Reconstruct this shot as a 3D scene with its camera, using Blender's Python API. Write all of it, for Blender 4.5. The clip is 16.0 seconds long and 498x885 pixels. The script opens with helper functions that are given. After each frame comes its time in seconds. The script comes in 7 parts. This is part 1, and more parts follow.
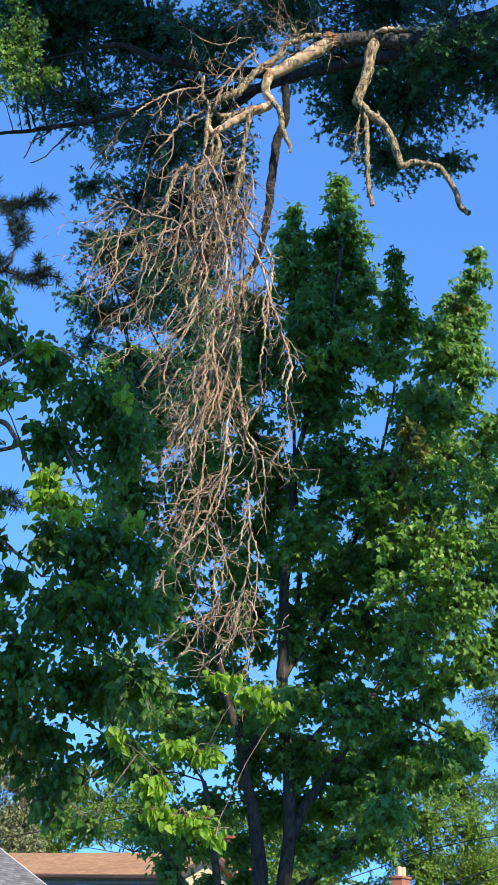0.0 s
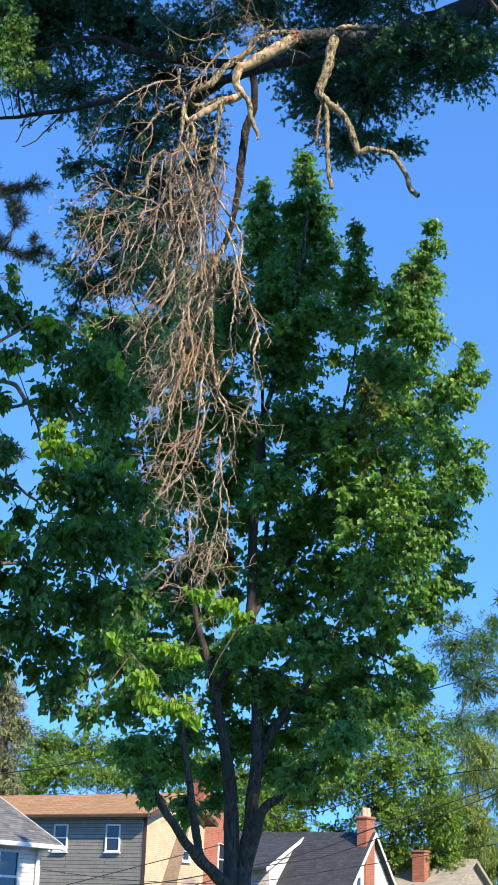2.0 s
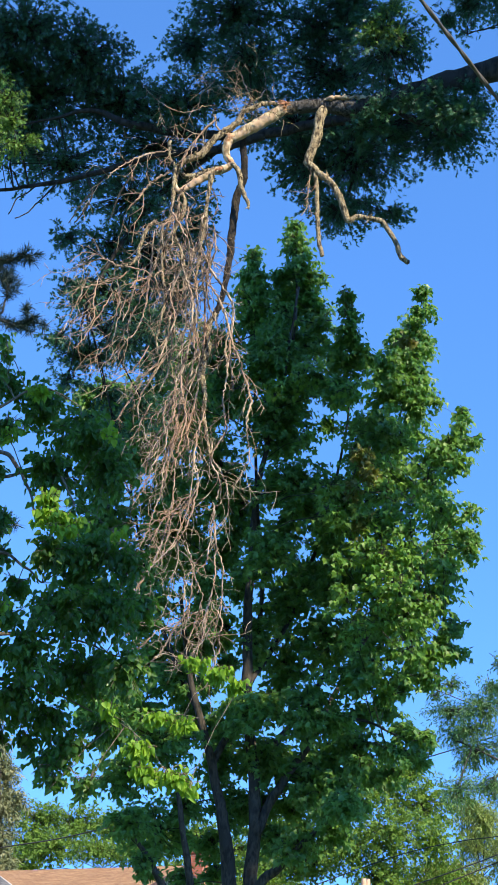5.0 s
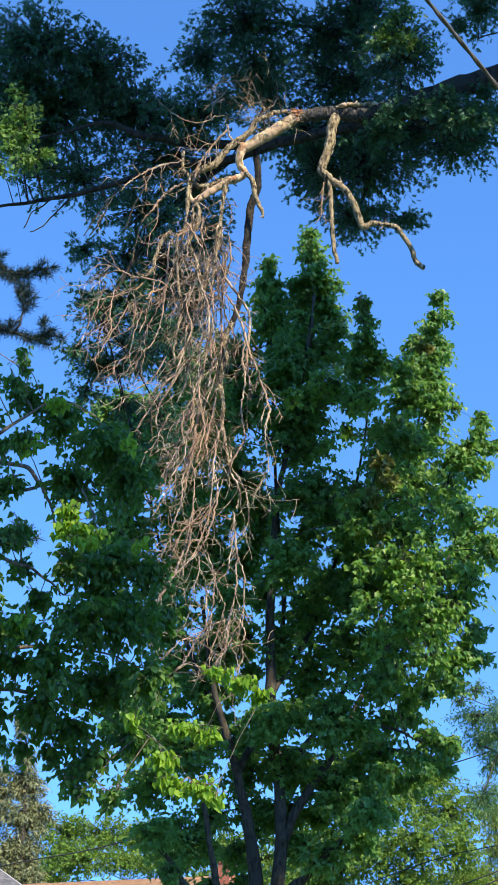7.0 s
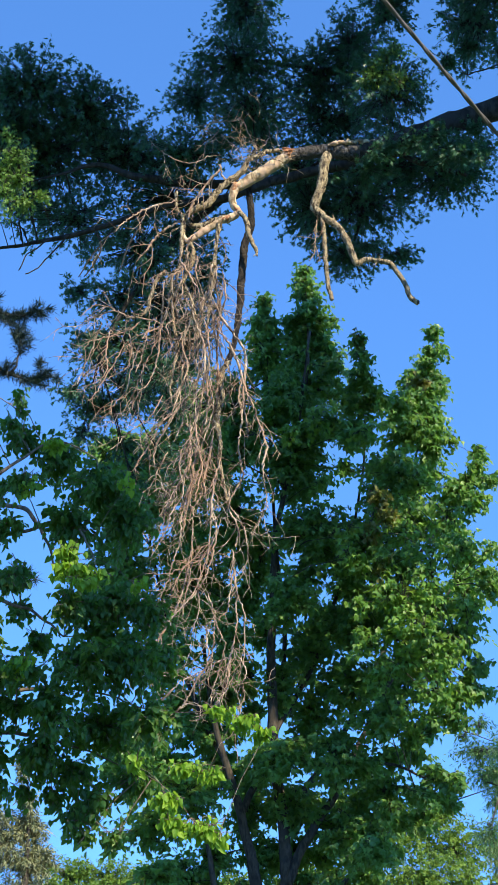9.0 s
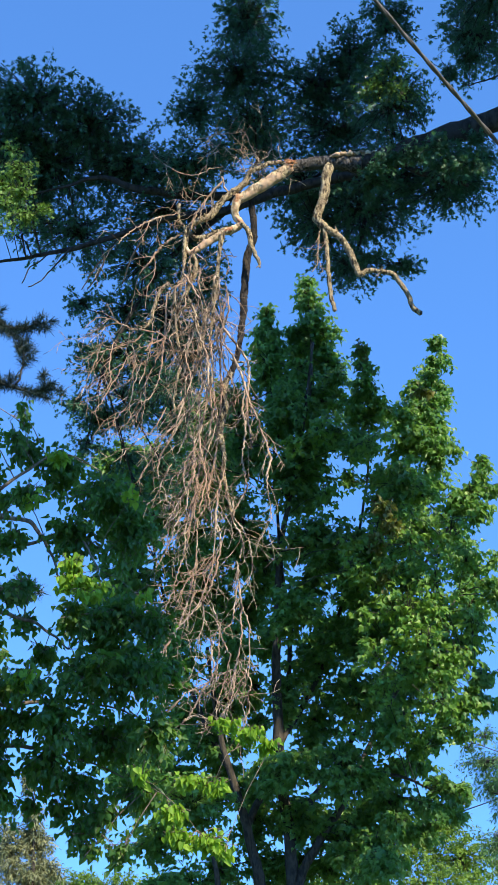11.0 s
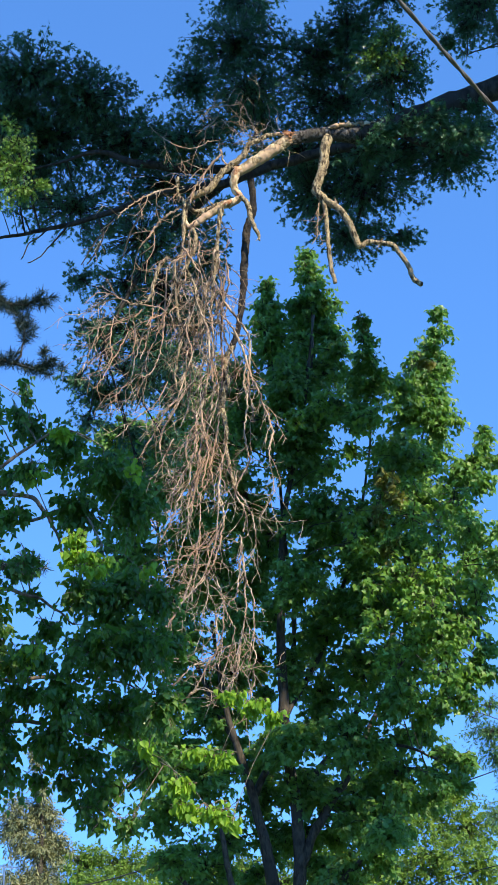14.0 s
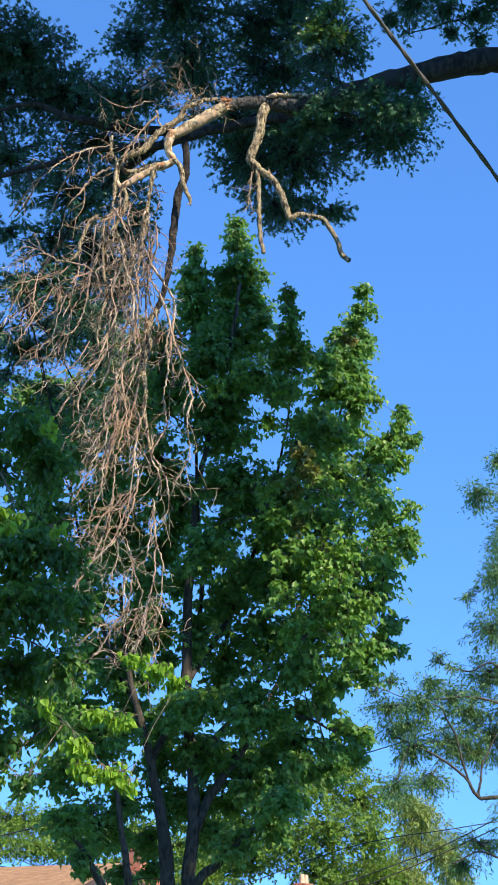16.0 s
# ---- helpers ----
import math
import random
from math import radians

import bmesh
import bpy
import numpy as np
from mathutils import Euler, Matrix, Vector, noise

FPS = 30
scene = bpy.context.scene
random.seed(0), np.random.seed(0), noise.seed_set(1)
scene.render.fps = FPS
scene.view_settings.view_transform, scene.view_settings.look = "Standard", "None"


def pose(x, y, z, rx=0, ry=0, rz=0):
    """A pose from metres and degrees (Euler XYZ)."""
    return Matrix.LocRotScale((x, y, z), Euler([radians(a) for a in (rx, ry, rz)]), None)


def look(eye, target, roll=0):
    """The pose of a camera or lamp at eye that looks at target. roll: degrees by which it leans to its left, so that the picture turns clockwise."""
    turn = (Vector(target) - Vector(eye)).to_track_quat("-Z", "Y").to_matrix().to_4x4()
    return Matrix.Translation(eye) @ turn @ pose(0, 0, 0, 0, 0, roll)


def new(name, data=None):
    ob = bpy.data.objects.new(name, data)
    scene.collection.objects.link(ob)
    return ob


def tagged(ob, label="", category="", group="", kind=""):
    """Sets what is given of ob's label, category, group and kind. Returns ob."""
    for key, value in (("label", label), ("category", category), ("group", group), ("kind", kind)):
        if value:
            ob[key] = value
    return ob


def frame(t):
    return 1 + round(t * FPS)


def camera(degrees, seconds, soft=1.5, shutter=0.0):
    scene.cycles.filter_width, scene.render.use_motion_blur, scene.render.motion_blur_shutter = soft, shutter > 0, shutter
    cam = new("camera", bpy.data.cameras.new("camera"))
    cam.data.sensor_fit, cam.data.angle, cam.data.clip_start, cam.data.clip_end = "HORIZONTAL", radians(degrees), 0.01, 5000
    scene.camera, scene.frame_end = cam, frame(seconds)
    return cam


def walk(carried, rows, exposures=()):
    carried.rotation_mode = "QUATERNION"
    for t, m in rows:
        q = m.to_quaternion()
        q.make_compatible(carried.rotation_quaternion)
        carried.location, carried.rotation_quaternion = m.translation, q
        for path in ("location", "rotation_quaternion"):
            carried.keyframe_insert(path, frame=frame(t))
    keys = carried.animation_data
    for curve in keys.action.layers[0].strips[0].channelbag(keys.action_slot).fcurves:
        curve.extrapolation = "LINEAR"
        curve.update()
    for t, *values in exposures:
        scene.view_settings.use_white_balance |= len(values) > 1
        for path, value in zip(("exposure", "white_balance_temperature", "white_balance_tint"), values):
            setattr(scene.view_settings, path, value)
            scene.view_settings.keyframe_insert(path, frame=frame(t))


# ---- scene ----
# ------------------------------------------------------------------ camera
cam = camera(20.01, 16.0, 1.15)
EYE = Vector((0.0, 0.0, 1.6))
NEARER = 2.25  # metres by which the first moment stands closer
# seconds, pitch, roll, yaw, part of NEARER
ROWS = [
    (0.0, 20.144, -2.128, 0.505, 1.0), (0.1, 20.10, -1.95, 0.57, 0.22), (0.2, 20.02, -1.90, 0.56, 0.0),
    (0.5, 19.895, -1.884, 0.510, 0.0), (1.0, 19.728, -1.758, -0.048, 0.0), (1.5, 19.429, -1.663, -0.418, 0.0),
    (2.0, 18.509, -1.802, -0.603, 0.0), (2.2, 18.20, -1.75, -0.66, 0.0), (2.5, 18.832, -1.597, -0.809, 0.0), (3.0, 20.111, -1.414, -0.852, 0.0),
    (3.5, 20.709, -1.380, -0.953, 0.0), (4.0, 20.850, -1.274, -0.873, 0.0), (6.5, 21.711, -0.596, 0.094, 0.0),
    (7.0, 21.565, -0.333, 0.498, 0.0), (7.5, 21.429, 0.019, 0.585, 0.0), (8.0, 21.890, 0.339, 0.630, 0.0),
    (8.5, 22.653, 0.543, 0.719, 0.0), (11.0, 23.559, 0.858, 1.051, 0.0), (11.5, 23.276, 1.097, 1.298, 0.0),
    (12.0, 23.306, 1.166, 1.366, 0.0), (12.5, 23.154, 1.116, 1.372, 0.0), (13.0, 22.812, 1.202, 1.396, 0.0),
    (13.5, 22.634, 1.440, 1.508, 0.0), (14.0, 22.493, 1.498, 1.415, 0.0), (14.5, 22.359, 1.477, 1.326, 0.0),
    (15.0, 22.428, 1.381, 1.180, 0.0), (15.5, 22.443, 0.763, -0.117, 0.0), (16.0, 21.126, -0.496, -2.978, 0.0),
]


def view(pitch, roll, yaw, part):
    m = pose(*EYE, 90 + pitch, roll, yaw)
    return m @ Matrix.Translation((0, 0, -NEARER * part))


EXPOSURE = 1.4
walk(cam, [(t, view(*row)) for t, *row in ROWS], exposures=[(0.0, EXPOSURE), (16.0, EXPOSURE)])

# ------------------------------------------------------------------ light
SUN_AZIMUTH, SUN_HEIGHT = 145.0, 36.0  # degrees clockwise from the view's +y, and above the horizon
world = bpy.data.worlds.new("sky")
scene.world = world
world.use_nodes = True
sky = world.node_tree.nodes.new("ShaderNodeTexSky")
sky.sky_type, sky.sun_disc = "NISHITA", False
sky.sun_elevation, sky.sun_rotation = radians(SUN_HEIGHT), radians(SUN_AZIMUTH)
sky.air_density, sky.dust_density, sky.ozone_density, sky.altitude = 0.6, 0.0, 4.0, 0
back = world.node_tree.nodes["Background"]
back.inputs["Strength"].default_value = 0.142
tint = world.node_tree.nodes.new("ShaderNodeMixRGB")  # the clear, deep blue of a dry afternoon
tint.blend_type = "MULTIPLY"
tint.inputs[0].default_value, tint.inputs[2].default_value = 1.0, (0.82, 1.26, 1.54, 1)
aim, lift, level = (world.node_tree.nodes.new(k) for k in ("ShaderNodeTexCoord", "ShaderNodeMapping", "ShaderNodeVectorMath"))
lift.inputs["Location"].default_value = (0, 0, 0.28)  # clear air: little haze near the horizon
level.operation = "NORMALIZE"
world.node_tree.links.new(aim.outputs["Generated"], lift.inputs["Vector"])
world.node_tree.links.new(lift.outputs[0], level.inputs[0])
world.node_tree.links.new(level.outputs[0], sky.inputs["Vector"])
world.node_tree.links.new(sky.outputs[0], tint.inputs[1])
world.node_tree.links.new(tint.outputs[0], back.inputs["Color"])
to_sun = Vector((math.sin(radians(SUN_AZIMUTH)) * math.cos(radians(SUN_HEIGHT)),
                 math.cos(radians(SUN_AZIMUTH)) * math.cos(radians(SUN_HEIGHT)), math.sin(radians(SUN_HEIGHT))))
sun = new("sun", bpy.data.lights.new("sun", "SUN"))
sun.data.energy, sun.data.angle, sun.data.color = 3.0, radians(0.5), (1.0, 0.86, 0.62)
sun.matrix_world = look(to_sun * 60, (0, 0, 0))


# ------------------------------------------------------------------ materials
def material(name):
    m = bpy.data.materials.new(name)
    m.use_nodes = True
    return m, m.node_tree.nodes, m.node_tree.links, m.node_tree.nodes["Principled BSDF"]


def ramp(nodes, stops):
    r = nodes.new("ShaderNodeValToRGB")
    while len(r.color_ramp.elements) < len(stops):
        r.color_ramp.elements.new(0.5)
    for e, (at, c) in zip(r.color_ramp.elements, stops):
        e.position, e.color = at, (*c, 1)
    return r


def noise_tex(nodes, links, scale, detail=4.0, stretch=(1, 1, 1)):
    co, mp, n = nodes.new("ShaderNodeTexCoord"), nodes.new("ShaderNodeMapping"), nodes.new("ShaderNodeTexNoise")
    mp.inputs["Scale"].default_value = stretch
    n.inputs["Scale"].default_value, n.inputs["Detail"].default_value = scale, detail
    links.new(co.outputs["Object"], mp.inputs["Vector"])
    links.new(mp.outputs["Vector"], n.inputs["Vector"])
    return n


def leaf_material(name, dark, mid, light, glow, through_part=0.35, rough=0.45):
    """Leaves: each one its own shade of green, old and young patches over the crown, light passing through the blade."""
    m, nodes, links, p = material(name)
    geo, info = nodes.new("ShaderNodeNewGeometry"), nodes.new("ShaderNodeObjectInfo")
    add = nodes.new("ShaderNodeMath")
    add.operation = "ADD"
    links.new(geo.outputs["Random Per Island"], add.inputs[0])
    links.new(info.outputs["Random"], add.inputs[1])
    fr = nodes.new("ShaderNodeMath")
    fr.operation = "FRACT"
    links.new(add.outputs[0], fr.inputs[0])
    r = ramp(nodes, [(0.0, dark), (0.5, mid), (1.0, light)])
    links.new(fr.outputs[0], r.inputs[0])
    n = noise_tex(nodes, links, 0.9, 2)
    n2 = noise_tex(nodes, links, 60, 2)
    mix = nodes.new("ShaderNodeMixRGB")
    mix.blend_type = "MULTIPLY"
    mix.inputs[0].default_value = 0.6
    r2 = ramp(nodes, [(0.3, (0.7, 0.75, 0.7)), (0.7, (1.15, 1.1, 0.95))])
    links.new(n.outputs[0], r2.inputs[0])
    links.new(r.outputs[0], mix.inputs[1])
    links.new(r2.outputs[0], mix.inputs[2])
    links.new(mix.outputs[0], p.inputs["Base Color"])
    p.inputs["Roughness"].default_value = rough
    bump = nodes.new("ShaderNodeBump")
    bump.inputs["Strength"].default_value, bump.inputs["Distance"].default_value = 0.3, 0.01
    links.new(n2.outputs[0], bump.inputs["Height"])
    links.new(bump.outputs[0], p.inputs["Normal"])
    tr, blend = nodes.new("ShaderNodeBsdfTranslucent"), nodes.new("ShaderNodeMixShader")
    tr.inputs["Color"].default_value = (*glow, 1)
    blend.inputs[0].default_value = through_part
    links.new(p.outputs[0], blend.inputs[1])
    links.new(tr.outputs[0], blend.inputs[2])
    links.new(blend.outputs[0], nodes["Material Output"].inputs["Surface"])
    return m


def bark_material(name, dark, light, patch, scale=14.0, rough=0.9, depth=0.02, crack=0.0):
    """Bark or bare wood: grain along the stem, larger stains, and dark cracks between plates."""
    m, nodes, links, p = material(name)
    n = noise_tex(nodes, links, scale, 6, (1, 1, 0.35))
    big = noise_tex(nodes, links, scale * 0.16, 3)
    r = ramp(nodes, [(0.40, dark), (0.60, light)])
    links.new(n.outputs[0], r.inputs[0])
    mix = nodes.new("ShaderNodeMixRGB")
    r2 = ramp(nodes, [(0.5, (0, 0, 0)), (0.58, (1, 1, 1))])
    links.new(big.outputs[0], r2.inputs[0])
    links.new(r2.outputs[0], mix.inputs[0])
    links.new(r.outputs[0], mix.inputs[1])
    mix.inputs[2].default_value = (*patch, 1)
    colour, height = mix.outputs[0], n.outputs[0]
    if crack:
        warp, cell = noise_tex(nodes, links, 9.0, 3), nodes.new("ShaderNodeTexVoronoi")
        cell.feature = "DISTANCE_TO_EDGE"
        cell.inputs["Scale"].default_value = crack
        co, add = nodes.new("ShaderNodeTexCoord"), nodes.new("ShaderNodeVectorMath")
        add.operation = "MULTIPLY_ADD"
        add.inputs[1].default_value = (0.16, 0.16, 0.16)
        links.new(warp.outputs["Color"], add.inputs[0])
        links.new(co.outputs["Object"], add.inputs[2])
        links.new(add.outputs[0], cell.inputs["Vector"])
        edge = ramp(nodes, [(0.0, (0.22, 0.2, 0.19)), (0.09, (1, 1, 1))])
        links.new(cell.outputs["Distance"], edge.inputs[0])
        cut = nodes.new("ShaderNodeMixRGB")
        cut.blend_type = "MULTIPLY"
        cut.inputs[0].default_value = 0.62
        links.new(colour, cut.inputs[1])
        links.new(edge.outputs[0], cut.inputs[2])
        both = nodes.new("ShaderNodeMath")
        both.operation = "ADD"
        links.new(edge.outputs[0], both.inputs[0])
        links.new(n.outputs[0], both.inputs[1])
        colour, height = cut.outputs[0], both.outputs[0]
    links.new(colour, p.inputs["Base Color"])
    p.inputs["Roughness"].default_value = rough
    bump = nodes.new("ShaderNodeBump")
    bump.inputs["Strength"].default_value, bump.inputs["Distance"].default_value = 0.8, depth
    links.new(height, bump.inputs["Height"])
    links.new(bump.outputs[0], p.inputs["Normal"])
    return m


def rough_material(name, dark, light, scale=6.0, rough=0.8, metal=0.0, bump_size=0.004):
    m, nodes, links, p = material(name)
    n, fine = noise_tex(nodes, links, scale, 5), noise_tex(nodes, links, scale * 14, 3)
    r = ramp(nodes, [(0.3, dark), (0.7, light)])
    links.new(n.outputs[0], r.inputs[0])
    links.new(r.outputs[0], p.inputs["Base Color"])
    p.inputs["Roughness"].default_value, p.inputs["Metallic"].default_value = rough, metal
    bump = nodes.new("ShaderNodeBump")
    bump.inputs["Distance"].default_value = bump_size
    links.new(fine.outputs[0], bump.inputs["Height"])
    links.new(bump.outputs[0], p.inputs["Normal"])
    return m


def course_material(name, dark, light, joint, width, height, gap=0.012, rough=0.85, depth=0.006):
    """Bricks, shingles or lapped boards in courses, with a relief of their own. Uses each face's own map of metres."""
    m, nodes, links, p = material(name)
    uv, b = nodes.new("ShaderNodeUVMap"), nodes.new("ShaderNodeTexBrick")
    b.inputs["Scale"].default_value = 1.0
    b.inputs["Brick Width"].default_value, b.inputs["Row Height"].default_value = width, height
    b.inputs["Mortar Size"].default_value, b.inputs["Bias"].default_value = gap, 0.0
    b.inputs["Color1"].default_value, b.inputs["Color2"].default_value = (*dark, 1), (*light, 1)
    b.inputs["Mortar"].default_value = (*joint, 1)
    links.new(uv.outputs[0], b.inputs["Vector"])
    n = noise_tex(nodes, links, 3.0, 5)
    mix = nodes.new("ShaderNodeMixRGB")
    mix.blend_type = "MULTIPLY"
    mix.inputs[0].default_value = 0.5
    r = ramp(nodes, [(0.3, (0.6, 0.6, 0.6)), (0.7, (1.1, 1.1, 1.1))])
    links.new(n.outputs[0], r.inputs[0])
    links.new(b.outputs["Color"], mix.inputs[1])
    links.new(r.outputs[0], mix.inputs[2])
    links.new(mix.outputs[0], p.inputs["Base Color"])
    p.inputs["Roughness"].default_value = rough
    bump = nodes.new("ShaderNodeBump")
    bump.invert = True
    bump.inputs["Distance"].default_value = depth
    links.new(b.outputs["Fac"], bump.inputs["Height"])
    links.new(bump.outputs[0], p.inputs["Normal"])
    return m


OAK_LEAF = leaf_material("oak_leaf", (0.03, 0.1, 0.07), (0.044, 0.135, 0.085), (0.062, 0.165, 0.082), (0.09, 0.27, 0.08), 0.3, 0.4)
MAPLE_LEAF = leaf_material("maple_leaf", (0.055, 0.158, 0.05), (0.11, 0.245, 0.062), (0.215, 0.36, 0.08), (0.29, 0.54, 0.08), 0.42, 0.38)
# Maple leaf in a lighter tone, with the sun flecks in its colour.
SUN_TINTED_MAPLE_LEAF = leaf_material("sun_tinted_maple_leaf", (0.09, 0.22, 0.045), (0.14, 0.29, 0.05), (0.2, 0.35, 0.055), (0.3, 0.52, 0.06), 0.4, 0.42)
# OAK_LEAF again, lightened so these patches carry sunlight in their colour.
SUN_TINTED_OAK_LEAF = leaf_material("sun_tinted_oak_leaf", (0.08, 0.19, 0.055), (0.13, 0.27, 0.06), (0.2, 0.34, 0.065), (0.27, 0.48, 0.065), 0.35, 0.5)
HEART_LEAF = leaf_material("heart_leaf", (0.026, 0.085, 0.028), (0.048, 0.13, 0.03), (0.12, 0.225, 0.036), (0.2, 0.42, 0.035), 0.4, 0.48)
# Brighter copy of HEART_LEAF; direct sun is put into its colour.
SUN_TINTED_HEART_LEAF = leaf_material("sun_tinted_heart_leaf", (0.12, 0.25, 0.022), (0.19, 0.36, 0.028), (0.27, 0.44, 0.035), (0.4, 0.62, 0.04), 0.42, 0.6)
WORN_LEAF = leaf_material("yellowing_leaf", (0.13, 0.14, 0.03), (0.19, 0.18, 0.04), (0.13, 0.21, 0.035), (0.28, 0.3, 0.04), 0.35)
ASH_LEAF = leaf_material("ash_leaf", (0.05, 0.14, 0.045), (0.085, 0.2, 0.06), (0.17, 0.3, 0.1), (0.22, 0.4, 0.09), 0.38)
FAR_LEAF = leaf_material("far_leaf", (0.08, 0.17, 0.028), (0.135, 0.25, 0.034), (0.21, 0.33, 0.046), (0.31, 0.46, 0.046), 0.4, 0.6)
WILLOW_LEAF = leaf_material("willow_leaf", (0.16, 0.23, 0.055), (0.23, 0.31, 0.075), (0.31, 0.38, 0.1), (0.38, 0.48, 0.09), 0.38)
SPRUCE_LEAF = leaf_material("spruce_needle", (0.14, 0.18, 0.085), (0.21, 0.24, 0.115), (0.32, 0.32, 0.16), (0.2, 0.22, 0.08), 0.2)
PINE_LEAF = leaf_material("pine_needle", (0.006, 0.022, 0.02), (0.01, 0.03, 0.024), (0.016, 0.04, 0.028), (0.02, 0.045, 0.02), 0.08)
OAK_BARK = bark_material("oak_bark", (0.012, 0.011, 0.0095), (0.05, 0.044, 0.037), (0.032, 0.03, 0.027))
# Paler copy of OAK_BARK: sun on the limb end is in the colour.
SUN_TINTED_OAK_BARK = bark_material("sun_tinted_oak_bark", (0.02, 0.018, 0.017), (0.16, 0.148, 0.138), (0.09, 0.083, 0.078), 26, 0.9, 0.05, 20.0)
MAPLE_BARK = bark_material("maple_bark", (0.026, 0.022, 0.017), (0.085, 0.07, 0.052), (0.05, 0.043, 0.034), 18)
HEART_BARK = bark_material("heart_tree_bark", (0.11, 0.08, 0.058), (0.3, 0.225, 0.155), (0.18, 0.14, 0.10), 30)
DEAD_WOOD = bark_material("bare_wood", (0.19, 0.135, 0.075), (0.68, 0.56, 0.36), (0.52, 0.36, 0.24), 16, 0.85, 0.025)
DEAD_BARK = bark_material("dead_bark", (0.06, 0.043, 0.028), (0.54, 0.44, 0.27), (0.36, 0.28, 0.17), 24, 0.9, 0.035, 17.0)
# Near-black version of the dead bark; the stem's shade is in the colour.
SHADED_STEM_BARK = bark_material("shaded_stem_bark", (0.008, 0.0065, 0.006), (0.03, 0.025, 0.022), (0.05, 0.04, 0.03), 24, 0.9, 0.04, 18.0)
DEAD_TWIG = bark_material("dead_twig", (0.075, 0.048, 0.033), (0.54, 0.41, 0.285), (0.36, 0.235, 0.155), 9, 0.8, 0.004)
SPLIT_WOOD = bark_material("splintered_heartwood", (0.32, 0.13, 0.06), (0.5, 0.26, 0.13), (0.6, 0.4, 0.24), 40, 0.8, 0.02)
GRASS = rough_material("lawn", (0.03, 0.07, 0.018), (0.07, 0.12, 0.03), 0.8, 0.9, 0, 0.03)
ASPHALT = rough_material("asphalt", (0.04, 0.04, 0.042), (0.06, 0.06, 0.06), 3, 0.9)
CONCRETE = rough_material("concrete", (0.34, 0.33, 0.31), (0.44, 0.43, 0.4), 2, 0.9)
GREY_SIDING = course_material("grey_siding", (0.28, 0.26, 0.215), (0.33, 0.30, 0.25), (0.12, 0.118, 0.11), 4.0, 0.15, 0.016, 0.6)
WHITE_SIDING = course_material("white_siding", (0.74, 0.70, 0.66), (0.80, 0.76, 0.70), (0.42, 0.41, 0.40), 4.0, 0.13, 0.008, 0.6)
CREAM_BRICK = course_material("cream_brick", (0.70, 0.49, 0.31), (0.78, 0.56, 0.36), (0.60, 0.44, 0.30), 0.22, 0.075, 0.01)
RED_BRICK = course_material("red_brick", (0.38, 0.095, 0.045), (0.50, 0.135, 0.065), (0.36, 0.22, 0.16), 0.22, 0.075, 0.012)
BROWN_BRICK = course_material("brown_brick", (0.26, 0.15, 0.09), (0.36, 0.22, 0.13), (0.30, 0.24, 0.17), 0.22, 0.075, 0.012)
BROWN_SHINGLE = course_material("brown_shingle", (0.36, 0.19, 0.085), (0.48, 0.27, 0.125), (0.21, 0.105, 0.05), 0.32, 0.14, 0.008, 0.95)
BLACK_SHINGLE = course_material("charcoal_shingle", (0.035, 0.038, 0.046), (0.06, 0.063, 0.072), (0.02, 0.02, 0.025), 0.32, 0.14, 0.008, 0.9)
GREY_SHINGLE = course_material("grey_shingle", (0.10, 0.10, 0.10), (0.23, 0.22, 0.21), (0.06, 0.06, 0.06), 0.32, 0.14, 0.01, 0.95)
BEIGE_SHINGLE = course_material("beige_shingle", (0.36, 0.31, 0.25), (0.42, 0.37, 0.30), (0.26, 0.22, 0.18), 0.32, 0.14, 0.008, 0.95)
WHITE_TRIM = rough_material("white_trim", (0.72, 0.72, 0.7), (0.82, 0.81, 0.79), 2, 0.5)
BROWN_TRIM = rough_material("brown_trim", (0.06, 0.035, 0.025), (0.10, 0.06, 0.04), 2, 0.6)
CLAY = rough_material("clay_pot", (0.55, 0.36, 0.22), (0.68, 0.48, 0.32), 8, 0.8)
CABLE = rough_material("cable_sheath", (0.09, 0.082, 0.08), (0.15, 0.135, 0.13), 20, 0.55)
BLACK_CABLE = rough_material("black_cable", (0.012, 0.012, 0.014), (0.025, 0.025, 0.028), 20, 0.6)
ALUMINIUM = rough_material("aluminium", (0.5, 0.5, 0.5), (0.65, 0.65, 0.65), 8, 0.4, 1.0)
GLASS, _, _, _p = material("window_glass")
_p.inputs["Base Color"].default_value = (0.025, 0.03, 0.035, 1)
_p.inputs["Roughness"].default_value, _p.inputs["Specular IOR Level"].default_value = 0.04, 0.8


# ------------------------------------------------------------------ meshes
def link_mesh(name, v, faces, mat, parent=None, label="", smooth=False, uv=None):
    """One mesh object. faces: a list of integer arrays, each with one face a row."""
    me = bpy.data.meshes.new(name)
    v = np.asarray(v, dtype=np.float32)
    me.vertices.add(len(v))
    me.vertices.foreach_set("co", v.ravel())
    loops = np.concatenate([f.ravel() for f in faces]).astype(np.int32)
    sizes = np.concatenate([np.full(len(f), f.shape[1]) for f in faces]).astype(np.int32)
    me.loops.add(len(loops))
    me.loops.foreach_set("vertex_index", loops)
    me.polygons.add(len(sizes))
    me.polygons.foreach_set("loop_start", np.concatenate([[0], np.cumsum(sizes)[:-1]]).astype(np.int32))
    if smooth:
        me.polygons.foreach_set("use_smooth", np.ones(len(sizes), dtype=bool))
    me.update(calc_edges=True)
    me.materials.append(mat)
    ob = new(name, me)
    if parent is not None:
        ob.parent = parent
    if label:
        tagged(ob, label)
    return ob


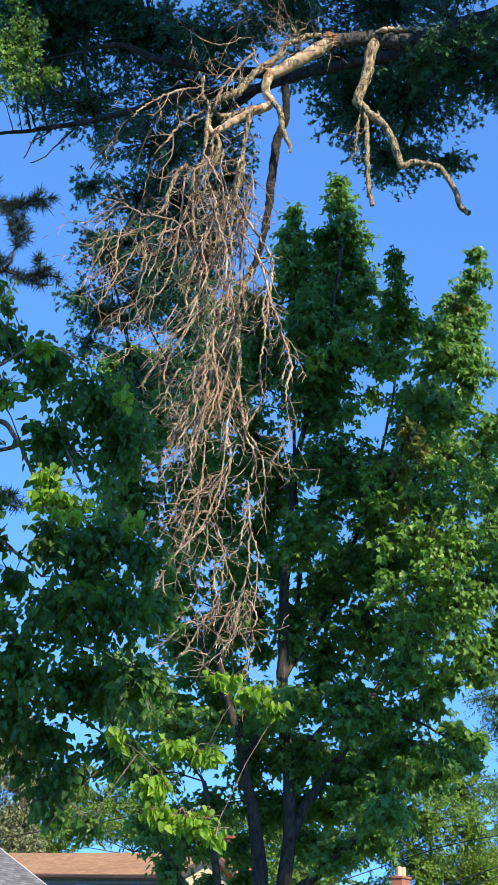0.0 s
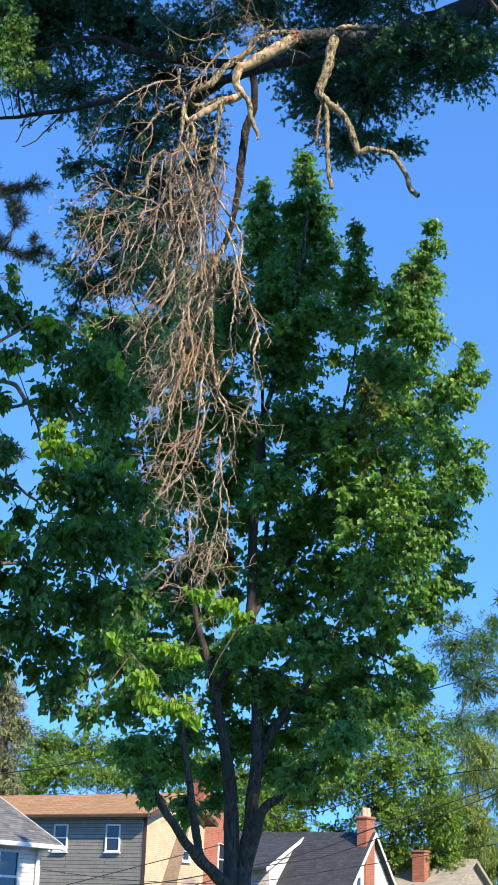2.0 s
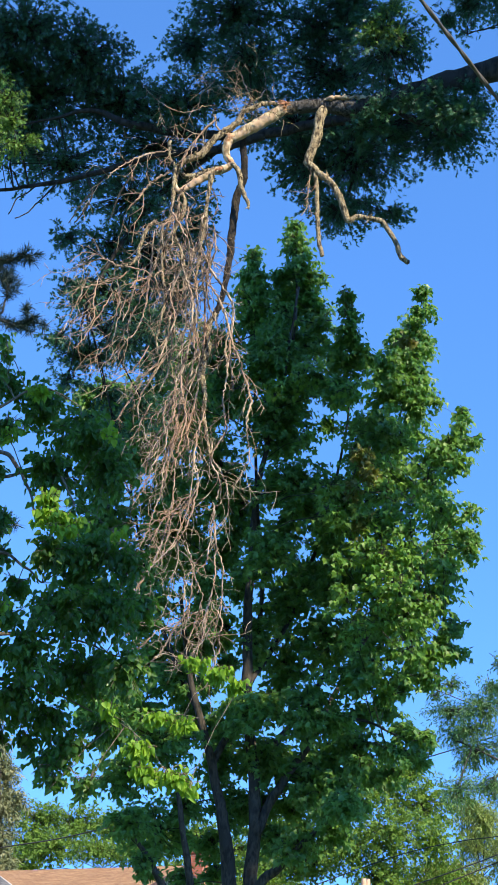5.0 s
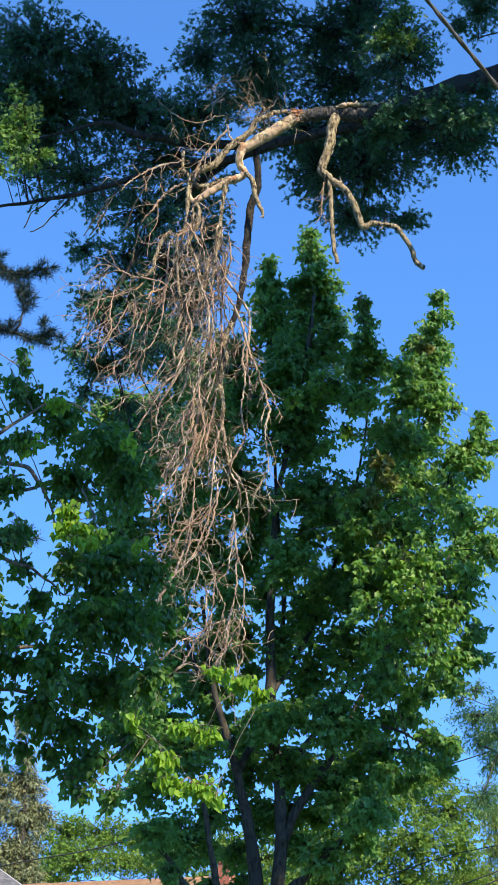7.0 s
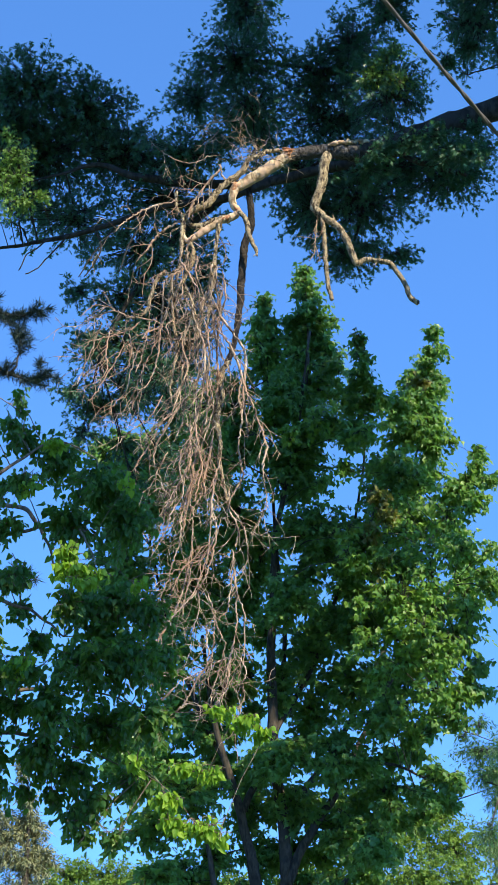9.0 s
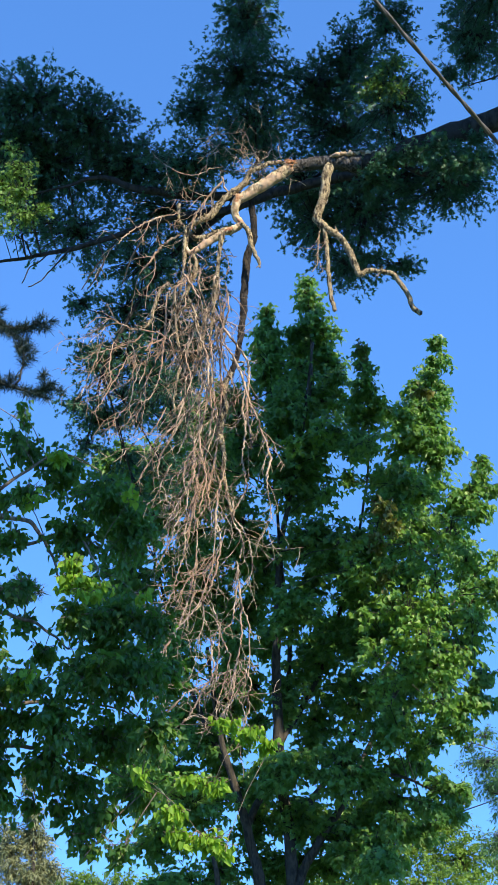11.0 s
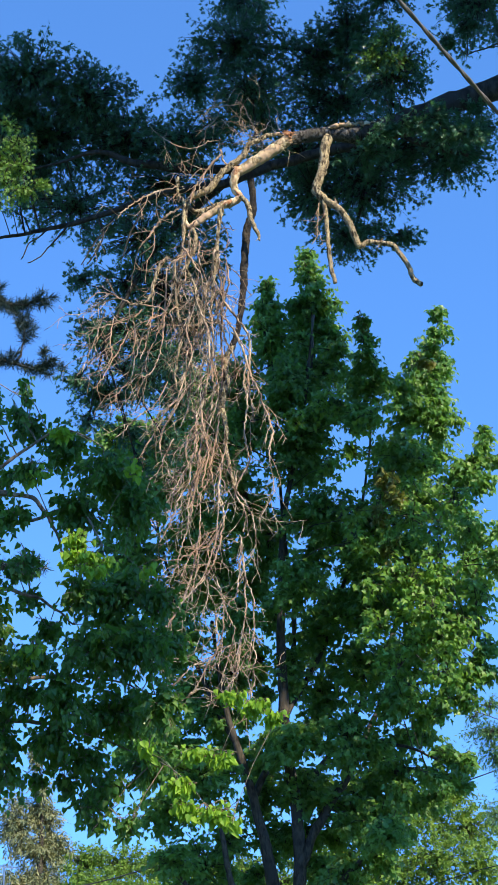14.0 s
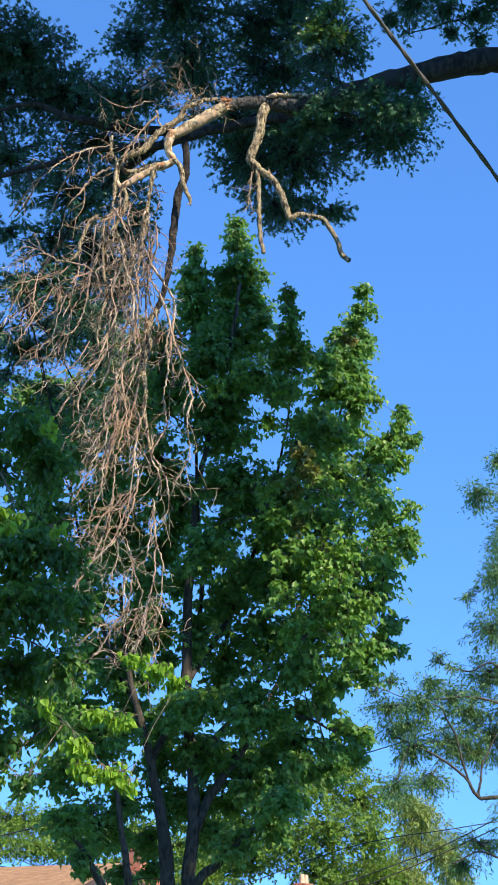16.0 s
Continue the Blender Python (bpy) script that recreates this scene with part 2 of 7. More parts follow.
def part(name, bm, mat, parent, label=""):
    """A bmesh as one mesh object under a thing or a part, with each face mapped in metres."""
    layer = bm.loops.layers.uv.new("metres")
    bmesh.ops.recalc_face_normals(bm, faces=bm.faces)
    for f in bm.faces:
        n = f.normal
        side = Vector((0, 0, 1)).cross(n)
        side = side.normalized() if side.length > 0.01 else Vector((1, 0, 0))
        up = n.cross(side)
        for lo in f.loops:
            lo[layer].uv = (lo.vert.co.dot(side), lo.vert.co.dot(up))
    me = bpy.data.meshes.new(name)
    bm.to_mesh(me)
    bm.free()
    me.materials.append(mat)
    ob = new(name, me)
    ob.parent = parent
    if label:
        tagged(ob, label)
    return ob


def box_bm(x0, y0, z0, x1, y1, z1, bevel=0.0):
    bm = bmesh.new()
    bmesh.ops.create_cube(bm, size=1)
    for v in bm.verts:
        v.co = Vector(((x0 + x1) / 2 + v.co.x * (x1 - x0), (y0 + y1) / 2 + v.co.y * (y1 - y0), (z0 + z1) / 2 + v.co.z * (z1 - z0)))
    if bevel:
        bmesh.ops.bevel(bm, geom=bm.edges[:], offset=bevel, segments=1, affect="EDGES")
    return bm


def slab_bm(corners, thick):
    """A plate: its upper outline, and a thickness straight down."""
    bm = bmesh.new()
    top = [bm.verts.new(c) for c in corners]
    low = [bm.verts.new(Vector(c) - Vector((0, 0, thick))) for c in corners]
    bm.faces.new(top)
    bm.faces.new(low[::-1])
    for i in range(len(top)):
        j = (i + 1) % len(top)
        bm.faces.new((top[i], low[i], low[j], top[j]))
    return bm


def prism_bm(outline, axis, a, b):
    """An outline in the plane across axis ('x': rows of (y, z); 'y': rows of (x, z)), drawn out from a to b."""
    bm = bmesh.new()
    put = (lambda p, s: (s, p[0], p[1])) if axis == "x" else (lambda p, s: (p[0], s, p[1]))
    one, two = [bm.verts.new(put(p, a)) for p in outline], [bm.verts.new(put(p, b)) for p in outline]
    bm.faces.new(one)
    bm.faces.new(two[::-1])
    for i in range(len(one)):
        j = (i + 1) % len(one)
        bm.faces.new((one[i], two[i], two[j], one[j]))
    return bm


def empty(name, m, label, category, group="", kind=""):
    ob = new(name)
    ob.matrix_world = m
    return tagged(ob, label, category, group, kind)


def glide(rows, per=6, slack=0.5):
    """A curve through rows of place and radius; less slack makes its bends sharper."""
    p = np.array(rows, dtype=float)
    q = np.vstack([2 * p[0] - p[1], p, 2 * p[-1] - p[-2]])
    out = []
    for i in range(1, len(q) - 2):
        a, b, c, d = q[i - 1], q[i], q[i + 1], q[i + 2]
        for u in np.linspace(0, 1, per, endpoint=False):
            u2, u3 = u * u, u ** 3
            out.append((2 * u3 - 3 * u2 + 1) * b + (u3 - 2 * u2 + u) * slack * (c - a) + (3 * u2 - 2 * u3) * c + (u3 - u2) * slack * (d - b))
    out.append(p[-1])
    out = np.array(out)
    out[:, 3] = np.maximum(out[:, 3], p[:, 3].min() * 0.9)
    return out


def tube(rows, sides, rng, knots=0.0, bend=0.0, ragged=False):
    """A limb along rows of place and radius, with knots and slight bends. Gives vertices and faces."""
    p, r = rows[:, :3].copy(), rows[:, 3].copy()
    n = len(p)
    if bend:
        w = rng.normal(0, 1, (n, 3))
        w = (w + np.roll(w, 1, 0) + np.roll(w, -1, 0)) / 3
        w[0] = w[-1] = 0
        p += w * bend
    d = np.gradient(p, axis=0)
    d /= np.linalg.norm(d, axis=1)[:, None] + 1e-9
    ref = np.where(np.abs(d[:, 1:2]) < 0.9, np.array([[0.0, 1.0, 0.0]]), np.array([[1.0, 0.0, 0.0]]))
    s = np.cross(d, ref)
    s /= np.linalg.norm(s, axis=1)[:, None] + 1e-9
    t = np.cross(d, s)
    a = np.linspace(0, 2 * np.pi, sides, endpoint=False)
    wob = 1 + knots * rng.normal(0, 1, (n, sides))
    ring = p[:, None] + (r[:, None] * wob)[..., None] * (np.cos(a)[None, :, None] * s[:, None] + np.sin(a)[None, :, None] * t[:, None])
    tip = p[-1] + d[-1] * r[-1] * 0.6
    foot = p[0] - d[0] * r[0] * 0.3
    v = np.vstack([ring.reshape(-1, 3), tip, foot])
    i, j = np.meshgrid(np.arange(n - 1), np.arange(sides), indexing="ij")
    k = (j + 1) % sides
    quads = np.stack([i * sides + j, i * sides + k, (i + 1) * sides + k, (i + 1) * sides + j], -1).reshape(-1, 4)
    e = np.arange(sides)
    tris = np.vstack([np.stack([(n - 1) * sides + e, (n - 1) * sides + (e + 1) % sides, np.full(sides, n * sides)], -1),
                      np.stack([(e + 1) % sides, e, np.full(sides, n * sides + 1)], -1)])
    return v, quads, tris


class Bundle:
    """Many tubes in one mesh."""

    def __init__(self):
        self.v, self.q, self.t, self.n = [], [], [], 0

    def add(self, v, q, t):
        self.v.append(v)
        self.q.append(q + self.n)
        self.t.append(t + self.n)
        self.n += len(v)

    def link(self, name, mat, parent, label=""):
        return link_mesh(name, np.vstack(self.v), [np.vstack(self.q), np.vstack(self.t)], mat, parent, label, True)


def limb(name, rows, mat, parent, rng, sides=9, knots=0.05, bend=0.0, per=6, label="", slack=0.5):
    v, q, t = tube(glide(rows, per, slack), sides, rng, knots, bend)
    return link_mesh(name, v, [q, t], mat, parent, label, True)


def many_twigs(a, b, c, ra, rc, sides=3):
    """Bent twigs from a over b to c, all at once."""
    n = len(a)
    u = np.array([0.0, 0.5, 1.0])
    p = ((1 - u) ** 2)[None, :, None] * a[:, None] + (2 * u * (1 - u))[None, :, None] * b[:, None] + (u * u)[None, :, None] * c[:, None]
    d = np.gradient(p, axis=1)
    d /= np.linalg.norm(d, axis=2)[..., None] + 1e-9
    s = np.cross(d, np.array([0.31, 0.9, 0.3]))
    s /= np.linalg.norm(s, axis=2)[..., None] + 1e-9
    t = np.cross(d, s)
    ang = np.linspace(0, 2 * np.pi, sides, endpoint=False)
    r = ra[:, None] + (rc - ra)[:, None] * u[None]
    ring = p[:, :, None] + r[..., None, None] * (np.cos(ang)[None, None, :, None] * s[:, :, None] + np.sin(ang)[None, None, :, None] * t[:, :, None])
    v = ring.reshape(-1, 3)
    i, j = np.meshgrid(np.arange(2), np.arange(sides), indexing="ij")
    k = (j + 1) % sides
    quad = np.stack([i * sides + j, i * sides + k, (i + 1) * sides + k, (i + 1) * sides + j], -1).reshape(-1, 4)
    q = (quad[None] + (np.arange(n) * 3 * sides)[:, None, None]).reshape(-1, 4)
    return v, q


def unit(a):
    return a / (np.linalg.norm(a, axis=-1, keepdims=True) + 1e-9)


# Blades, one unit long, stalk at the origin, tip along y; both halves, folded a little along the middle.
def blade(half, fold, curl):
    """A leaf's outline: two halves that meet along the midrib. Gives vertices and the two faces."""
    m = len(half)
    right = [(x, y, fold * x - curl * y * y) for x, y in half]
    left = [(-x, y, fold * x - curl * y * y) for x, y in half[1:-1]]
    one = list(range(m))[::-1]
    two = [0] + list(range(m, 2 * m - 2)) + [m - 1]
    return np.array(right + left), np.array([one, two])


OAK_BLADE = blade([(0, 0), (0.42, 0.32), (0.05, 0.4), (0.42, 0.78), (0.05, 0.72), (0, 1.0)], 0.3, 0.25)
MAPLE_BLADE = blade([(0, 0.0), (0.38, 0.0), (0.54, 0.46), (0.2, 0.56), (0, 1.0)], 0.3, 0.5)
HEART_BLADE = blade([(0, 0.03), (0.2, -0.04), (0.4, 0.12), (0.4, 0.38), (0.2, 0.74), (0, 1.0)], 0.5, 0.3)
LONG_BLADE = blade([(0, 0), (0.15, 0.4), (0, 1.0)], 0.1, 0.3)
TUFT_BLADE = blade([(0, 0), (0.34, 0.3), (0.2, 0.8), (0, 1.0)], 0.2, 0.1)


def leaf_frames(tip, normal):
    y = unit(tip)
    x = unit(np.cross(y, normal))
    return np.stack([x, y, np.cross(x, y)], -1)


def leaf_mesh(bl, place, turn, size):
    v0, f0 = bl
    v = place[:, None] + size[:, None, None] * np.einsum("nij,kj->nki", turn, v0)
    f = f0[None] + (np.arange(len(place)) * len(v0))[:, None, None]
    return v.reshape(-1, 3), f.reshape(-1, f0.shape[1])


def nearest(limbs, p):
    d = np.linalg.norm(limbs[None, :, :3] - p[:, None], axis=2)
    return limbs[d.argmin(1)]


def crown(tree, lobes, limbs, bl, leaf_mat, twig_mat, rng, sprays, leaves, size, twig, droop=0.4, up=0.9, loose=0.7,
          flat=0.75, singles=0, rise=0.0, name="crown", label="", spread=0.6, swell=1.15, hub_from=0.8, fine=1.0, bough=0.6,
          face=0.3, tier=1.0, sunward=0.0):
    """Leaves in sprays on twigs, twigs on boughs, boughs on the limbs. sprays: how many to a square metre of a lobe's face."""
    lo = np.array(lobes)
    mid, rad = lo[:, :3], np.stack([lo[:, 3], (lo[:, 3] + lo[:, 4]) * 0.5, lo[:, 4]], 1) * swell
    # boughs
    root = nearest(limbs, mid)
    bend = (root[:, :3] + mid) / 2 + np.array([0, 0, 0.12]) * np.linalg.norm(mid - root[:, :3], axis=1)[:, None]
    bough_r = np.clip(0.012 * np.linalg.norm(mid - root[:, :3], axis=1) + 0.008, 0.008, 0.05) * bough
    bough_r = np.minimum(bough_r, root[:, 3] * 0.8 + 0.004)
    bv, bq = many_twigs(root[:, :3], bend, mid, bough_r, bough_r * 0.5, 5)
    # sprays
    count = np.maximum(3, (sprays * np.pi * lo[:, 3] * lo[:, 4]).astype(int))
    which = np.repeat(np.arange(len(lo)), count)
    way = unit(rng.normal(0, 1, (len(which), 3)))
    far = rng.uniform(0.06, 1, len(which)) ** 0.42 * rng.uniform(0.8, 1.12, len(which))
    end = mid[which] + rad[which] * way * far[:, None]
    out = unit(rad[which] * way * np.array([1, 1, tier]) + np.array([0, 0, rise]))
    start = end - out * twig * rng.uniform(0.7, 1.2, (len(which), 1)) + np.array([0, 0, 0.25 * twig])
    u = rng.uniform(hub_from, 1.0, (len(which), 1))
    hub = root[which, :3] * (1 - u) ** 2 + bend[which] * 2 * u * (1 - u) + mid[which] * u * u
    knee = (hub + start) / 2 + rng.normal(0, 0.08, start.shape) * twig + np.array([0, 0, 0.15 * twig])
    one = np.full(len(which), 0.0065 * fine)
    tv, tq = many_twigs(hub, knee, start, one * 1.3, one)
    sv, sq = many_twigs(start, (start + end) / 2 + np.array([0, 0, 0.1 * twig]), end, one * 0.9, one * 0.4)
    wood = np.vstack([bv, tv, sv])
    tagged(link_mesh("twig_growth", wood, [np.vstack([bq, tq + len(bv), sq + len(bv) + len(tv)])], twig_mat, tree), kind="stuff")
    # leaves
    k = np.repeat(np.arange(len(which)), leaves)
    along = np.tile(np.linspace(0.15, 1.0, leaves), len(which)) + rng.normal(0, 0.05, len(k))
    aside = unit(rng.normal(0, 1, (len(k), 3)) * np.array([1, 1, flat]))
    place = start[k] + (end - start)[k] * along[:, None] + np.array([0, 0, 0.1 * twig]) * (along * (1 - along))[:, None] + aside * size * spread * rng.uniform(0.3, 1, (len(k), 1))
    tip = unit(0.5 * out[k] + 0.8 * aside + np.array([0, 0, -droop]) + rng.normal(0, 0.25, place.shape))
    normal = unit(np.array([0, 0, up]) + face * out[k] + sunward * np.array(to_sun) + rng.normal(0, loose, place.shape))
    turn = leaf_frames(tip, normal)
    big = size * rng.uniform(0.65, 1.2, len(k))
    keep = np.ones(len(k), dtype=bool)
    if singles:
        front = np.argsort(place[:, 1])[: singles * 6]
        pick = rng.choice(front, singles, replace=False)
        keep[pick] = False
        me = bpy.data.meshes.new("leaf")
        me.from_pydata([tuple(p) for p in bl[0]], [], [tuple(int(i) for i in f) for f in bl[1]])
        me.materials.append(leaf_mat)
        for i in pick:
            ob = new("leaf", me)
            ob.parent = tree
            m = Matrix([list(row) for row in turn[i]]).to_4x4()
            ob.matrix_local = Matrix.Translation(place[i]) @ m @ Matrix.Scale(big[i], 4)
    v, f = leaf_mesh(bl, place[keep], turn[keep], big[keep])
    return tagged(link_mesh(name, v, [f], leaf_mat, tree, label), kind="stuff")


# ------------------------------------------------------------------ ground
def strip_ground():
    n = 60
    xs = np.concatenate([-np.geomspace(2500, 4, 24), np.linspace(-3, 3, 5), np.geomspace(4, 2500, 24)])
    ys = xs
    gx, gy = np.meshgrid(xs, ys, indexing="ij")
    gz = 0.06 * np.sin(gx * 0.21) * np.cos(gy * 0.17) * np.exp(-(gx ** 2 + gy ** 2) / 9000) - 0.06
    v = np.stack([gx, gy, gz], -1).reshape(-1, 3)
    m = len(xs)
    i, j = np.meshgrid(np.arange(m - 1), np.arange(m - 1), indexing="ij")
    f = np.stack([i * m + j, (i + 1) * m + j, (i + 1) * m + j + 1, i * m + j + 1], -1).reshape(-1, 4)
    return tagged(link_mesh("ground", v, [f], GRASS, None, "", True), "mown green lawn running on to the horizon", "ground", kind="structure")


strip_ground()
STREET = pose(0, 44, 0, 0, 0, -30)
road = tagged(part("road", box_bm(-90, -3.6, -0.5, 90, 3.6, 0.03), ASPHALT, None), "grey asphalt street between the lawns", "road", kind="structure")
road.matrix_world = STREET
for y in (-3.75, 3.6):
    kerb = tagged(part("kerb", box_bm(-90, y, -0.5, 90, y + 0.15, 0.15, 0.02), CONCRETE, None), "pale concrete kerb along the street", "kerb", kind="structure")
    kerb.matrix_world = STREET


# ------------------------------------------------------------------ houses
def sash_window(house, side, along, sill, wide, high, x, y, dark=True, panes=2):
    """A sash window in a wall. side 'front': on the wall y, facing -y; 'end': on the wall x, facing +x."""
    def put(a0, a1, d0, d1, z0, z1, bevel=0.0):
        if side == "front":
            return box_bm(along + a0, y - d1, z0, along + a1, y - d0, z1, bevel)
        return box_bm(x + d0, along + a0, z0, x + d1, along + a1, z1, bevel)
    w, t = wide / 2, 0.07
    win = part("window", put(-w, w, 0.005, 0.02, sill, sill + high), GLASS, house)
    for a0, a1, z0, z1 in ((-w - t, -w, -t, high + t), (w, w + t, -t, high + t), (-w, w, high, high + t), (-w, w, -t, 0)):
        part("frame", put(a0, a1, 0.0, 0.07, sill + z0, sill + z1, 0.008), WHITE_TRIM, win)
    part("sash_rail", put(-w, w, 0.022, 0.05, sill + high * 0.48, sill + high * 0.53), WHITE_TRIM, win)
    part("sill", put(-w - 0.1, w + 0.1, 0.0, 0.12, sill - t - 0.05, sill - t - 0.003), WHITE_TRIM, win)
    return win


def chimney(house, x, y, wide, deep, z0, z1, pots=0):
    stack = part("chimney", box_bm(x - wide / 2, y - deep / 2, z0, x + wide / 2, y + deep / 2, z1), RED_BRICK, house, "red brick chimney stack")
    part("cap", box_bm(x - wide / 2 - 0.06, y - deep / 2 - 0.06, z1, x + wide / 2 + 0.06, y + deep / 2 + 0.06, z1 + 0.12, 0.02), RED_BRICK, stack)
    for i in range(pots):
        bm = bmesh.new()
        bmesh.ops.create_cone(bm, cap_ends=True, segments=10, radius1=0.13, radius2=0.10, depth=0.42,
                              matrix=Matrix.Translation((x + (i - (pots - 1) / 2) * 0.36, y, z1 + 0.33)))
        part("chimney_pot", bm, CLAY, stack, "pale clay chimney pot")
    return stack


def gable_walls(house, x0, x1, y0, y1, eave, ridge, front_mat, end_mat, t=0.2):
    """Four walls; the gables stand at x0 and x1, and the ridge runs along x."""
    mid = (y0 + y1) / 2
    part("wall", box_bm(x0 + t, y0, -0.2, x1 - t, y0 + t, eave), front_mat, house)
    part("wall", box_bm(x0 + t, y1 - t, -0.2, x1 - t, y1, eave), front_mat, house)
    gable = [(y0, -0.2), (y1, -0.2), (y1, eave), (mid, ridge), (y0, eave)]
    part("gable_wall", prism_bm(gable, "x", x0, x0 + t), end_mat, house)
    part("gable_wall", prism_bm(gable, "x", x1 - t, x1), end_mat, house)


def gable_roof(house, x0, x1, y0, y1, eave, ridge, mat, trim, over=0.35, gap=0.06):
    mid = (y0 + y1) / 2
    k = (ridge - eave) / (mid - y0)
    low, a, b = eave - over * k + gap, x0 - over, x1 + over
    top = ridge + gap
    part("roof", slab_bm([(a, y0 - over, low), (b, y0 - over, low), (b, mid, top), (a, mid, top)], 0.12), mat, house)
    part("roof", slab_bm([(a, mid, top + 0.004), (b, mid, top + 0.004), (b, y1 + over, low), (a, y1 + over, low)], 0.12), mat, house)
    for s in (a - 0.03, b):
        for ya, za, yb, zb in ((y0 - over, low, mid, top), (mid, top, y1 + over, low)):
            part("rake_board", prism_bm([(ya, za + 0.01), (yb, zb + 0.01), (yb, zb - 0.2), (ya, za - 0.2)], "x", s, s + 0.03), trim, house)
    for y in (y0 - over - 0.12, y1 + over):
        part("gutter", box_bm(a, y, low - 0.17, b, y + 0.12, low - 0.03, 0.02), trim, house)


def grey_house():
    h = empty("grey_house", pose(-3.68, 60.0, 0.08, 0, 0, -30), "two-storey house with grey siding, cream end wall and brown shingle roof", "house", "houses over the street")
    gable_walls(h, -11, 0, 0, 4.6, 5.42, 6.3, GREY_SIDING, CREAM_BRICK)
    gable_roof(h, -11, 0, 0, 4.6, 5.42, 6.3, BROWN_SHINGLE, BROWN_TRIM, 0.4)
    for x in (-1.62, -4.3, -8.0):
        sash_window(h, "front", x, 3.88, 0.6, 0.98, 0, 0)
    for x in (-3.45, -8.0):
        sash_window(h, "front", x, 0.95, 0.7, 1.3, 0, 0)
    sash_window(h, "end", 3.08, 3.66, 0.5, 0.7, 0, 0)
    sash_window(h, "end", 3.1, 0.9, 0.7, 1.1, 0, 0)
    # Thin brown slab with a coursed pattern, slanting across the end wall.
    part("slanted_brown_band", prism_bm([(2.68, 5.22), (3.3, 5.2), (2.24, 2.19), (1.54, 0.2), (0.04, 0.2), (1.07, 2.16)], "x", 0.002, 0.07), BROWN_BRICK, h, "brown band slanting down the cream wall")
    part("corner_board", box_bm(-0.14, -0.03, -0.1, 0.03, 0.0, 5.22), BROWN_TRIM, h)
    part("frieze_board", box_bm(-10.9, -0.04, 5.04, -0.16, 0.0, 5.26), GREY_SIDING, h)


def brick_house():
    h = empty("brick_house", pose(-1.86, 65.0, 0, 0, 0, -30), "red brick house with a steep gable and white windows", "house", "houses over the street")
    gable_walls(h, -3.4, 0, 0, 4.0, 4.78, 6.73, RED_BRICK, RED_BRICK)
    gable_roof(h, -3.4, 0, 0, 4.0, 4.78, 6.73, BROWN_SHINGLE, BROWN_TRIM, 0.15)
    chimney(h, -0.7, 1.75, 0.6, 0.7, 5.4, 7.38)
    sash_window(h, "end", 2.5, 3.3, 0.7, 1.3, 0, 0)
    sash_window(h, "end", 2.5, 0.9, 0.7, 1.3, 0, 0)


def white_house():
    h = empty("white_house", pose(-5.93, 45.0, 0, 0, 0, 60), "low house with white siding and weathered grey shingle roof", "house", "houses over the street")
    # here x runs along the eaves away from the street, and the ridge with it
    gable_walls(h, -9, 0, 0, 8.4, 3.66, 6.0, WHITE_SIDING, WHITE_SIDING)
    gable_roof(h, -9, 0, 0, 8.4, 3.66, 6.0, GREY_SHINGLE, WHITE_TRIM, 0.45)
    sash_window(h, "front", -1.6, 1.75, 0.85, 1.4, 0, 0)
    sash_window(h, "front", -5.2, 1.75, 0.85, 1.4, 0, 0)
    part("aerial_mast", box_bm(-0.9, 2.6, 4.9, -0.86, 2.64, 6.5), ALUMINIUM, h, "thin metal aerial mast")
    part("aerial_boom", box_bm(-1.2, 2.61, 6.38, -0.3, 2.63, 6.41), ALUMINIUM, h)
    for k in range(5):
        part("aerial_rod", box_bm(-1.15 + k * 0.2, 2.3 + 0.03 * k, 6.415, -1.135 + k * 0.2, 2.94 - 0.03 * k, 6.43), ALUMINIUM, h)
    part("downpipe", box_bm(-0.32, -0.14, 0.1, -0.22, -0.04, 3.3, 0.02), WHITE_TRIM, h)
    part("downpipe", box_bm(-0.32, -0.52, 3.22, -0.22, -0.04, 3.32, 0.02), WHITE_TRIM, h)


def black_roofed_house():
    h = empty("black_roofed_house", pose(5.0, 68.6, 0, 0, 0, -30), "white cottage with charcoal shingle roof and brick end chimney", "house", "houses over the street")
    gable_walls(h, -9, 0, 0, 6.2, 2.5, 5.55, WHITE_SIDING, WHITE_SIDING)
    gable_roof(h, -9, 0, 0, 6.2, 2.5, 5.55, BLACK_SHINGLE, WHITE_TRIM, 0.3)
    chimney(h, -0.12, 2.85, 0.5, 0.95, -0.1, 6.2, 0)
    for y in (2.63, 3.07):
        bm = bmesh.new()
        bmesh.ops.create_cone(bm, cap_ends=True, segments=10, radius1=0.14, radius2=0.11, depth=0.45, matrix=Matrix.Translation((-0.12, y, 6.52)))
        part("chimney_pot", bm, CLAY, h, "pale clay chimney pot")
    sash_window(h, "end", 1.7, 2.3, 0.5, 1.15, 0, 0)
    sash_window(h, "end", 4.5, 2.0, 0.5, 1.15, 0, 0)
    # shed dormer in the front slope
    part("dormer_wall", prism_bm([(-0.2, 2.15), (2.6, 4.75), (2.6, 5.05), (-0.2, 3.9)], "x", -7.4, -3.75), WHITE_SIDING, h)
    part("dormer_roof", prism_bm([(-0.9, 3.63), (3.0, 5.3), (3.0, 5.42), (-0.9, 3.75)], "x", -7.6, -3.55), BLACK_SHINGLE, h)
    part("dormer_rake", prism_bm([(-0.9, 3.58), (3.0, 5.25), (3.0, 5.425), (-0.9, 3.755)], "x", -3.547, -3.50), WHITE_TRIM, h)
    sash_window(h, "front", -5.5, 2.75, 0.9, 0.8, 0, -0.2)


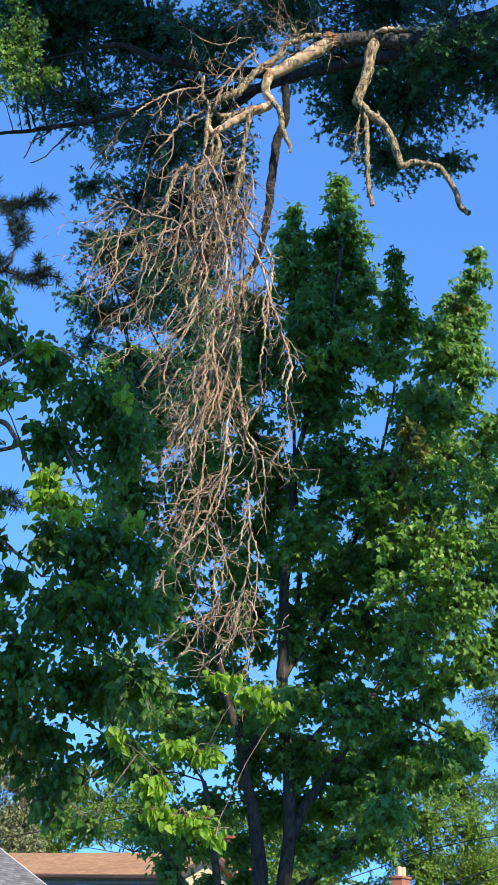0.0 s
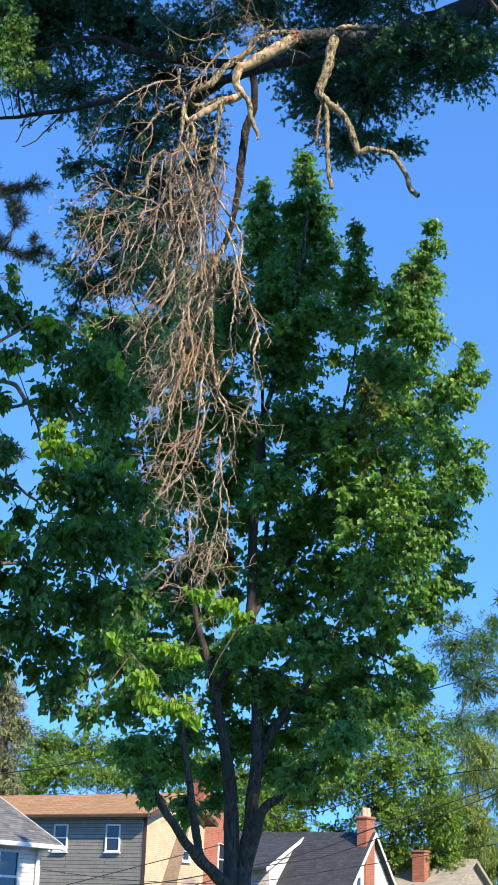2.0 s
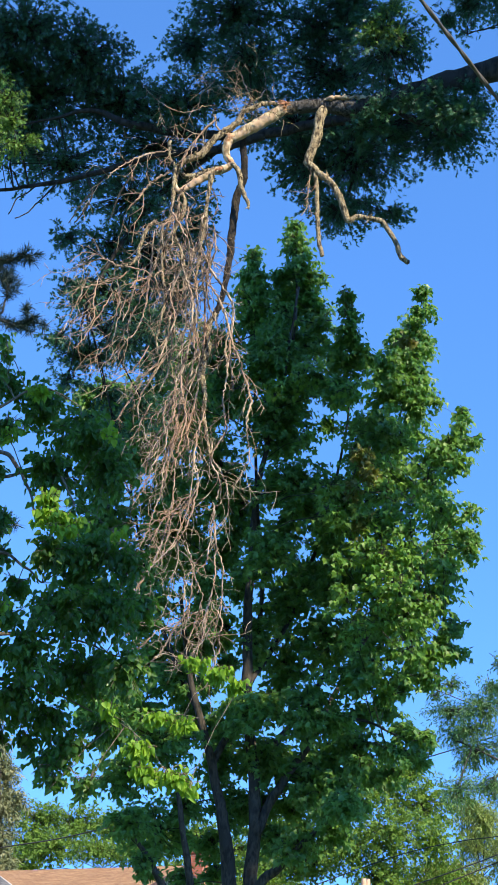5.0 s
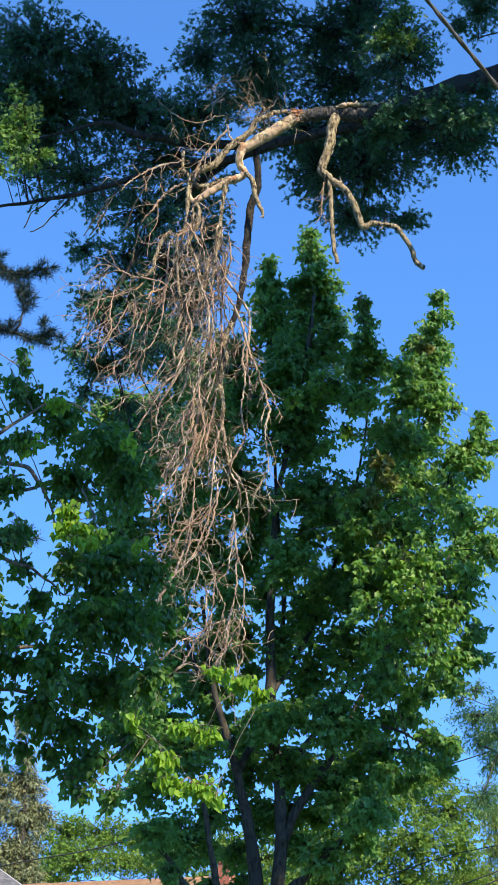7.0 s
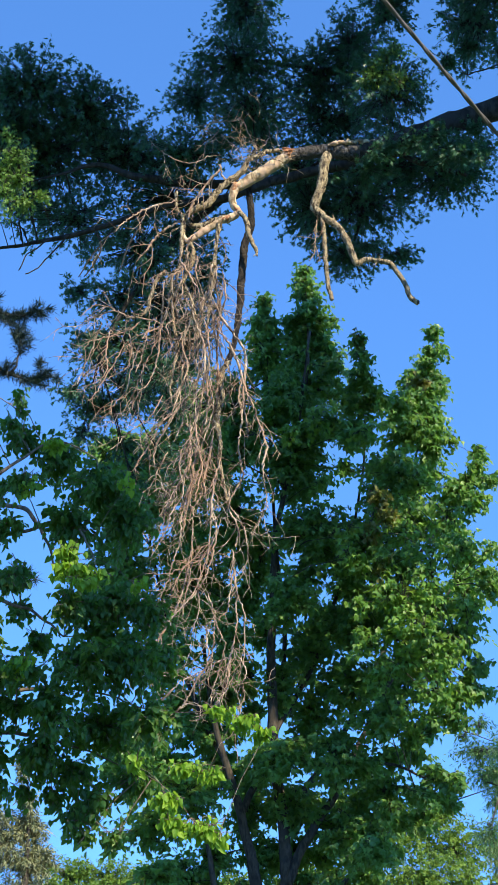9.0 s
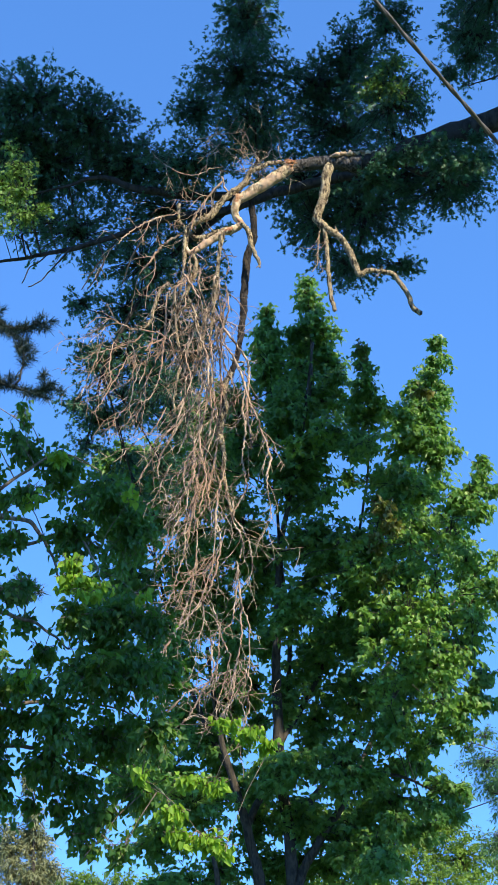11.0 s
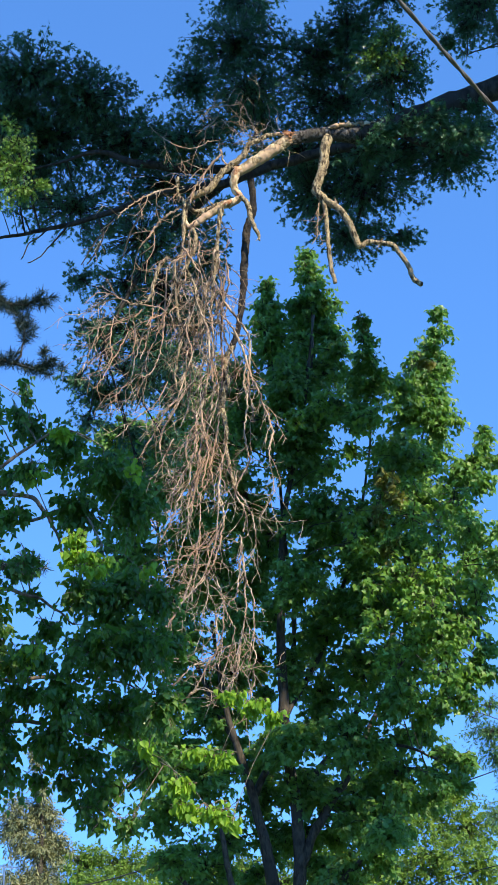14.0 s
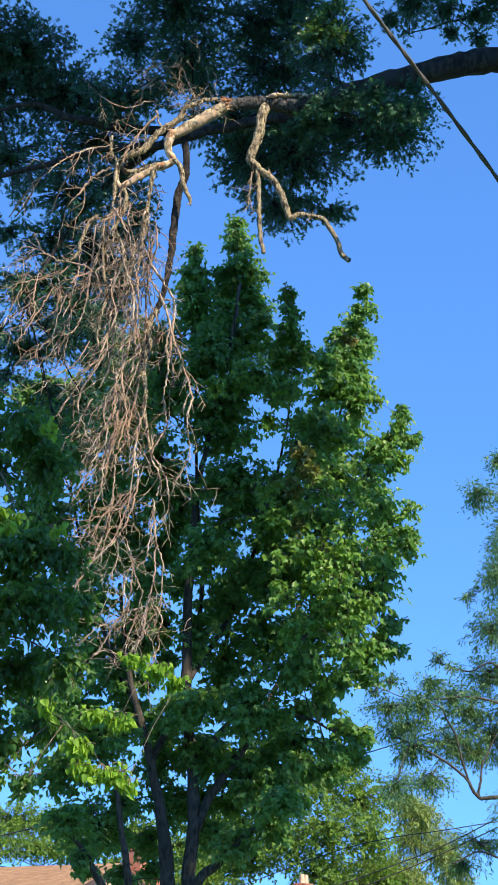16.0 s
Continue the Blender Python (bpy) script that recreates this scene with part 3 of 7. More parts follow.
def beige_roofed_house():
    h = empty("beige_roofed_house", pose(10.5, 78.0, 0.35, 0, 0, -30), "house with faded beige shingle roof and red brick chimney", "house", "houses over the street")
    gable_walls(h, -7.0, 0.8, 0, 7.0, 2.7, 4.5, WHITE_SIDING, BEIGE_SHINGLE)
    gable_roof(h, -7.0, 0.8, 0, 7.0, 2.7, 4.5, BEIGE_SHINGLE, BEIGE_SHINGLE, 0.3)
    chimney(h, -1.2, 1.2, 0.7, 0.7, -0.1, 4.75)


grey_house()
brick_house()
white_house()
black_roofed_house()
beige_roofed_house()


# ------------------------------------------------------------------ oak
def limb_points(rows_list):
    return np.vstack([glide(r, 6) for r in rows_list])


def oak():
    rng = np.random.default_rng(21)
    tree = empty("oak_tree", pose(0, 0, 0), "tall pin oak with dark pointed leaves and a snapped limb", "tree")
    boughs = [
        [(6.18, 19.10, 16.14, 0.214), (4.96, 19.10, 15.85, 0.208), (4.22, 19.10, 15.68, 0.198), (3.53, 19.10, 15.46, 0.184), (2.78, 19.10, 15.19, 0.164), (1.68, 19.30, 14.93, 0.147), (1.13, 19.30, 14.96, 0.115), (0.76, 19.30, 14.93, 0.106), (0.46, 19.25, 14.82, 0.101)],
        [(2.89, 20.00, 15.55, 0.143), (2.00, 20.80, 15.84, 0.139), (1.02, 21.20, 15.88, 0.131), (0.21, 21.20, 15.63, 0.125), (-1.09, 21.20, 15.63, 0.110), (-2.10, 21.20, 15.81, 0.101), (-2.81, 21.20, 16.07, 0.061), (-3.51, 21.20, 15.91, 0.035), (-4.01, 21.20, 15.74, 0.020)],
        [(0.21, 21.20, 15.63, 0.110), (-0.59, 21.20, 15.33, 0.110), (-1.59, 21.20, 15.17, 0.090), (-3.07, 21.20, 14.67, 0.064), (-3.95, 21.20, 14.46, 0.049), (-4.73, 21.20, 14.34, 0.034), (-5.71, 21.20, 14.22, 0.020)],
        [(3.01, 20.80, 16.19, 0.07), (2.40, 21.30, 16.95, 0.048), (1.70, 21.60, 17.62, 0.036), (0.90, 21.60, 18.25, 0.028), (0.18, 21.40, 19.06, 0.022), (-0.16, 21.20, 20.47, 0.012)],
        [(1.08, 20.90, 17.89, 0.041), (0.47, 20.90, 17.97, 0.031), (-0.15, 20.90, 18.18, 0.021), (-0.29, 20.90, 18.96, 0.013)],
        [(10.6, 17.20, 17.00, 0.08), (7.60, 19.60, 18.10, 0.05), (5.60, 20.50, 18.00, 0.03), (4.70, 20.70, 17.85, 0.02), (3.80, 20.70, 17.50, 0.01)],
        [(-1.08, 21.00, 15.50, 0.079), (-2.08, 21.00, 16.09, 0.060), (-3.11, 21.00, 16.85, 0.041), (-3.95, 21.00, 17.49, 0.021)],
        [(-0.59, 21.20, 15.33, 0.070), (-1.58, 21.20, 14.34, 0.054), (-2.25, 21.20, 13.25, 0.039), (-2.70, 21.20, 12.18, 0.019)],
        [(1.73, 19.90, 15.32, 0.057), (1.88, 20.90, 15.21, 0.044), (1.75, 20.90, 14.53, 0.029), (1.52, 20.90, 13.86, 0.014)],
        [(2.34, 20.20, 15.65, 0.077), (2.89, 20.20, 15.29, 0.053), (3.54, 20.20, 15.05, 0.029)]]
    for k in (1, 2):  # the two long limbs stand in front of most of their leaves
        near = 20.2 / 21.2
        boughs[k] = [(x * near, y * near, 1.6 + (z - 1.6) * near, r * 0.66) for x, y, z, r in boughs[k]]
    stem = [(11.5, 16.5, -0.3, 0.62), (11.4, 16.6, 1.0, 0.5), (11.3, 16.7, 6.0, 0.44), (11.0, 17.0, 12.0, 0.40), (10.6, 17.2, 17.0, 0.34), (10.0, 17.4, 22.0, 0.22), (9.6, 17.4, 27.0, 0.06)]
    limb("trunk", stem, OAK_BARK, tree, rng, 16, 0.05)
    boughs[0].insert(0, (11.0, 17.2, 17.6, 0.3))
    for i, b in enumerate(boughs):
        limb("limb", b[:-3] if i == 0 else b, OAK_BARK, tree, rng, 12 if i < 3 else 8, 0.05, 0.02)
    limb("limb_end", boughs[0][-4:], SUN_TINTED_OAK_BARK, tree, rng, 14, 0.06, 0.008, 10, label="grey bark up to the break, tinted paler to look sunlit")
    bare = [(1.16, 19.16, 14.98, 0.012), (1.28, 19.15, 15.0, 0.034), (1.4, 19.15, 15.01, 0.026), (1.5, 19.16, 15.03, 0.042), (1.62, 19.16, 15.04, 0.022), (1.76, 19.16, 15.04, 0.034), (1.88, 19.16, 15.06, 0.018), (2.02, 19.16, 15.07, 0.032), (2.16, 19.16, 15.10, 0.012)]
    limb("bare_wood", bare, DEAD_WOOD, tree, rng, 10, 0.3, 0.02, label="pale wood where the bark has come off")
    # Out-of-view limbs that carry the added shading leaves.
    hidden = [[(10.6, 17.2, 17.0, 0.3), (7.5, 14.5, 21.0, 0.2), (3.5, 13.0, 23.5, 0.14), (-0.5, 12.5, 24.4, 0.08), (-3.5, 13.0, 23.6, 0.04)],
              [(10.4, 17.3, 18.0, 0.26), (7.0, 17.3, 20.5, 0.18), (3.5, 17.0, 21.5, 0.1), (-2.5, 17.0, 21.0, 0.04)],
              [(10.2, 17.3, 20.0, 0.2), (9.5, 19.0, 22.5, 0.12), (8.5, 20.5, 24.0, 0.05)]]
    for b in hidden:
        limb("limb", b, OAK_BARK, tree, rng, 7, 0.05, 0.03)
    # small bare branches under the lower limb
    limb("limb", [(-2.33, 19.95, 14.01, 0.016), (-2.54, 19.95, 13.71, 0.014), (-2.75, 19.95, 13.38, 0.011), (-2.91, 19.95, 13.07, 0.009)], OAK_BARK, tree, rng, 6, 0.06, 0.012)
    limb("limb", [(-3.11, 19.95, 13.86, 0.016), (-3.33, 19.95, 13.55, 0.014), (-3.58, 19.95, 13.26, 0.011), (-3.78, 19.95, 13.14, 0.009)], OAK_BARK, tree, rng, 6, 0.06, 0.012)
    limb("limb", [(-2.65, 19.95, 13.93, 0.016), (-2.58, 19.95, 13.52, 0.014), (-2.82, 19.95, 13.07, 0.009)], OAK_BARK, tree, rng, 6, 0.06, 0.012)
    limb("limb", [(-3.39, 19.95, 13.79, 0.014), (-3.72, 19.95, 13.54, 0.011), (-3.89, 19.95, 13.21, 0.009)], OAK_BARK, tree, rng, 6, 0.06, 0.012)
    limb("limb", [(-1.91, 19.95, 14.07, 0.016), (-2.13, 19.95, 13.59, 0.014), (-2.25, 19.95, 13.17, 0.009)], OAK_BARK, tree, rng, 6, 0.06, 0.012)
    limb("limb", [(-3.76, 19.95, 13.70, 0.014), (-3.84, 19.95, 13.95, 0.012), (-4.06, 19.95, 14.14, 0.009)], OAK_BARK, tree, rng, 6, 0.06, 0.012)
    points = limb_points(boughs)
    OAK_A = [(-3.86, 19.95, 16.76, 0.98, 0.73), (-2.90, 20.23, 16.46, 0.78, 0.74), (-3.73, 21.24, 16.30, 1.22, 0.91), (-2.27, 20.85, 15.99, 1.00, 0.70),
        (-1.22, 19.97, 15.36, 0.76, 0.52), (-4.33, 20.58, 16.34, 0.60, 1.09), (-0.18, 20.66, 19.02, 0.64, 0.83), (-0.29, 20.09, 17.30, 0.84, 0.74),
        (-1.09, 21.12, 17.37, 0.56, 0.56), (-0.06, 20.00, 16.33, 0.78, 0.48), (-0.16, 20.50, 20.20, 0.63, 0.73), (1.06, 20.73, 17.45, 0.76, 0.76),
        (1.74, 20.58, 17.99, 0.61, 0.76), (2.48, 20.86, 19.10, 0.52, 0.63), (2.17, 19.00, 15.92, 0.69, 0.69), (1.46, 21.13, 16.81, 1.12, 0.56),
        (4.14, 21.52, 19.34, 0.70, 0.96), (4.40, 20.31, 19.36, 0.82, 0.82)]
    OAK_B = [(2.40, 21.00, 15.73, 1.29, 0.46), (3.12, 19.80, 15.12, 0.56, 0.28), (3.38, 20.97, 15.57, 0.89, 0.54), (1.77, 20.90, 14.98, 0.98, 0.69),
        (0.94, 21.10, 14.90, 0.59, 0.69), (1.53, 20.90, 13.97, 0.67, 0.48), (2.45, 21.00, 13.95, 0.43, 0.21), (3.83, 21.05, 16.09, 0.50, 0.40),
        (0.82, 21.30, 15.86, 1.01, 0.61), (2.90, 18.80, 14.79, 0.45, 0.23), (2.10, 18.95, 14.73, 0.33, 0.18), (2.50, 18.85, 14.72, 0.38, 0.22),
        (1.87, 18.95, 14.55, 0.27, 0.13), (3.28, 18.80, 14.47, 0.36, 0.21), (3.50, 18.80, 14.96, 0.27, 0.18), (1.76, 19.40, 14.56, 0.55, 0.24),
        (-3.93, 19.10, 14.35, 0.31, 0.42), (-3.84, 19.20, 14.90, 0.28, 0.28)]
    OAK_C = [(-3.04, 20.33, 14.30, 1.04, 0.57), (-1.94, 19.80, 13.41, 0.87, 0.69), (-2.39, 21.55, 13.50, 0.74, 0.49), (-2.60, 20.34, 11.95, 0.55, 0.46),
        (-2.22, 20.37, 11.30, 0.56, 0.41), (-1.69, 21.41, 13.23, 0.83, 0.87), (-1.17, 20.85, 14.35, 0.78, 0.68), (-3.88, 20.65, 14.97, 0.68, 0.49),
        (-1.75, 21.19, 11.94, 0.66, 0.57), (-1.49, 19.85, 14.40, 0.84, 0.56), (-4.39, 21.07, 15.85, 0.50, 0.60), (-2.16, 20.47, 12.01, 0.69, 0.50),
        (-1.47, 19.96, 11.14, 0.58, 0.49), (-2.75, 20.99, 11.20, 0.46, 0.32), (-1.25, 21.48, 12.71, 0.58, 0.72), (-2.97, 20.17, 12.86, 0.29, 0.33),
        (-0.89, 20.93, 13.50, 0.48, 0.57), (0.13, 21.20, 16.68, 0.53, 0.35)]
    OAK_D = [(-0.61, 21.2, 16.5, 0.34, 0.28), (-0.21, 21.1, 16.7, 0.36, 0.28), (-0.9, 21.1, 16.15, 0.34, 0.26), (0.1, 21.2, 16.5, 0.32, 0.26), (-0.35, 21.2, 17.0, 0.36, 0.3)]
    OAK_E = [(-3.04, 20.60, 11.28, 0.38, 0.33), (-2.52, 20.85, 11.07, 0.44, 0.37), (-1.99, 21.10, 11.37, 0.45, 0.38), (-1.49, 20.60, 10.83, 0.38, 0.32),
        (-2.88, 20.85, 10.64, 0.33, 0.28), (-2.26, 21.10, 10.52, 0.42, 0.36), (-1.58, 20.60, 10.15, 0.41, 0.35), (-1.23, 20.85, 11.74, 0.37, 0.32),
        (-1.91, 21.10, 12.20, 0.42, 0.35), (-1.17, 20.60, 12.55, 0.37, 0.32), (-2.73, 20.85, 12.21, 0.41, 0.35), (-2.07, 21.10, 9.88, 0.36, 0.31)]
    OAK_F = [(3.74, 20.00, 17.54, 0.29, 0.25), (4.40, 20.30, 17.72, 0.33, 0.28), (5.07, 20.60, 17.86, 0.37, 0.32), (4.90, 20.00, 16.85, 0.24, 0.20),
        (4.48, 20.30, 17.21, 0.21, 0.18), (5.32, 20.60, 18.24, 0.34, 0.29), (3.34, 20.00, 17.19, 0.20, 0.18)]
    behind = [(x * 1.06, y * 1.06, 1.6 + (z - 1.6) * 1.06, a * 1.06, b * 1.06) for x, y, z, a, b in OAK_C + OAK_E]
    crown(tree, behind, points, OAK_BLADE, OAK_LEAF, OAK_BARK, rng, 64, 11, 0.096, 0.34, 0.5, 0.6, 0.9, swell=1.2, spread=0.8, label="dark oak leaves behind the broken branch")
    crown(tree, OAK_A + OAK_B + OAK_D + OAK_F, points, OAK_BLADE, OAK_LEAF, OAK_BARK, rng, 108, 11, 0.096, 0.34, 0.5, 0.6, 0.9, singles=280, swell=1.22, spread=0.8, label="dark glossy pointed oak leaves")
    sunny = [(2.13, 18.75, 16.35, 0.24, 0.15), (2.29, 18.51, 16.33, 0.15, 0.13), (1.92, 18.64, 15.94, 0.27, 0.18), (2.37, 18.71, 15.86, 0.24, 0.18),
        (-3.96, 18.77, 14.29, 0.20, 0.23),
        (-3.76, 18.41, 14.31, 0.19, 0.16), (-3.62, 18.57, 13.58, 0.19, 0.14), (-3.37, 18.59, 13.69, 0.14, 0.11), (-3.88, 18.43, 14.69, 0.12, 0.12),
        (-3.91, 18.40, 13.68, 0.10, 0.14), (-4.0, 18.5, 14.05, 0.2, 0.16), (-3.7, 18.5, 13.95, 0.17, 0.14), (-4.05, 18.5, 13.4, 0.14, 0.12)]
    crown(tree, sunny, points, OAK_BLADE, SUN_TINTED_OAK_LEAF, OAK_BARK, rng, 240, 12, 0.07, 0.3, 0.5, 0.6, 0.8, bough=0.3, spread=0.9, swell=1.7, name="sunny_growth", label="oak leaves tinted yellow-green to look sunlit")
    # unseen leaf masses over and behind the walker, towards the sun, added for shade
    shade = [(-2.6, 14.5, 22.2, 2.4, 1.7), (3.5, 14.0, 22.6, 2.3, 1.7), (6.2, 14.5, 23.6, 1.5, 1.1), (1.0, 11.0, 25.6, 2.4, 1.8),
             (4.2, 11.5, 25.2, 2.6, 2.0), (7.2, 12.0, 25.6, 2.0, 1.5), (0.0, 17.2, 20.4, 2.2, 1.0), (3.2, 17.0, 21.0, 2.0, 1.0),
             (6.0, 17.2, 20.6, 1.6, 1.0), (-2.8, 17.6, 20.2, 1.8, 0.9), (5.6, 16.3, 18.0, 0.7, 0.5), (6.4, 16.3, 18.2, 0.7, 0.5),
             (7.2, 16.2, 18.5, 0.8, 0.6), (8.1, 16.2, 19.0, 0.9, 0.6)]
    # Unseen clumps set along the sun's rays to darken parts of the maple.
    side = [(7.1, 18.0, 25.3, 0.70, 0.56), (8.3, 17.6, 26.6, 0.70, 0.56), (8.7, 17.2, 25.6, 0.70, 0.56), (8.4, 16.8, 24.9, 0.70, 0.56),
            (8.5, 18.0, 23.6, 0.70, 0.56), (7.9, 17.6, 22.8, 0.70, 0.56), (8.6, 17.2, 21.9, 0.70, 0.56), (8.5, 16.8, 21.2, 0.70, 0.56),
            (8.3, 18.0, 19.6, 0.70, 0.56), (7.6, 17.6, 19.3, 0.70, 0.56), (6.4, 17.0, 14.8, 0.75, 0.60), (6.9, 17.6, 13.8, 0.75, 0.60),
            (6.8, 16.8, 13.4, 0.75, 0.60), (6.2, 16.0, 14.4, 0.75, 0.60), (6.3, 14.6, 16.1, 0.75, 0.60),
            (7.9, 17.2, 14.7, 0.75, 0.60), (6.1, 15.8, 13.5, 0.75, 0.60), (6.4, 18.0, 11.4, 0.75, 0.60), 
            (6.6, 16.2, 14.9, 0.75, 0.60), (7.4, 16.8, 13.5, 0.75, 0.60), (6.3, 17.0, 12.5, 0.75, 0.60), (6.2, 14.1, 15.5, 0.75, 0.60),
            (6.3, 14.0, 16.2, 0.70, 0.56), (6.1, 15.6, 14.8, 0.70, 0.56), (6.3, 16.7, 13.9, 0.70, 0.56), (6.2, 14.8, 15.2, 0.70, 0.56),
            (6.1, 16.5, 13.5, 0.70, 0.56), (6.4, 16.6, 13.1, 0.70, 0.56), (5.8, 14.2, 15.8, 0.70, 0.56)]
    high = [(7.0, 18.0, 26.7, 0.62, 0.50), (8.0, 17.6, 27.1, 0.62, 0.50), (9.1, 17.2, 27.5, 0.62, 0.50), (8.2, 16.8, 26.7, 0.62, 0.50),
            (8.1, 18.0, 25.7, 0.62, 0.50), (9.1, 17.6, 26.1, 0.62, 0.50), (7.8, 17.2, 25.3, 0.62, 0.50), (8.8, 16.8, 25.7, 0.62, 0.50),
            (8.7, 18.0, 24.7, 0.62, 0.50), (7.4, 17.6, 23.9, 0.62, 0.50), (8.4, 17.2, 24.3, 0.62, 0.50), (9.4, 16.8, 24.7, 0.62, 0.50),
            (7.4, 18.0, 22.6, 0.62, 0.50), (8.4, 17.6, 23.0, 0.62, 0.50), (9.4, 17.2, 23.3, 0.62, 0.50), (8.1, 16.8, 22.7, 0.62, 0.50),
            (8.0, 18.0, 21.6, 0.62, 0.50), (9.0, 17.6, 22.0, 0.62, 0.50), (7.7, 17.2, 21.3, 0.62, 0.50), (8.7, 16.8, 21.7, 0.62, 0.50),
            (8.6, 18.0, 20.7, 0.62, 0.50), (7.7, 17.6, 20.1, 0.62, 0.50), (8.7, 17.2, 20.4, 0.62, 0.50), (9.7, 16.8, 20.8, 0.62, 0.50),
            (4.7, 18.0, 22.9, 0.70, 0.56), (5.7, 17.6, 23.3, 0.70, 0.56), (5.5, 17.2, 22.6, 0.70, 0.56), (6.7, 16.8, 25.1, 0.70, 0.56),
            (6.2, 18.0, 22.9, 0.70, 0.56), (7.0, 17.6, 24.4, 0.70, 0.56), (7.4, 17.2, 23.0, 0.70, 0.56), (6.7, 16.8, 21.9, 0.70, 0.56),
            (6.8, 18.0, 21.1, 0.70, 0.56), (7.6, 17.6, 21.0, 0.70, 0.56), (6.5, 17.2, 20.4, 0.70, 0.56), (6.2, 16.8, 19.9, 0.70, 0.56),
            (6.7, 17.5, 19.0, 0.70, 0.56), (7.3, 17.6, 19.5, 0.70, 0.56), (6.1, 17.2, 18.4, 0.70, 0.56)]
    # Unseen limbs under those clumps.
    side_limbs = [[(11.0, 17.0, 13.0, 0.22), (10.6, 14.5, 16.0, 0.14), (7.4, 17.6, 14.8, 0.05)], [(10.8, 17.1, 15.0, 0.2), (9.6, 17.0, 18.0, 0.12), (8.6, 17.0, 20.5, 0.09), (8.6, 17.0, 26.0, 0.03)],
                  [(11.0, 17.0, 12.0, 0.2), (11.0, 14.0, 13.6, 0.12), (6.7, 15.4, 13.3, 0.04)]]
    for b in side_limbs:
        limb("limb", b, OAK_BARK, tree, rng, 7, 0.05, 0.03)
    crown(tree, side + high, limb_points(side_limbs), TUFT_BLADE, OAK_LEAF, OAK_BARK, rng, 22, 8, 0.24, 0.5, 0.4, 0.8, 0.7)
    # Further unseen clumps, keeping sun off oak leaves, limbs and low maple.
    close = [(2.9, 16.4, 18.4, 0.6, 0.5), (2.2, 16.4, 18.2, 0.6, 0.5), (3.6, 16.4, 18.6, 0.6, 0.5),
             (8.2, 15.0, 13.6, 0.8, 0.7), (7.4, 15.0, 13.4, 0.8, 0.7), (9.0, 15.0, 13.8, 0.8, 0.7), 
             (4.2, 16.4, 17.4, 0.6, 0.5), (5.0, 16.4, 17.2, 0.6, 0.5), (5.7, 16.4, 17.1, 0.6, 0.5),
             (5.9, 14.0, 15.0, 0.9, 0.8), (6.6, 13.8, 14.6, 0.9, 0.8), (5.5, 14.2, 14.3, 0.8, 0.7), (6.2, 13.6, 15.9, 0.8, 0.7), (7.2, 14.3, 15.2, 0.8, 0.7),
             (-0.6, 16.4, 17.6, 0.7, 0.6), (0.2, 16.4, 17.8, 0.6, 0.5), (-1.5, 16.4, 17.4, 0.8, 0.6), (-2.4, 16.4, 17.4, 0.8, 0.6), (-3.2, 16.6, 17.6, 0.7, 0.6),
             (-0.9, 16.4, 17.7, 0.9, 0.7), (0.3, 16.4, 17.9, 0.9, 0.7), (1.2, 16.3, 18.4, 0.8, 0.7), (-0.6, 16.2, 19.0, 0.9, 0.8),
             (0.7, 16.2, 19.3, 0.9, 0.8), (-2.0, 16.4, 17.9, 0.8, 0.7), (-1.8, 16.3, 19.0, 0.8, 0.7), (4.7, 16.4, 18.9, 0.8, 0.7),
             (5.7, 16.4, 18.7, 0.8, 0.7), (6.7, 16.4, 18.7, 0.8, 0.7), (5.2, 16.3, 19.8, 0.9, 0.7), (6.3, 16.3, 19.8, 0.9, 0.7), (7.3, 16.3, 19.6, 0.8, 0.7),
             (8.2, 14.8, 15.2, 0.9, 0.8), (8.6, 14.4, 16.4, 0.9, 0.8), (7.6, 14.6, 16.0, 0.8, 0.7), (9.2, 14.6, 15.6, 0.8, 0.7)]
    crown(tree, close, limb_points(hidden + [stem]), TUFT_BLADE, OAK_LEAF, OAK_BARK, rng, 34, 8, 0.26, 0.5, 0.4, 0.8, 0.7)
    crown(tree, shade, limb_points(hidden + [stem]), TUFT_BLADE, OAK_LEAF, OAK_BARK, rng, 15, 8, 0.34, 0.7, 0.4, 0.8, 0.7)


oak()


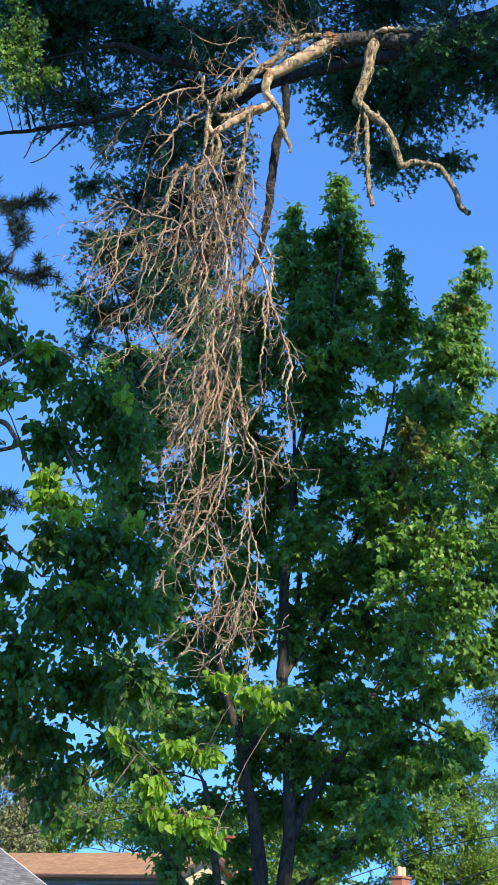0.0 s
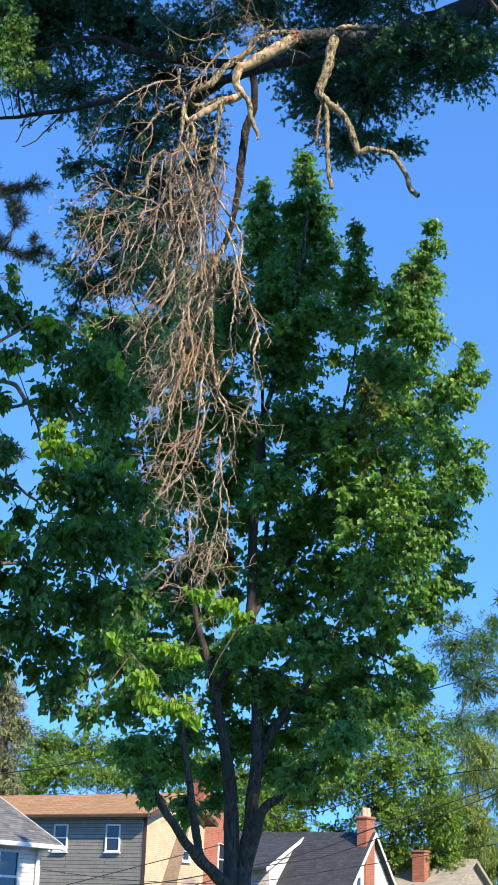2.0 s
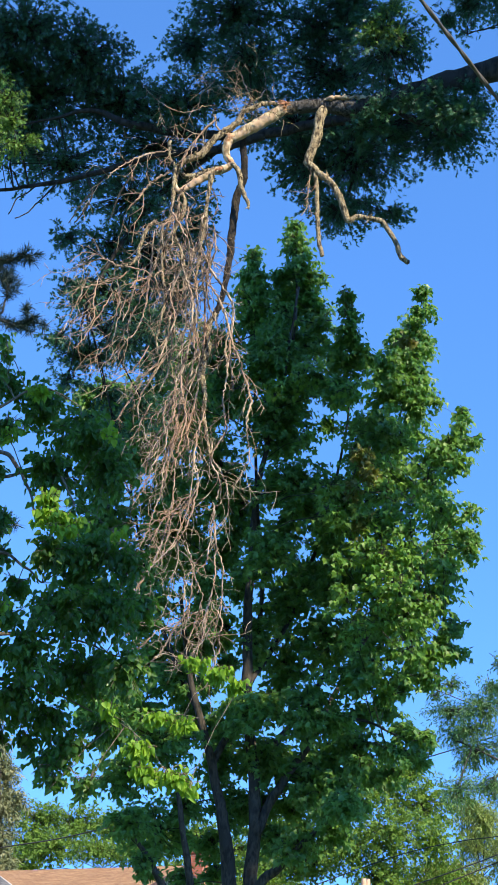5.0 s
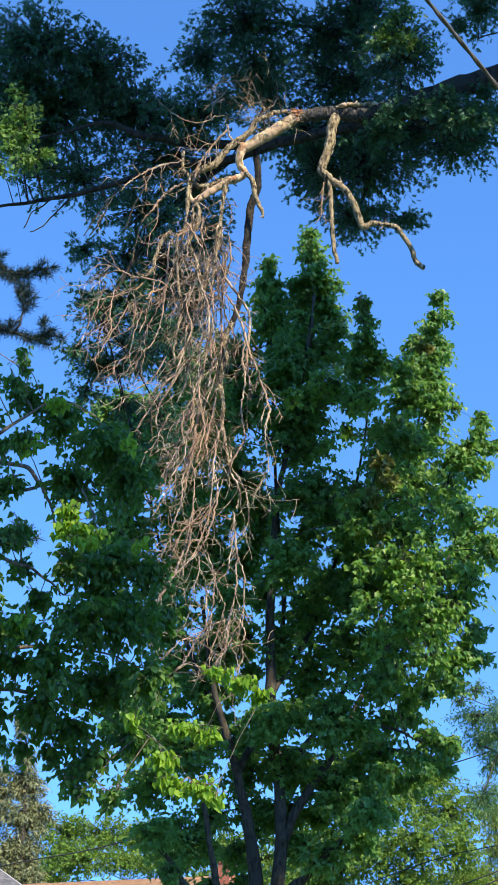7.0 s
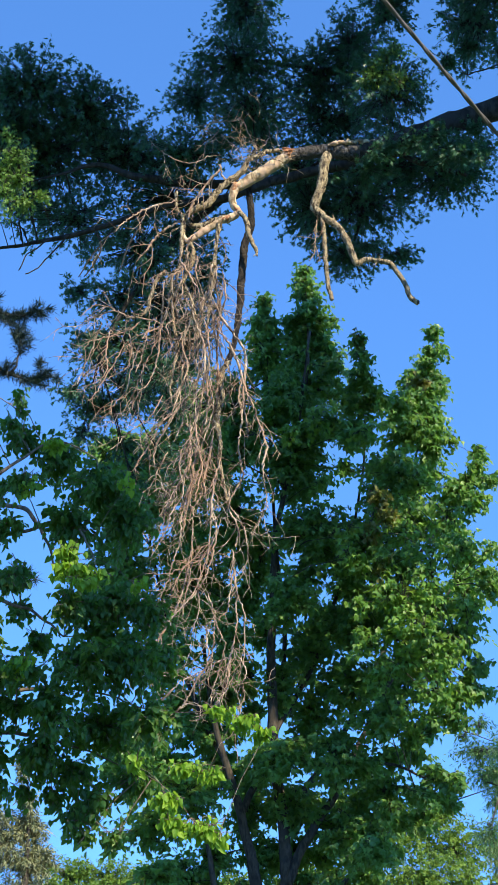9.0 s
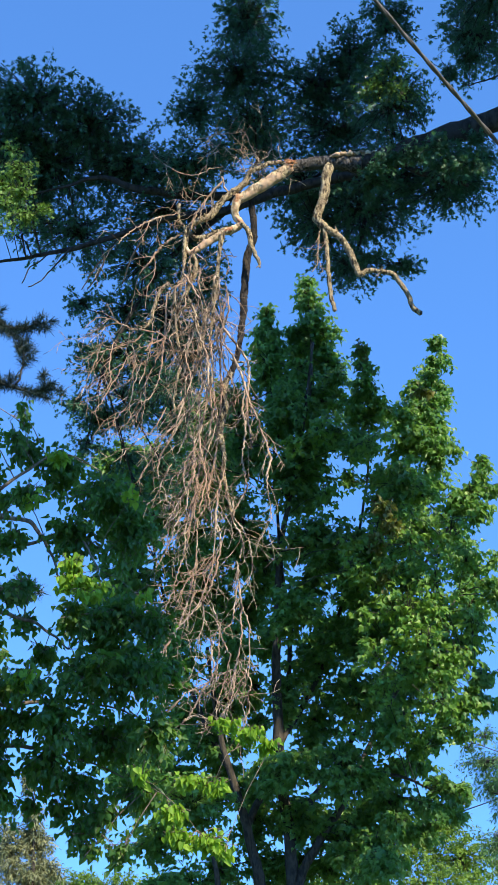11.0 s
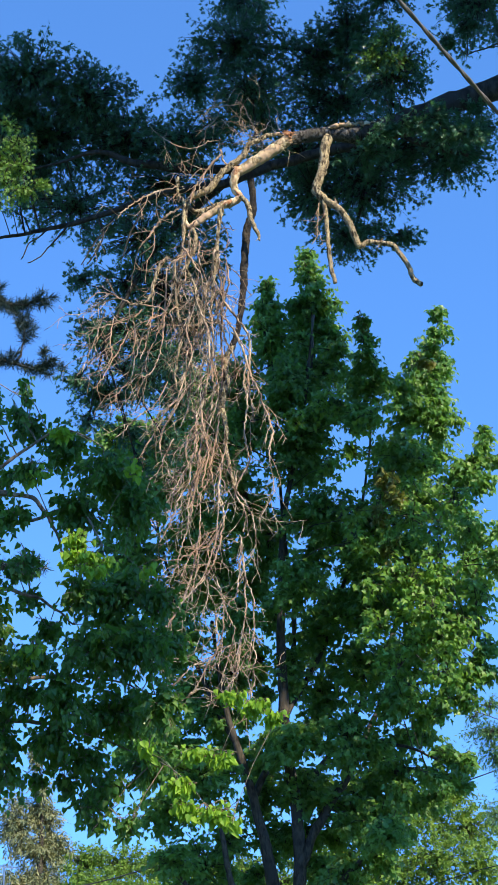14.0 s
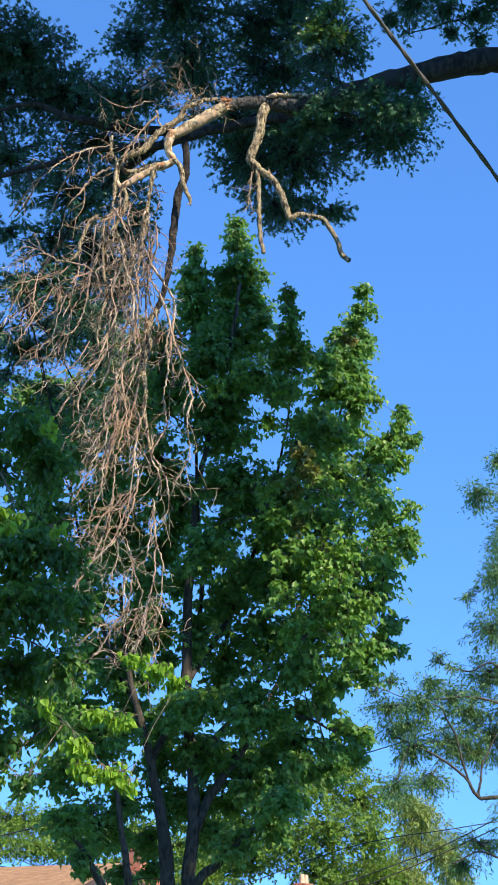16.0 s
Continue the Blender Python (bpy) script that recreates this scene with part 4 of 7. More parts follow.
# ------------------------------------------------------------------ the broken branch
def broken_branch():
    rng = np.random.default_rng(5)
    thing = empty("broken_branch", pose(0, 0, 0), "snapped dead oak branch with bare tan wood hanging from its limb", "branch")
    paths = []

    def stem(mat, rows):
        """A thick crooked piece of the branch."""
        paths.append(rows)
        thick = rows[0][3] > 0.05
        limb("stem", rows, mat, thing, rng, 12 if thick else 9, 0.05 if thick else 0.08, 0.006, 8, slack=0.34)

    stem(DEAD_WOOD, [(0.52, 19.20, 14.83, 0.087), (0.32, 19.20, 14.67, 0.096), (0.14, 19.20, 14.54, 0.095), (-0.07, 19.20, 14.40, 0.091), (-0.23, 19.20, 14.29, 0.081), (-0.35, 19.20, 14.21, 0.077), (-0.40, 19.20, 14.04, 0.063), (-0.37, 19.20, 13.89, 0.058), (-0.30, 19.20, 13.77, 0.058), (-0.37, 19.20, 13.70, 0.058), (-0.47, 19.20, 13.65, 0.063), (-0.58, 19.20, 13.61, 0.054), (-0.69, 19.20, 13.53, 0.054), (-0.84, 19.20, 13.43, 0.058), (-0.98, 19.20, 13.33, 0.053), (-1.10, 19.20, 13.25, 0.040), (-1.17, 19.20, 13.34, 0.036), (-1.20, 19.20, 13.46, 0.031)])
    stem(DEAD_BARK, [(0.37, 19.15, 14.90, 0.027), (0.20, 19.15, 14.88, 0.036), (0.04, 19.15, 14.80, 0.041), (-0.13, 19.15, 14.72, 0.041), (-0.19, 19.15, 14.56, 0.045), (-0.28, 19.15, 14.44, 0.050), (-0.41, 19.15, 14.35, 0.054), (-0.55, 19.15, 14.22, 0.050), (-0.66, 19.15, 14.08, 0.054), (-0.77, 19.15, 13.91, 0.058), (-0.94, 19.15, 13.83, 0.054), (-1.07, 19.15, 13.74, 0.045), (-1.16, 19.15, 13.61, 0.040), (-1.18, 19.15, 13.44, 0.036), (-1.20, 19.15, 13.26, 0.031), (-1.21, 19.15, 13.06, 0.022)])
    stem(DEAD_BARK, [(-0.49, 19.30, 13.75, 0.041), (-0.68, 19.30, 13.68, 0.045), (-0.86, 19.30, 13.60, 0.045), (-1.04, 19.30, 13.59, 0.040), (-1.13, 19.30, 13.71, 0.027)])
    stem(SHADED_STEM_BARK, [(-0.14, 19.40, 14.44, 0.046), (-0.12, 19.40, 14.19, 0.055), (-0.09, 19.40, 13.87, 0.054), (-0.11, 19.40, 13.59, 0.059), (-0.21, 19.40, 13.30, 0.063), (-0.24, 19.40, 12.94, 0.062), (-0.27, 19.40, 12.58, 0.062), (-0.28, 19.40, 12.28, 0.057), (-0.33, 19.40, 11.89, 0.048), (-0.38, 19.40, 11.59, 0.043), (-0.43, 19.40, 11.38, 0.043), (-0.50, 19.40, 11.19, 0.048)])
    stem(DEAD_BARK, [(-0.48, 19.35, 11.20, 0.043), (-0.56, 19.35, 11.04, 0.047), (-0.60, 19.35, 10.83, 0.047), (-0.58, 19.35, 10.62, 0.056), (-0.64, 19.35, 10.38, 0.064), (-0.67, 19.35, 10.18, 0.055), (-0.62, 19.35, 10.00, 0.038), (-0.60, 19.35, 9.78, 0.034), (-0.62, 19.35, 9.60, 0.029), (-0.58, 19.35, 9.33, 0.029), (-0.55, 19.35, 9.15, 0.025), (-0.50, 19.35, 8.88, 0.017)])
    stem(DEAD_BARK, [(-0.30, 19.10, 13.72, 0.036), (-0.20, 19.10, 13.61, 0.040), (-0.16, 19.10, 13.48, 0.044), (-0.14, 19.10, 13.32, 0.040), (-0.09, 19.10, 13.16, 0.035), (-0.03, 19.10, 13.03, 0.031), (-0.01, 19.10, 12.90, 0.013)])
    stem(DEAD_BARK, [(-0.60, 19.15, 13.54, 0.045), (-0.63, 19.15, 13.32, 0.035), (-0.66, 19.15, 13.06, 0.031), (-0.68, 19.15, 12.81, 0.035), (-0.70, 19.15, 12.56, 0.031), (-0.74, 19.15, 12.31, 0.026), (-0.77, 19.15, 11.96, 0.022), (-0.80, 19.15, 11.62, 0.017)])
    stem(DEAD_BARK, [(-1.16, 19.20, 13.65, 0.036), (-1.18, 19.20, 13.32, 0.031), (-1.20, 19.20, 13.09, 0.027), (-1.23, 19.20, 12.81, 0.022), (-1.26, 19.20, 12.61, 0.026), (-1.32, 19.20, 12.36, 0.022), (-1.33, 19.20, 12.01, 0.022), (-1.30, 19.20, 11.72, 0.026), (-1.25, 19.20, 11.42, 0.026), (-1.30, 19.20, 11.04, 0.021), (-1.35, 19.20, 10.67, 0.017), (-1.32, 19.20, 10.43, 0.013)])
    stem(DEAD_BARK, [(-1.08, 19.20, 13.26, 0.036), (-1.01, 19.20, 13.08, 0.031), (-1.04, 19.20, 12.85, 0.040), (-1.13, 19.20, 12.65, 0.035), (-1.16, 19.20, 12.48, 0.026), (-1.08, 19.20, 12.32, 0.022), (-1.00, 19.20, 12.05, 0.022), (-0.91, 19.20, 11.65, 0.022)])
    stem(DEAD_BARK, [(-1.29, 19.15, 14.14, 0.032), (-1.29, 19.15, 13.97, 0.027), (-1.28, 19.15, 13.84, 0.022), (-1.21, 19.15, 13.72, 0.027), (-1.13, 19.15, 13.61, 0.027)])
    stem(DEAD_BARK, [(-1.45, 19.10, 12.66, 0.022), (-1.56, 19.10, 12.53, 0.031), (-1.64, 19.10, 12.31, 0.030), (-1.69, 19.10, 12.07, 0.026), (-1.75, 19.10, 11.92, 0.022), (-1.86, 19.10, 11.86, 0.017), (-2.03, 19.10, 11.85, 0.013)])

    # broken-off stubs and knots along the stems
    for i in range(40):
        b = glide(paths[rng.integers(1, len(paths))], 5, 0.3)
        x, y, z, r = b[rng.integers(2, len(b) - 1)]
        d = unit(rng.normal(0, 1, 3) + np.array([0, -0.6, 0]))
        p = np.array([x, y, z])
        e = p + d * (r + rng.uniform(0.02, 0.11))
        v, q, t = tube(np.array([[*p, r * 0.5], [*((p + e) / 2), r * 0.4], [*e, r * rng.uniform(0.15, 0.34)]]), 6, rng, 0.12)
        link_mesh("stub", v, [q, t], DEAD_BARK, thing, "", True)
    # strips where the bark has been torn away
    core = glide(paths[0], 5, 0.34)
    for a, b, out, wide in ((20, 29, 0.5, 0.7), (33, 45, 0.42, 0.8), (47, 56, 0.52, 0.72)):
        strip = core[a:b].copy()
        strip[:, 1] -= strip[:, 3] * out
        strip[:, 3] *= wide * np.sin(np.linspace(0.5, 2.64, b - a))
        v, q, t = tube(strip, 8, rng, 0.12)
        link_mesh("torn_strip", v, [q, t], SPLIT_WOOD, thing, "reddish torn strip of inner wood", True)
    # torn wood round the break
    snap = Bundle()
    x, y, z, r = paths[0][0]
    for i in range(30):
        a = rng.uniform(0, 6.28)
        s = np.array([x + 0.02, y - 0.02, z]) + r * 0.95 * np.array([0.25 * math.cos(a), -abs(math.cos(a)), math.sin(a)])
        e = s + np.array([rng.uniform(-0.14, 0.10), rng.uniform(-0.04, 0.0), rng.uniform(-0.06, 0.06)])
        snap.add(*tube(np.array([[*s, 0.014], [*((s + e) / 2), 0.011], [*e, 0.003]]), 4, rng, 0.2))
    snap.link("splintered_wood", SPLIT_WOOD, thing, "orange-red splintered heartwood")
    # hanging twigs
    wood = Bundle()

    def spur(p, d, length, r, level):
        """A crooked side twig: it leaves its stem almost square, then bends down and curls at its end."""
        n = max(3, int(length / 0.05))
        step = length / n
        rows, q, d = [[*p, r]], np.array(p, dtype=float), np.array(d, dtype=float)
        curl = rng.choice([-1, 1]) * rng.uniform(0.02, 0.16)
        for i in range(n):
            u = (i + 1) / n
            kink = rng.normal(0, 0.15, 3) * np.array([1, 0.7, 1])
            d = unit(d + kink + np.array([-0.02, 0, -0.13 * (1 - u) + curl * u]))
            q = q + d * step
            rows.append([*q, max(r * (1 - 0.6 * u), 0.0034)])
            if level > 0 and i > 0 and rng.random() < 0.4:
                side = unit(np.cross(d, rng.normal(0, 1, 3)) + 0.6 * d)
                spur(q, side, length * rng.uniform(0.25, 0.6), max(r * 0.75, 0.0042), level - 1)
        wood.add(*tube(np.array(rows), 4, rng, 0.08))

    def strand(*rows):
        """A long hanging twig with short crooked twigs all along it."""
        nonlocal wood
        wood = Bundle()
        g = glide(rows, 7, 0.42)
        g[:, :3] += rng.normal(0, 0.007, (len(g), 3))
        g[:, 3] *= 0.86 * np.minimum(1, 0.55 + np.linspace(0, 3, len(g)))
        g[:, 1] += np.linspace(0, rng.normal(0, 0.12), len(g))
        wood.add(*tube(g, 6, rng, 0.1))
        long = np.concatenate([[0], np.cumsum(np.linalg.norm(np.diff(g[:, :3], axis=0), axis=1))])
        at = rng.uniform(0.05, 0.14)
        bushy = 0.2 if rows[0][2] > 13.4 else 0.4 if rows[-1][0] < -2.0 else 0.42 if rows[0][2] > 8.6 else 0.34
        while at < long[-1]:
            i = min(np.searchsorted(long, at), len(g) - 2)
            along = unit(g[i + 1, :3] - g[i, :3])
            if rng.random() < bushy:
                across = unit(np.cross(along, np.array([rng.normal(0, 0.5), 1.0, rng.normal(0, 0.5)]))) * rng.choice([-1, 1])
                d = unit(across * rng.uniform(0.4, 1.0) + along * rng.uniform(0.2, 1.2) + np.array([-0.12, rng.normal(0, 0.4), 0.0]))
                spur(g[i, :3], d, rng.uniform(0.08, 0.22) if rng.random() < 0.45 else rng.uniform(0.22, 0.7), max(0.55 * g[i, 3], 0.0052), 1)
            at += rng.uniform(0.025, 0.085)
        wood.link("hanging_twig", DEAD_TWIG, thing)

    strand((-1.28, 18.91, 13.80, 0.0177), (-1.50, 18.91, 13.73, 0.0177), (-1.63, 18.91, 13.69, 0.0177), (-1.79, 18.91, 13.57, 0.0177), (-1.94, 18.91, 13.45, 0.0132), (-2.07, 18.91, 13.32, 0.0132), (-2.14, 18.91, 13.22, 0.0088), (-2.19, 18.91, 13.12, 0.0066))
    strand((-1.89, 19.00, 13.57, 0.0089), (-1.84, 19.00, 13.45, 0.0077), (-1.85, 19.00, 13.35, 0.0066))
    strand((-1.98, 19.37, 13.84, 0.0091), (-2.05, 19.37, 13.95, 0.0083), (-2.13, 19.37, 14.00, 0.0076), (-2.18, 19.37, 13.91, 0.0068))
    strand((-1.14, 19.23, 13.67, 0.0224), (-1.30, 19.23, 13.60, 0.0179), (-1.44, 19.23, 13.52, 0.0224), (-1.57, 19.23, 13.40, 0.0223), (-1.68, 19.23, 13.25, 0.0223), (-1.76, 19.23, 13.13, 0.0178), (-1.85, 19.23, 13.03, 0.0133), (-1.91, 19.23, 12.93, 0.0089))
    strand((-0.58, 18.91, 14.48, 0.0179), (-0.61, 18.91, 14.36, 0.0224), (-0.74, 18.91, 14.21, 0.0223), (-0.83, 18.91, 14.11, 0.0178), (-0.92, 18.91, 13.98, 0.0178), (-1.01, 18.91, 13.85, 0.0178), (-1.06, 18.91, 13.70, 0.0177), (-1.10, 18.91, 13.59, 0.0177))
    strand((-0.58, 19.13, 14.61, 0.0181), (-0.55, 19.13, 14.42, 0.0181), (-0.46, 19.13, 14.32, 0.0181), (-0.34, 19.13, 14.28, 0.0180))
    strand((-0.77, 19.16, 14.35, 0.0136), (-0.76, 19.16, 14.20, 0.0113), (-0.77, 19.16, 14.06, 0.0090))
    strand((-0.82, 18.95, 14.10, 0.0134), (-0.91, 18.95, 13.88, 0.0111), (-0.94, 18.95, 13.69, 0.0089))
    strand((-1.03, 19.33, 14.10, 0.0136), (-1.05, 19.33, 14.00, 0.0113), (-1.04, 19.33, 13.85, 0.0090))
    strand((-1.78, 18.92, 15.08, 0.0073), (-1.59, 18.92, 14.84, 0.0084), (-1.37, 18.92, 14.67, 0.0096), (-1.14, 18.92, 14.58, 0.0108), (-0.96, 18.92, 14.60, 0.0096), (-0.78, 18.92, 14.72, 0.0084), (-0.60, 18.92, 14.78, 0.0072))
    strand((-1.20, 19.10, 15.44, 0.0074), (-0.97, 19.10, 15.33, 0.0086), (-0.74, 19.10, 15.37, 0.0098), (-0.55, 19.10, 15.39, 0.0110), (-0.32, 19.10, 15.38, 0.0092))
    strand((-0.56, 19.19, 15.45, 0.0120), (-0.67, 19.19, 15.26, 0.0110), (-0.82, 19.19, 15.10, 0.0101), (-0.86, 19.19, 14.86, 0.0091))
    strand((-0.32, 19.13, 15.54, 0.0092), (-0.19, 19.13, 15.42, 0.0103), (-0.08, 19.13, 15.09, 0.0114), (0.00, 19.13, 14.90, 0.0103), (0.11, 19.13, 14.68, 0.0091))
    strand((0.29, 19.23, 15.47, 0.0092), (0.35, 19.23, 15.36, 0.0104), (0.33, 19.23, 15.18, 0.0115), (0.37, 19.23, 14.98, 0.0137))
    strand((0.19, 19.33, 15.61, 0.0093), (0.23, 19.33, 15.33, 0.0099), (0.14, 19.33, 15.11, 0.0105), (-0.06, 19.33, 14.98, 0.0110))
    strand((-0.57, 19.47, 15.46, 0.0093), (-0.48, 19.47, 15.29, 0.0081), (-0.34, 19.47, 15.15, 0.0070))
    strand((-0.45, 19.03, 15.07, 0.0091), (-0.28, 19.03, 15.08, 0.0080), (-0.14, 19.03, 15.07, 0.0068))
    strand((-1.76, 19.27, 12.01, 0.0175), (-1.92, 19.27, 11.95, 0.0154), (-2.09, 19.27, 12.00, 0.0133), (-2.32, 19.27, 12.13, 0.0112), (-2.54, 19.27, 12.17, 0.0091), (-2.75, 19.27, 11.98, 0.0070))
    strand((-1.82, 19.30, 11.89, 0.0174), (-1.96, 19.30, 11.76, 0.0174), (-2.14, 19.30, 11.67, 0.0130), (-2.35, 19.30, 11.59, 0.0130), (-2.54, 19.30, 11.52, 0.0087))
    strand((-2.26, 19.04, 11.62, 0.0129), (-2.32, 19.04, 11.28, 0.0128), (-2.29, 19.04, 11.00, 0.0108), (-2.35, 19.04, 10.81, 0.0087), (-2.50, 19.04, 10.70, 0.0068))
    strand((-1.83, 18.85, 11.71, 0.0171), (-1.58, 18.85, 11.64, 0.0128), (-1.43, 18.85, 11.52, 0.0064))
    strand((-2.03, 19.48, 11.87, 0.0132), (-1.97, 19.48, 11.49, 0.0116), (-2.04, 19.48, 11.20, 0.0100), (-2.24, 19.48, 11.07, 0.0084), (-2.41, 19.48, 10.96, 0.0069))
    strand((-1.66, 19.04, 11.74, 0.0129), (-1.72, 19.04, 11.36, 0.0107), (-1.79, 19.04, 10.98, 0.0085), (-1.84, 19.04, 10.78, 0.0063))
    strand((-2.14, 19.05, 11.96, 0.0130), (-2.42, 19.05, 11.91, 0.0109), (-2.63, 19.05, 11.82, 0.0089), (-2.82, 19.05, 11.71, 0.0069))
    strand((-2.44, 19.43, 11.97, 0.0132), (-2.54, 19.43, 11.68, 0.0116), (-2.63, 19.43, 11.39, 0.0100), (-2.75, 19.43, 11.11, 0.0084), (-2.88, 19.43, 10.90, 0.0069))
    strand((-2.07, 19.23, 11.47, 0.0129), (-2.21, 19.23, 11.09, 0.0109), (-2.44, 19.23, 10.62, 0.0088), (-2.56, 19.23, 10.42, 0.0068))
    strand((-1.82, 19.16, 11.42, 0.0129), (-1.94, 19.16, 11.04, 0.0107), (-2.02, 19.16, 10.67, 0.0085), (-2.27, 19.16, 10.38, 0.0063))
    strand((-1.49, 19.35, 12.60, 0.0221), (-1.49, 19.35, 12.10, 0.0175), (-1.51, 19.35, 11.80, 0.0175), (-1.53, 19.35, 11.41, 0.0173), (-1.57, 19.35, 11.13, 0.0129), (-1.63, 19.35, 10.89, 0.0129), (-1.74, 19.35, 10.70, 0.0096), (-1.90, 19.35, 10.64, 0.0064))
    strand((-1.02, 18.87, 11.82, 0.0214), (-0.92, 18.87, 11.53, 0.0213), (-0.86, 18.87, 11.34, 0.0212), (-0.81, 18.87, 11.05, 0.0211), (-0.81, 18.87, 10.77, 0.0168), (-0.85, 18.87, 10.40, 0.0167), (-0.89, 18.87, 10.13, 0.0166), (-0.94, 18.87, 9.86, 0.0165), (-0.91, 18.87, 9.59, 0.0164), (-0.87, 18.87, 9.46, 0.0082))
    strand((-0.76, 19.31, 12.30, 0.0220), (-0.70, 19.31, 11.85, 0.0218), (-0.65, 19.31, 11.46, 0.0173), (-0.64, 19.31, 11.07, 0.0172), (-0.65, 19.31, 10.69, 0.0171), (-0.69, 19.31, 10.32, 0.0170), (-0.72, 19.31, 10.04, 0.0084))
    strand((-0.74, 19.09, 12.28, 0.0174), (-0.60, 19.09, 11.88, 0.0216), (-0.48, 19.09, 11.68, 0.0215), (-0.35, 19.09, 11.48, 0.0214), (-0.24, 19.09, 11.29, 0.0214), (-0.21, 19.09, 11.05, 0.0213), (-0.23, 19.09, 10.77, 0.0212), (-0.25, 19.09, 10.49, 0.0210), (-0.23, 19.09, 10.21, 0.0168), (-0.19, 19.09, 9.95, 0.0125), (-0.18, 19.09, 9.82, 0.0083))
    strand((-0.66, 18.91, 11.56, 0.0170), (-0.52, 18.91, 11.39, 0.0212), (-0.44, 18.91, 11.25, 0.0212), (-0.34, 18.91, 11.01, 0.0211), (-0.28, 18.91, 10.82, 0.0210), (-0.21, 18.91, 10.49, 0.0167), (-0.10, 18.91, 10.26, 0.0166), (-0.03, 18.91, 9.98, 0.0165), (0.05, 18.91, 9.76, 0.0185), (0.09, 18.91, 9.58, 0.0205), (0.06, 18.91, 9.44, 0.0205), (0.02, 18.91, 9.29, 0.0163), (0.04, 18.91, 9.05, 0.0081), (0.07, 18.91, 8.83, 0.0081), (0.07, 18.91, 8.66, 0.0081), (-0.02, 18.91, 8.46, 0.0080), (-0.15, 18.91, 8.22, 0.0060))
    strand((-0.28, 19.28, 10.90, 0.0171), (-0.32, 19.28, 10.58, 0.0213), (-0.27, 19.28, 10.34, 0.0169), (-0.30, 19.28, 10.02, 0.0168), (-0.33, 19.28, 9.82, 0.0126), (-0.31, 19.28, 9.56, 0.0167), (-0.27, 19.28, 9.29, 0.0125), (-0.34, 19.28, 9.10, 0.0083))
    strand((-0.92, 19.46, 11.79, 0.0219), (-0.97, 19.46, 11.54, 0.0218), (-0.92, 19.46, 11.15, 0.0217), (-0.98, 19.46, 10.77, 0.0194), (-0.96, 19.46, 10.44, 0.0171), (-1.05, 19.46, 10.12, 0.0128))
    strand((-1.19, 18.98, 10.37, 0.0126), (-1.46, 18.98, 10.02, 0.0110), (-1.62, 18.98, 9.73, 0.0095), (-1.75, 18.98, 9.49, 0.0080), (-1.84, 18.98, 9.35, 0.0066))
    strand((-1.09, 19.26, 10.59, 0.0170), (-1.27, 19.26, 10.36, 0.0148), (-1.43, 19.26, 10.09, 0.0126), (-1.56, 19.26, 9.82, 0.0105), (-1.60, 19.26, 9.58, 0.0083))
    strand((-1.45, 19.04, 10.50, 0.0126), (-1.63, 19.04, 10.14, 0.0106), (-1.96, 19.04, 9.86, 0.0086), (-2.21, 19.04, 9.60, 0.0066))
    strand((-0.89, 19.33, 10.60, 0.0128), (-1.13, 19.33, 10.53, 0.0128), (-1.27, 19.33, 10.33, 0.0127), (-1.43, 19.33, 10.01, 0.0127), (-1.54, 19.33, 9.82, 0.0063))
    strand((-1.05, 19.32, 9.71, 0.0126), (-1.19, 19.32, 9.61, 0.0106), (-1.44, 19.32, 9.57, 0.0086), (-1.69, 19.32, 9.55, 0.0067))
    strand((-1.36, 18.99, 9.57, 0.0165), (-1.49, 18.99, 9.30, 0.0131), (-1.57, 18.99, 9.08, 0.0098), (-1.72, 18.99, 8.92, 0.0065))
    strand((-0.85, 19.39, 10.22, 0.0255), (-0.93, 19.39, 9.90, 0.0253), (-0.98, 19.39, 9.63, 0.0252), (-1.02, 19.39, 9.34, 0.0251), (-1.07, 19.39, 9.05, 0.0249), (-1.12, 19.39, 8.74, 0.0207), (-1.14, 19.39, 8.55, 0.0165), (-1.21, 19.39, 8.31, 0.0082))
    strand((-0.93, 19.28, 9.76, 0.0168), (-0.87, 19.28, 9.47, 0.0167), (-0.92, 19.28, 9.18, 0.0145), (-0.99, 19.28, 8.87, 0.0124))
    strand((-1.11, 19.29, 9.41, 0.0167), (-1.23, 19.29, 9.15, 0.0133), (-1.33, 19.29, 8.89, 0.0099), (-1.48, 19.29, 8.67, 0.0066))
    strand((-0.71, 19.38, 9.98, 0.0169), (-0.77, 19.38, 9.62, 0.0168), (-0.84, 19.38, 9.26, 0.0146), (-0.81, 19.38, 8.90, 0.0124))
    strand((-0.59, 19.13, 9.51, 0.0166), (-0.69, 19.13, 9.16, 0.0165), (-0.71, 19.13, 8.89, 0.0164), (-0.72, 19.13, 8.63, 0.0163), (-0.65, 19.13, 8.37, 0.0162), (-0.68, 19.13, 8.12, 0.0161), (-0.74, 19.13, 7.86, 0.0141), (-0.83, 19.13, 7.61, 0.0121), (-0.95, 19.13, 7.41, 0.0101), (-1.11, 19.13, 7.23, 0.0082), (-1.25, 19.13, 7.07, 0.0063))
    strand((-0.25, 19.34, 9.34, 0.0167), (-0.35, 19.34, 9.14, 0.0166), (-0.45, 19.34, 8.95, 0.0165), (-0.49, 19.34, 8.79, 0.0165), (-0.40, 19.34, 8.63, 0.0164), (-0.34, 19.34, 8.44, 0.0164), (-0.39, 19.34, 8.21, 0.0122))
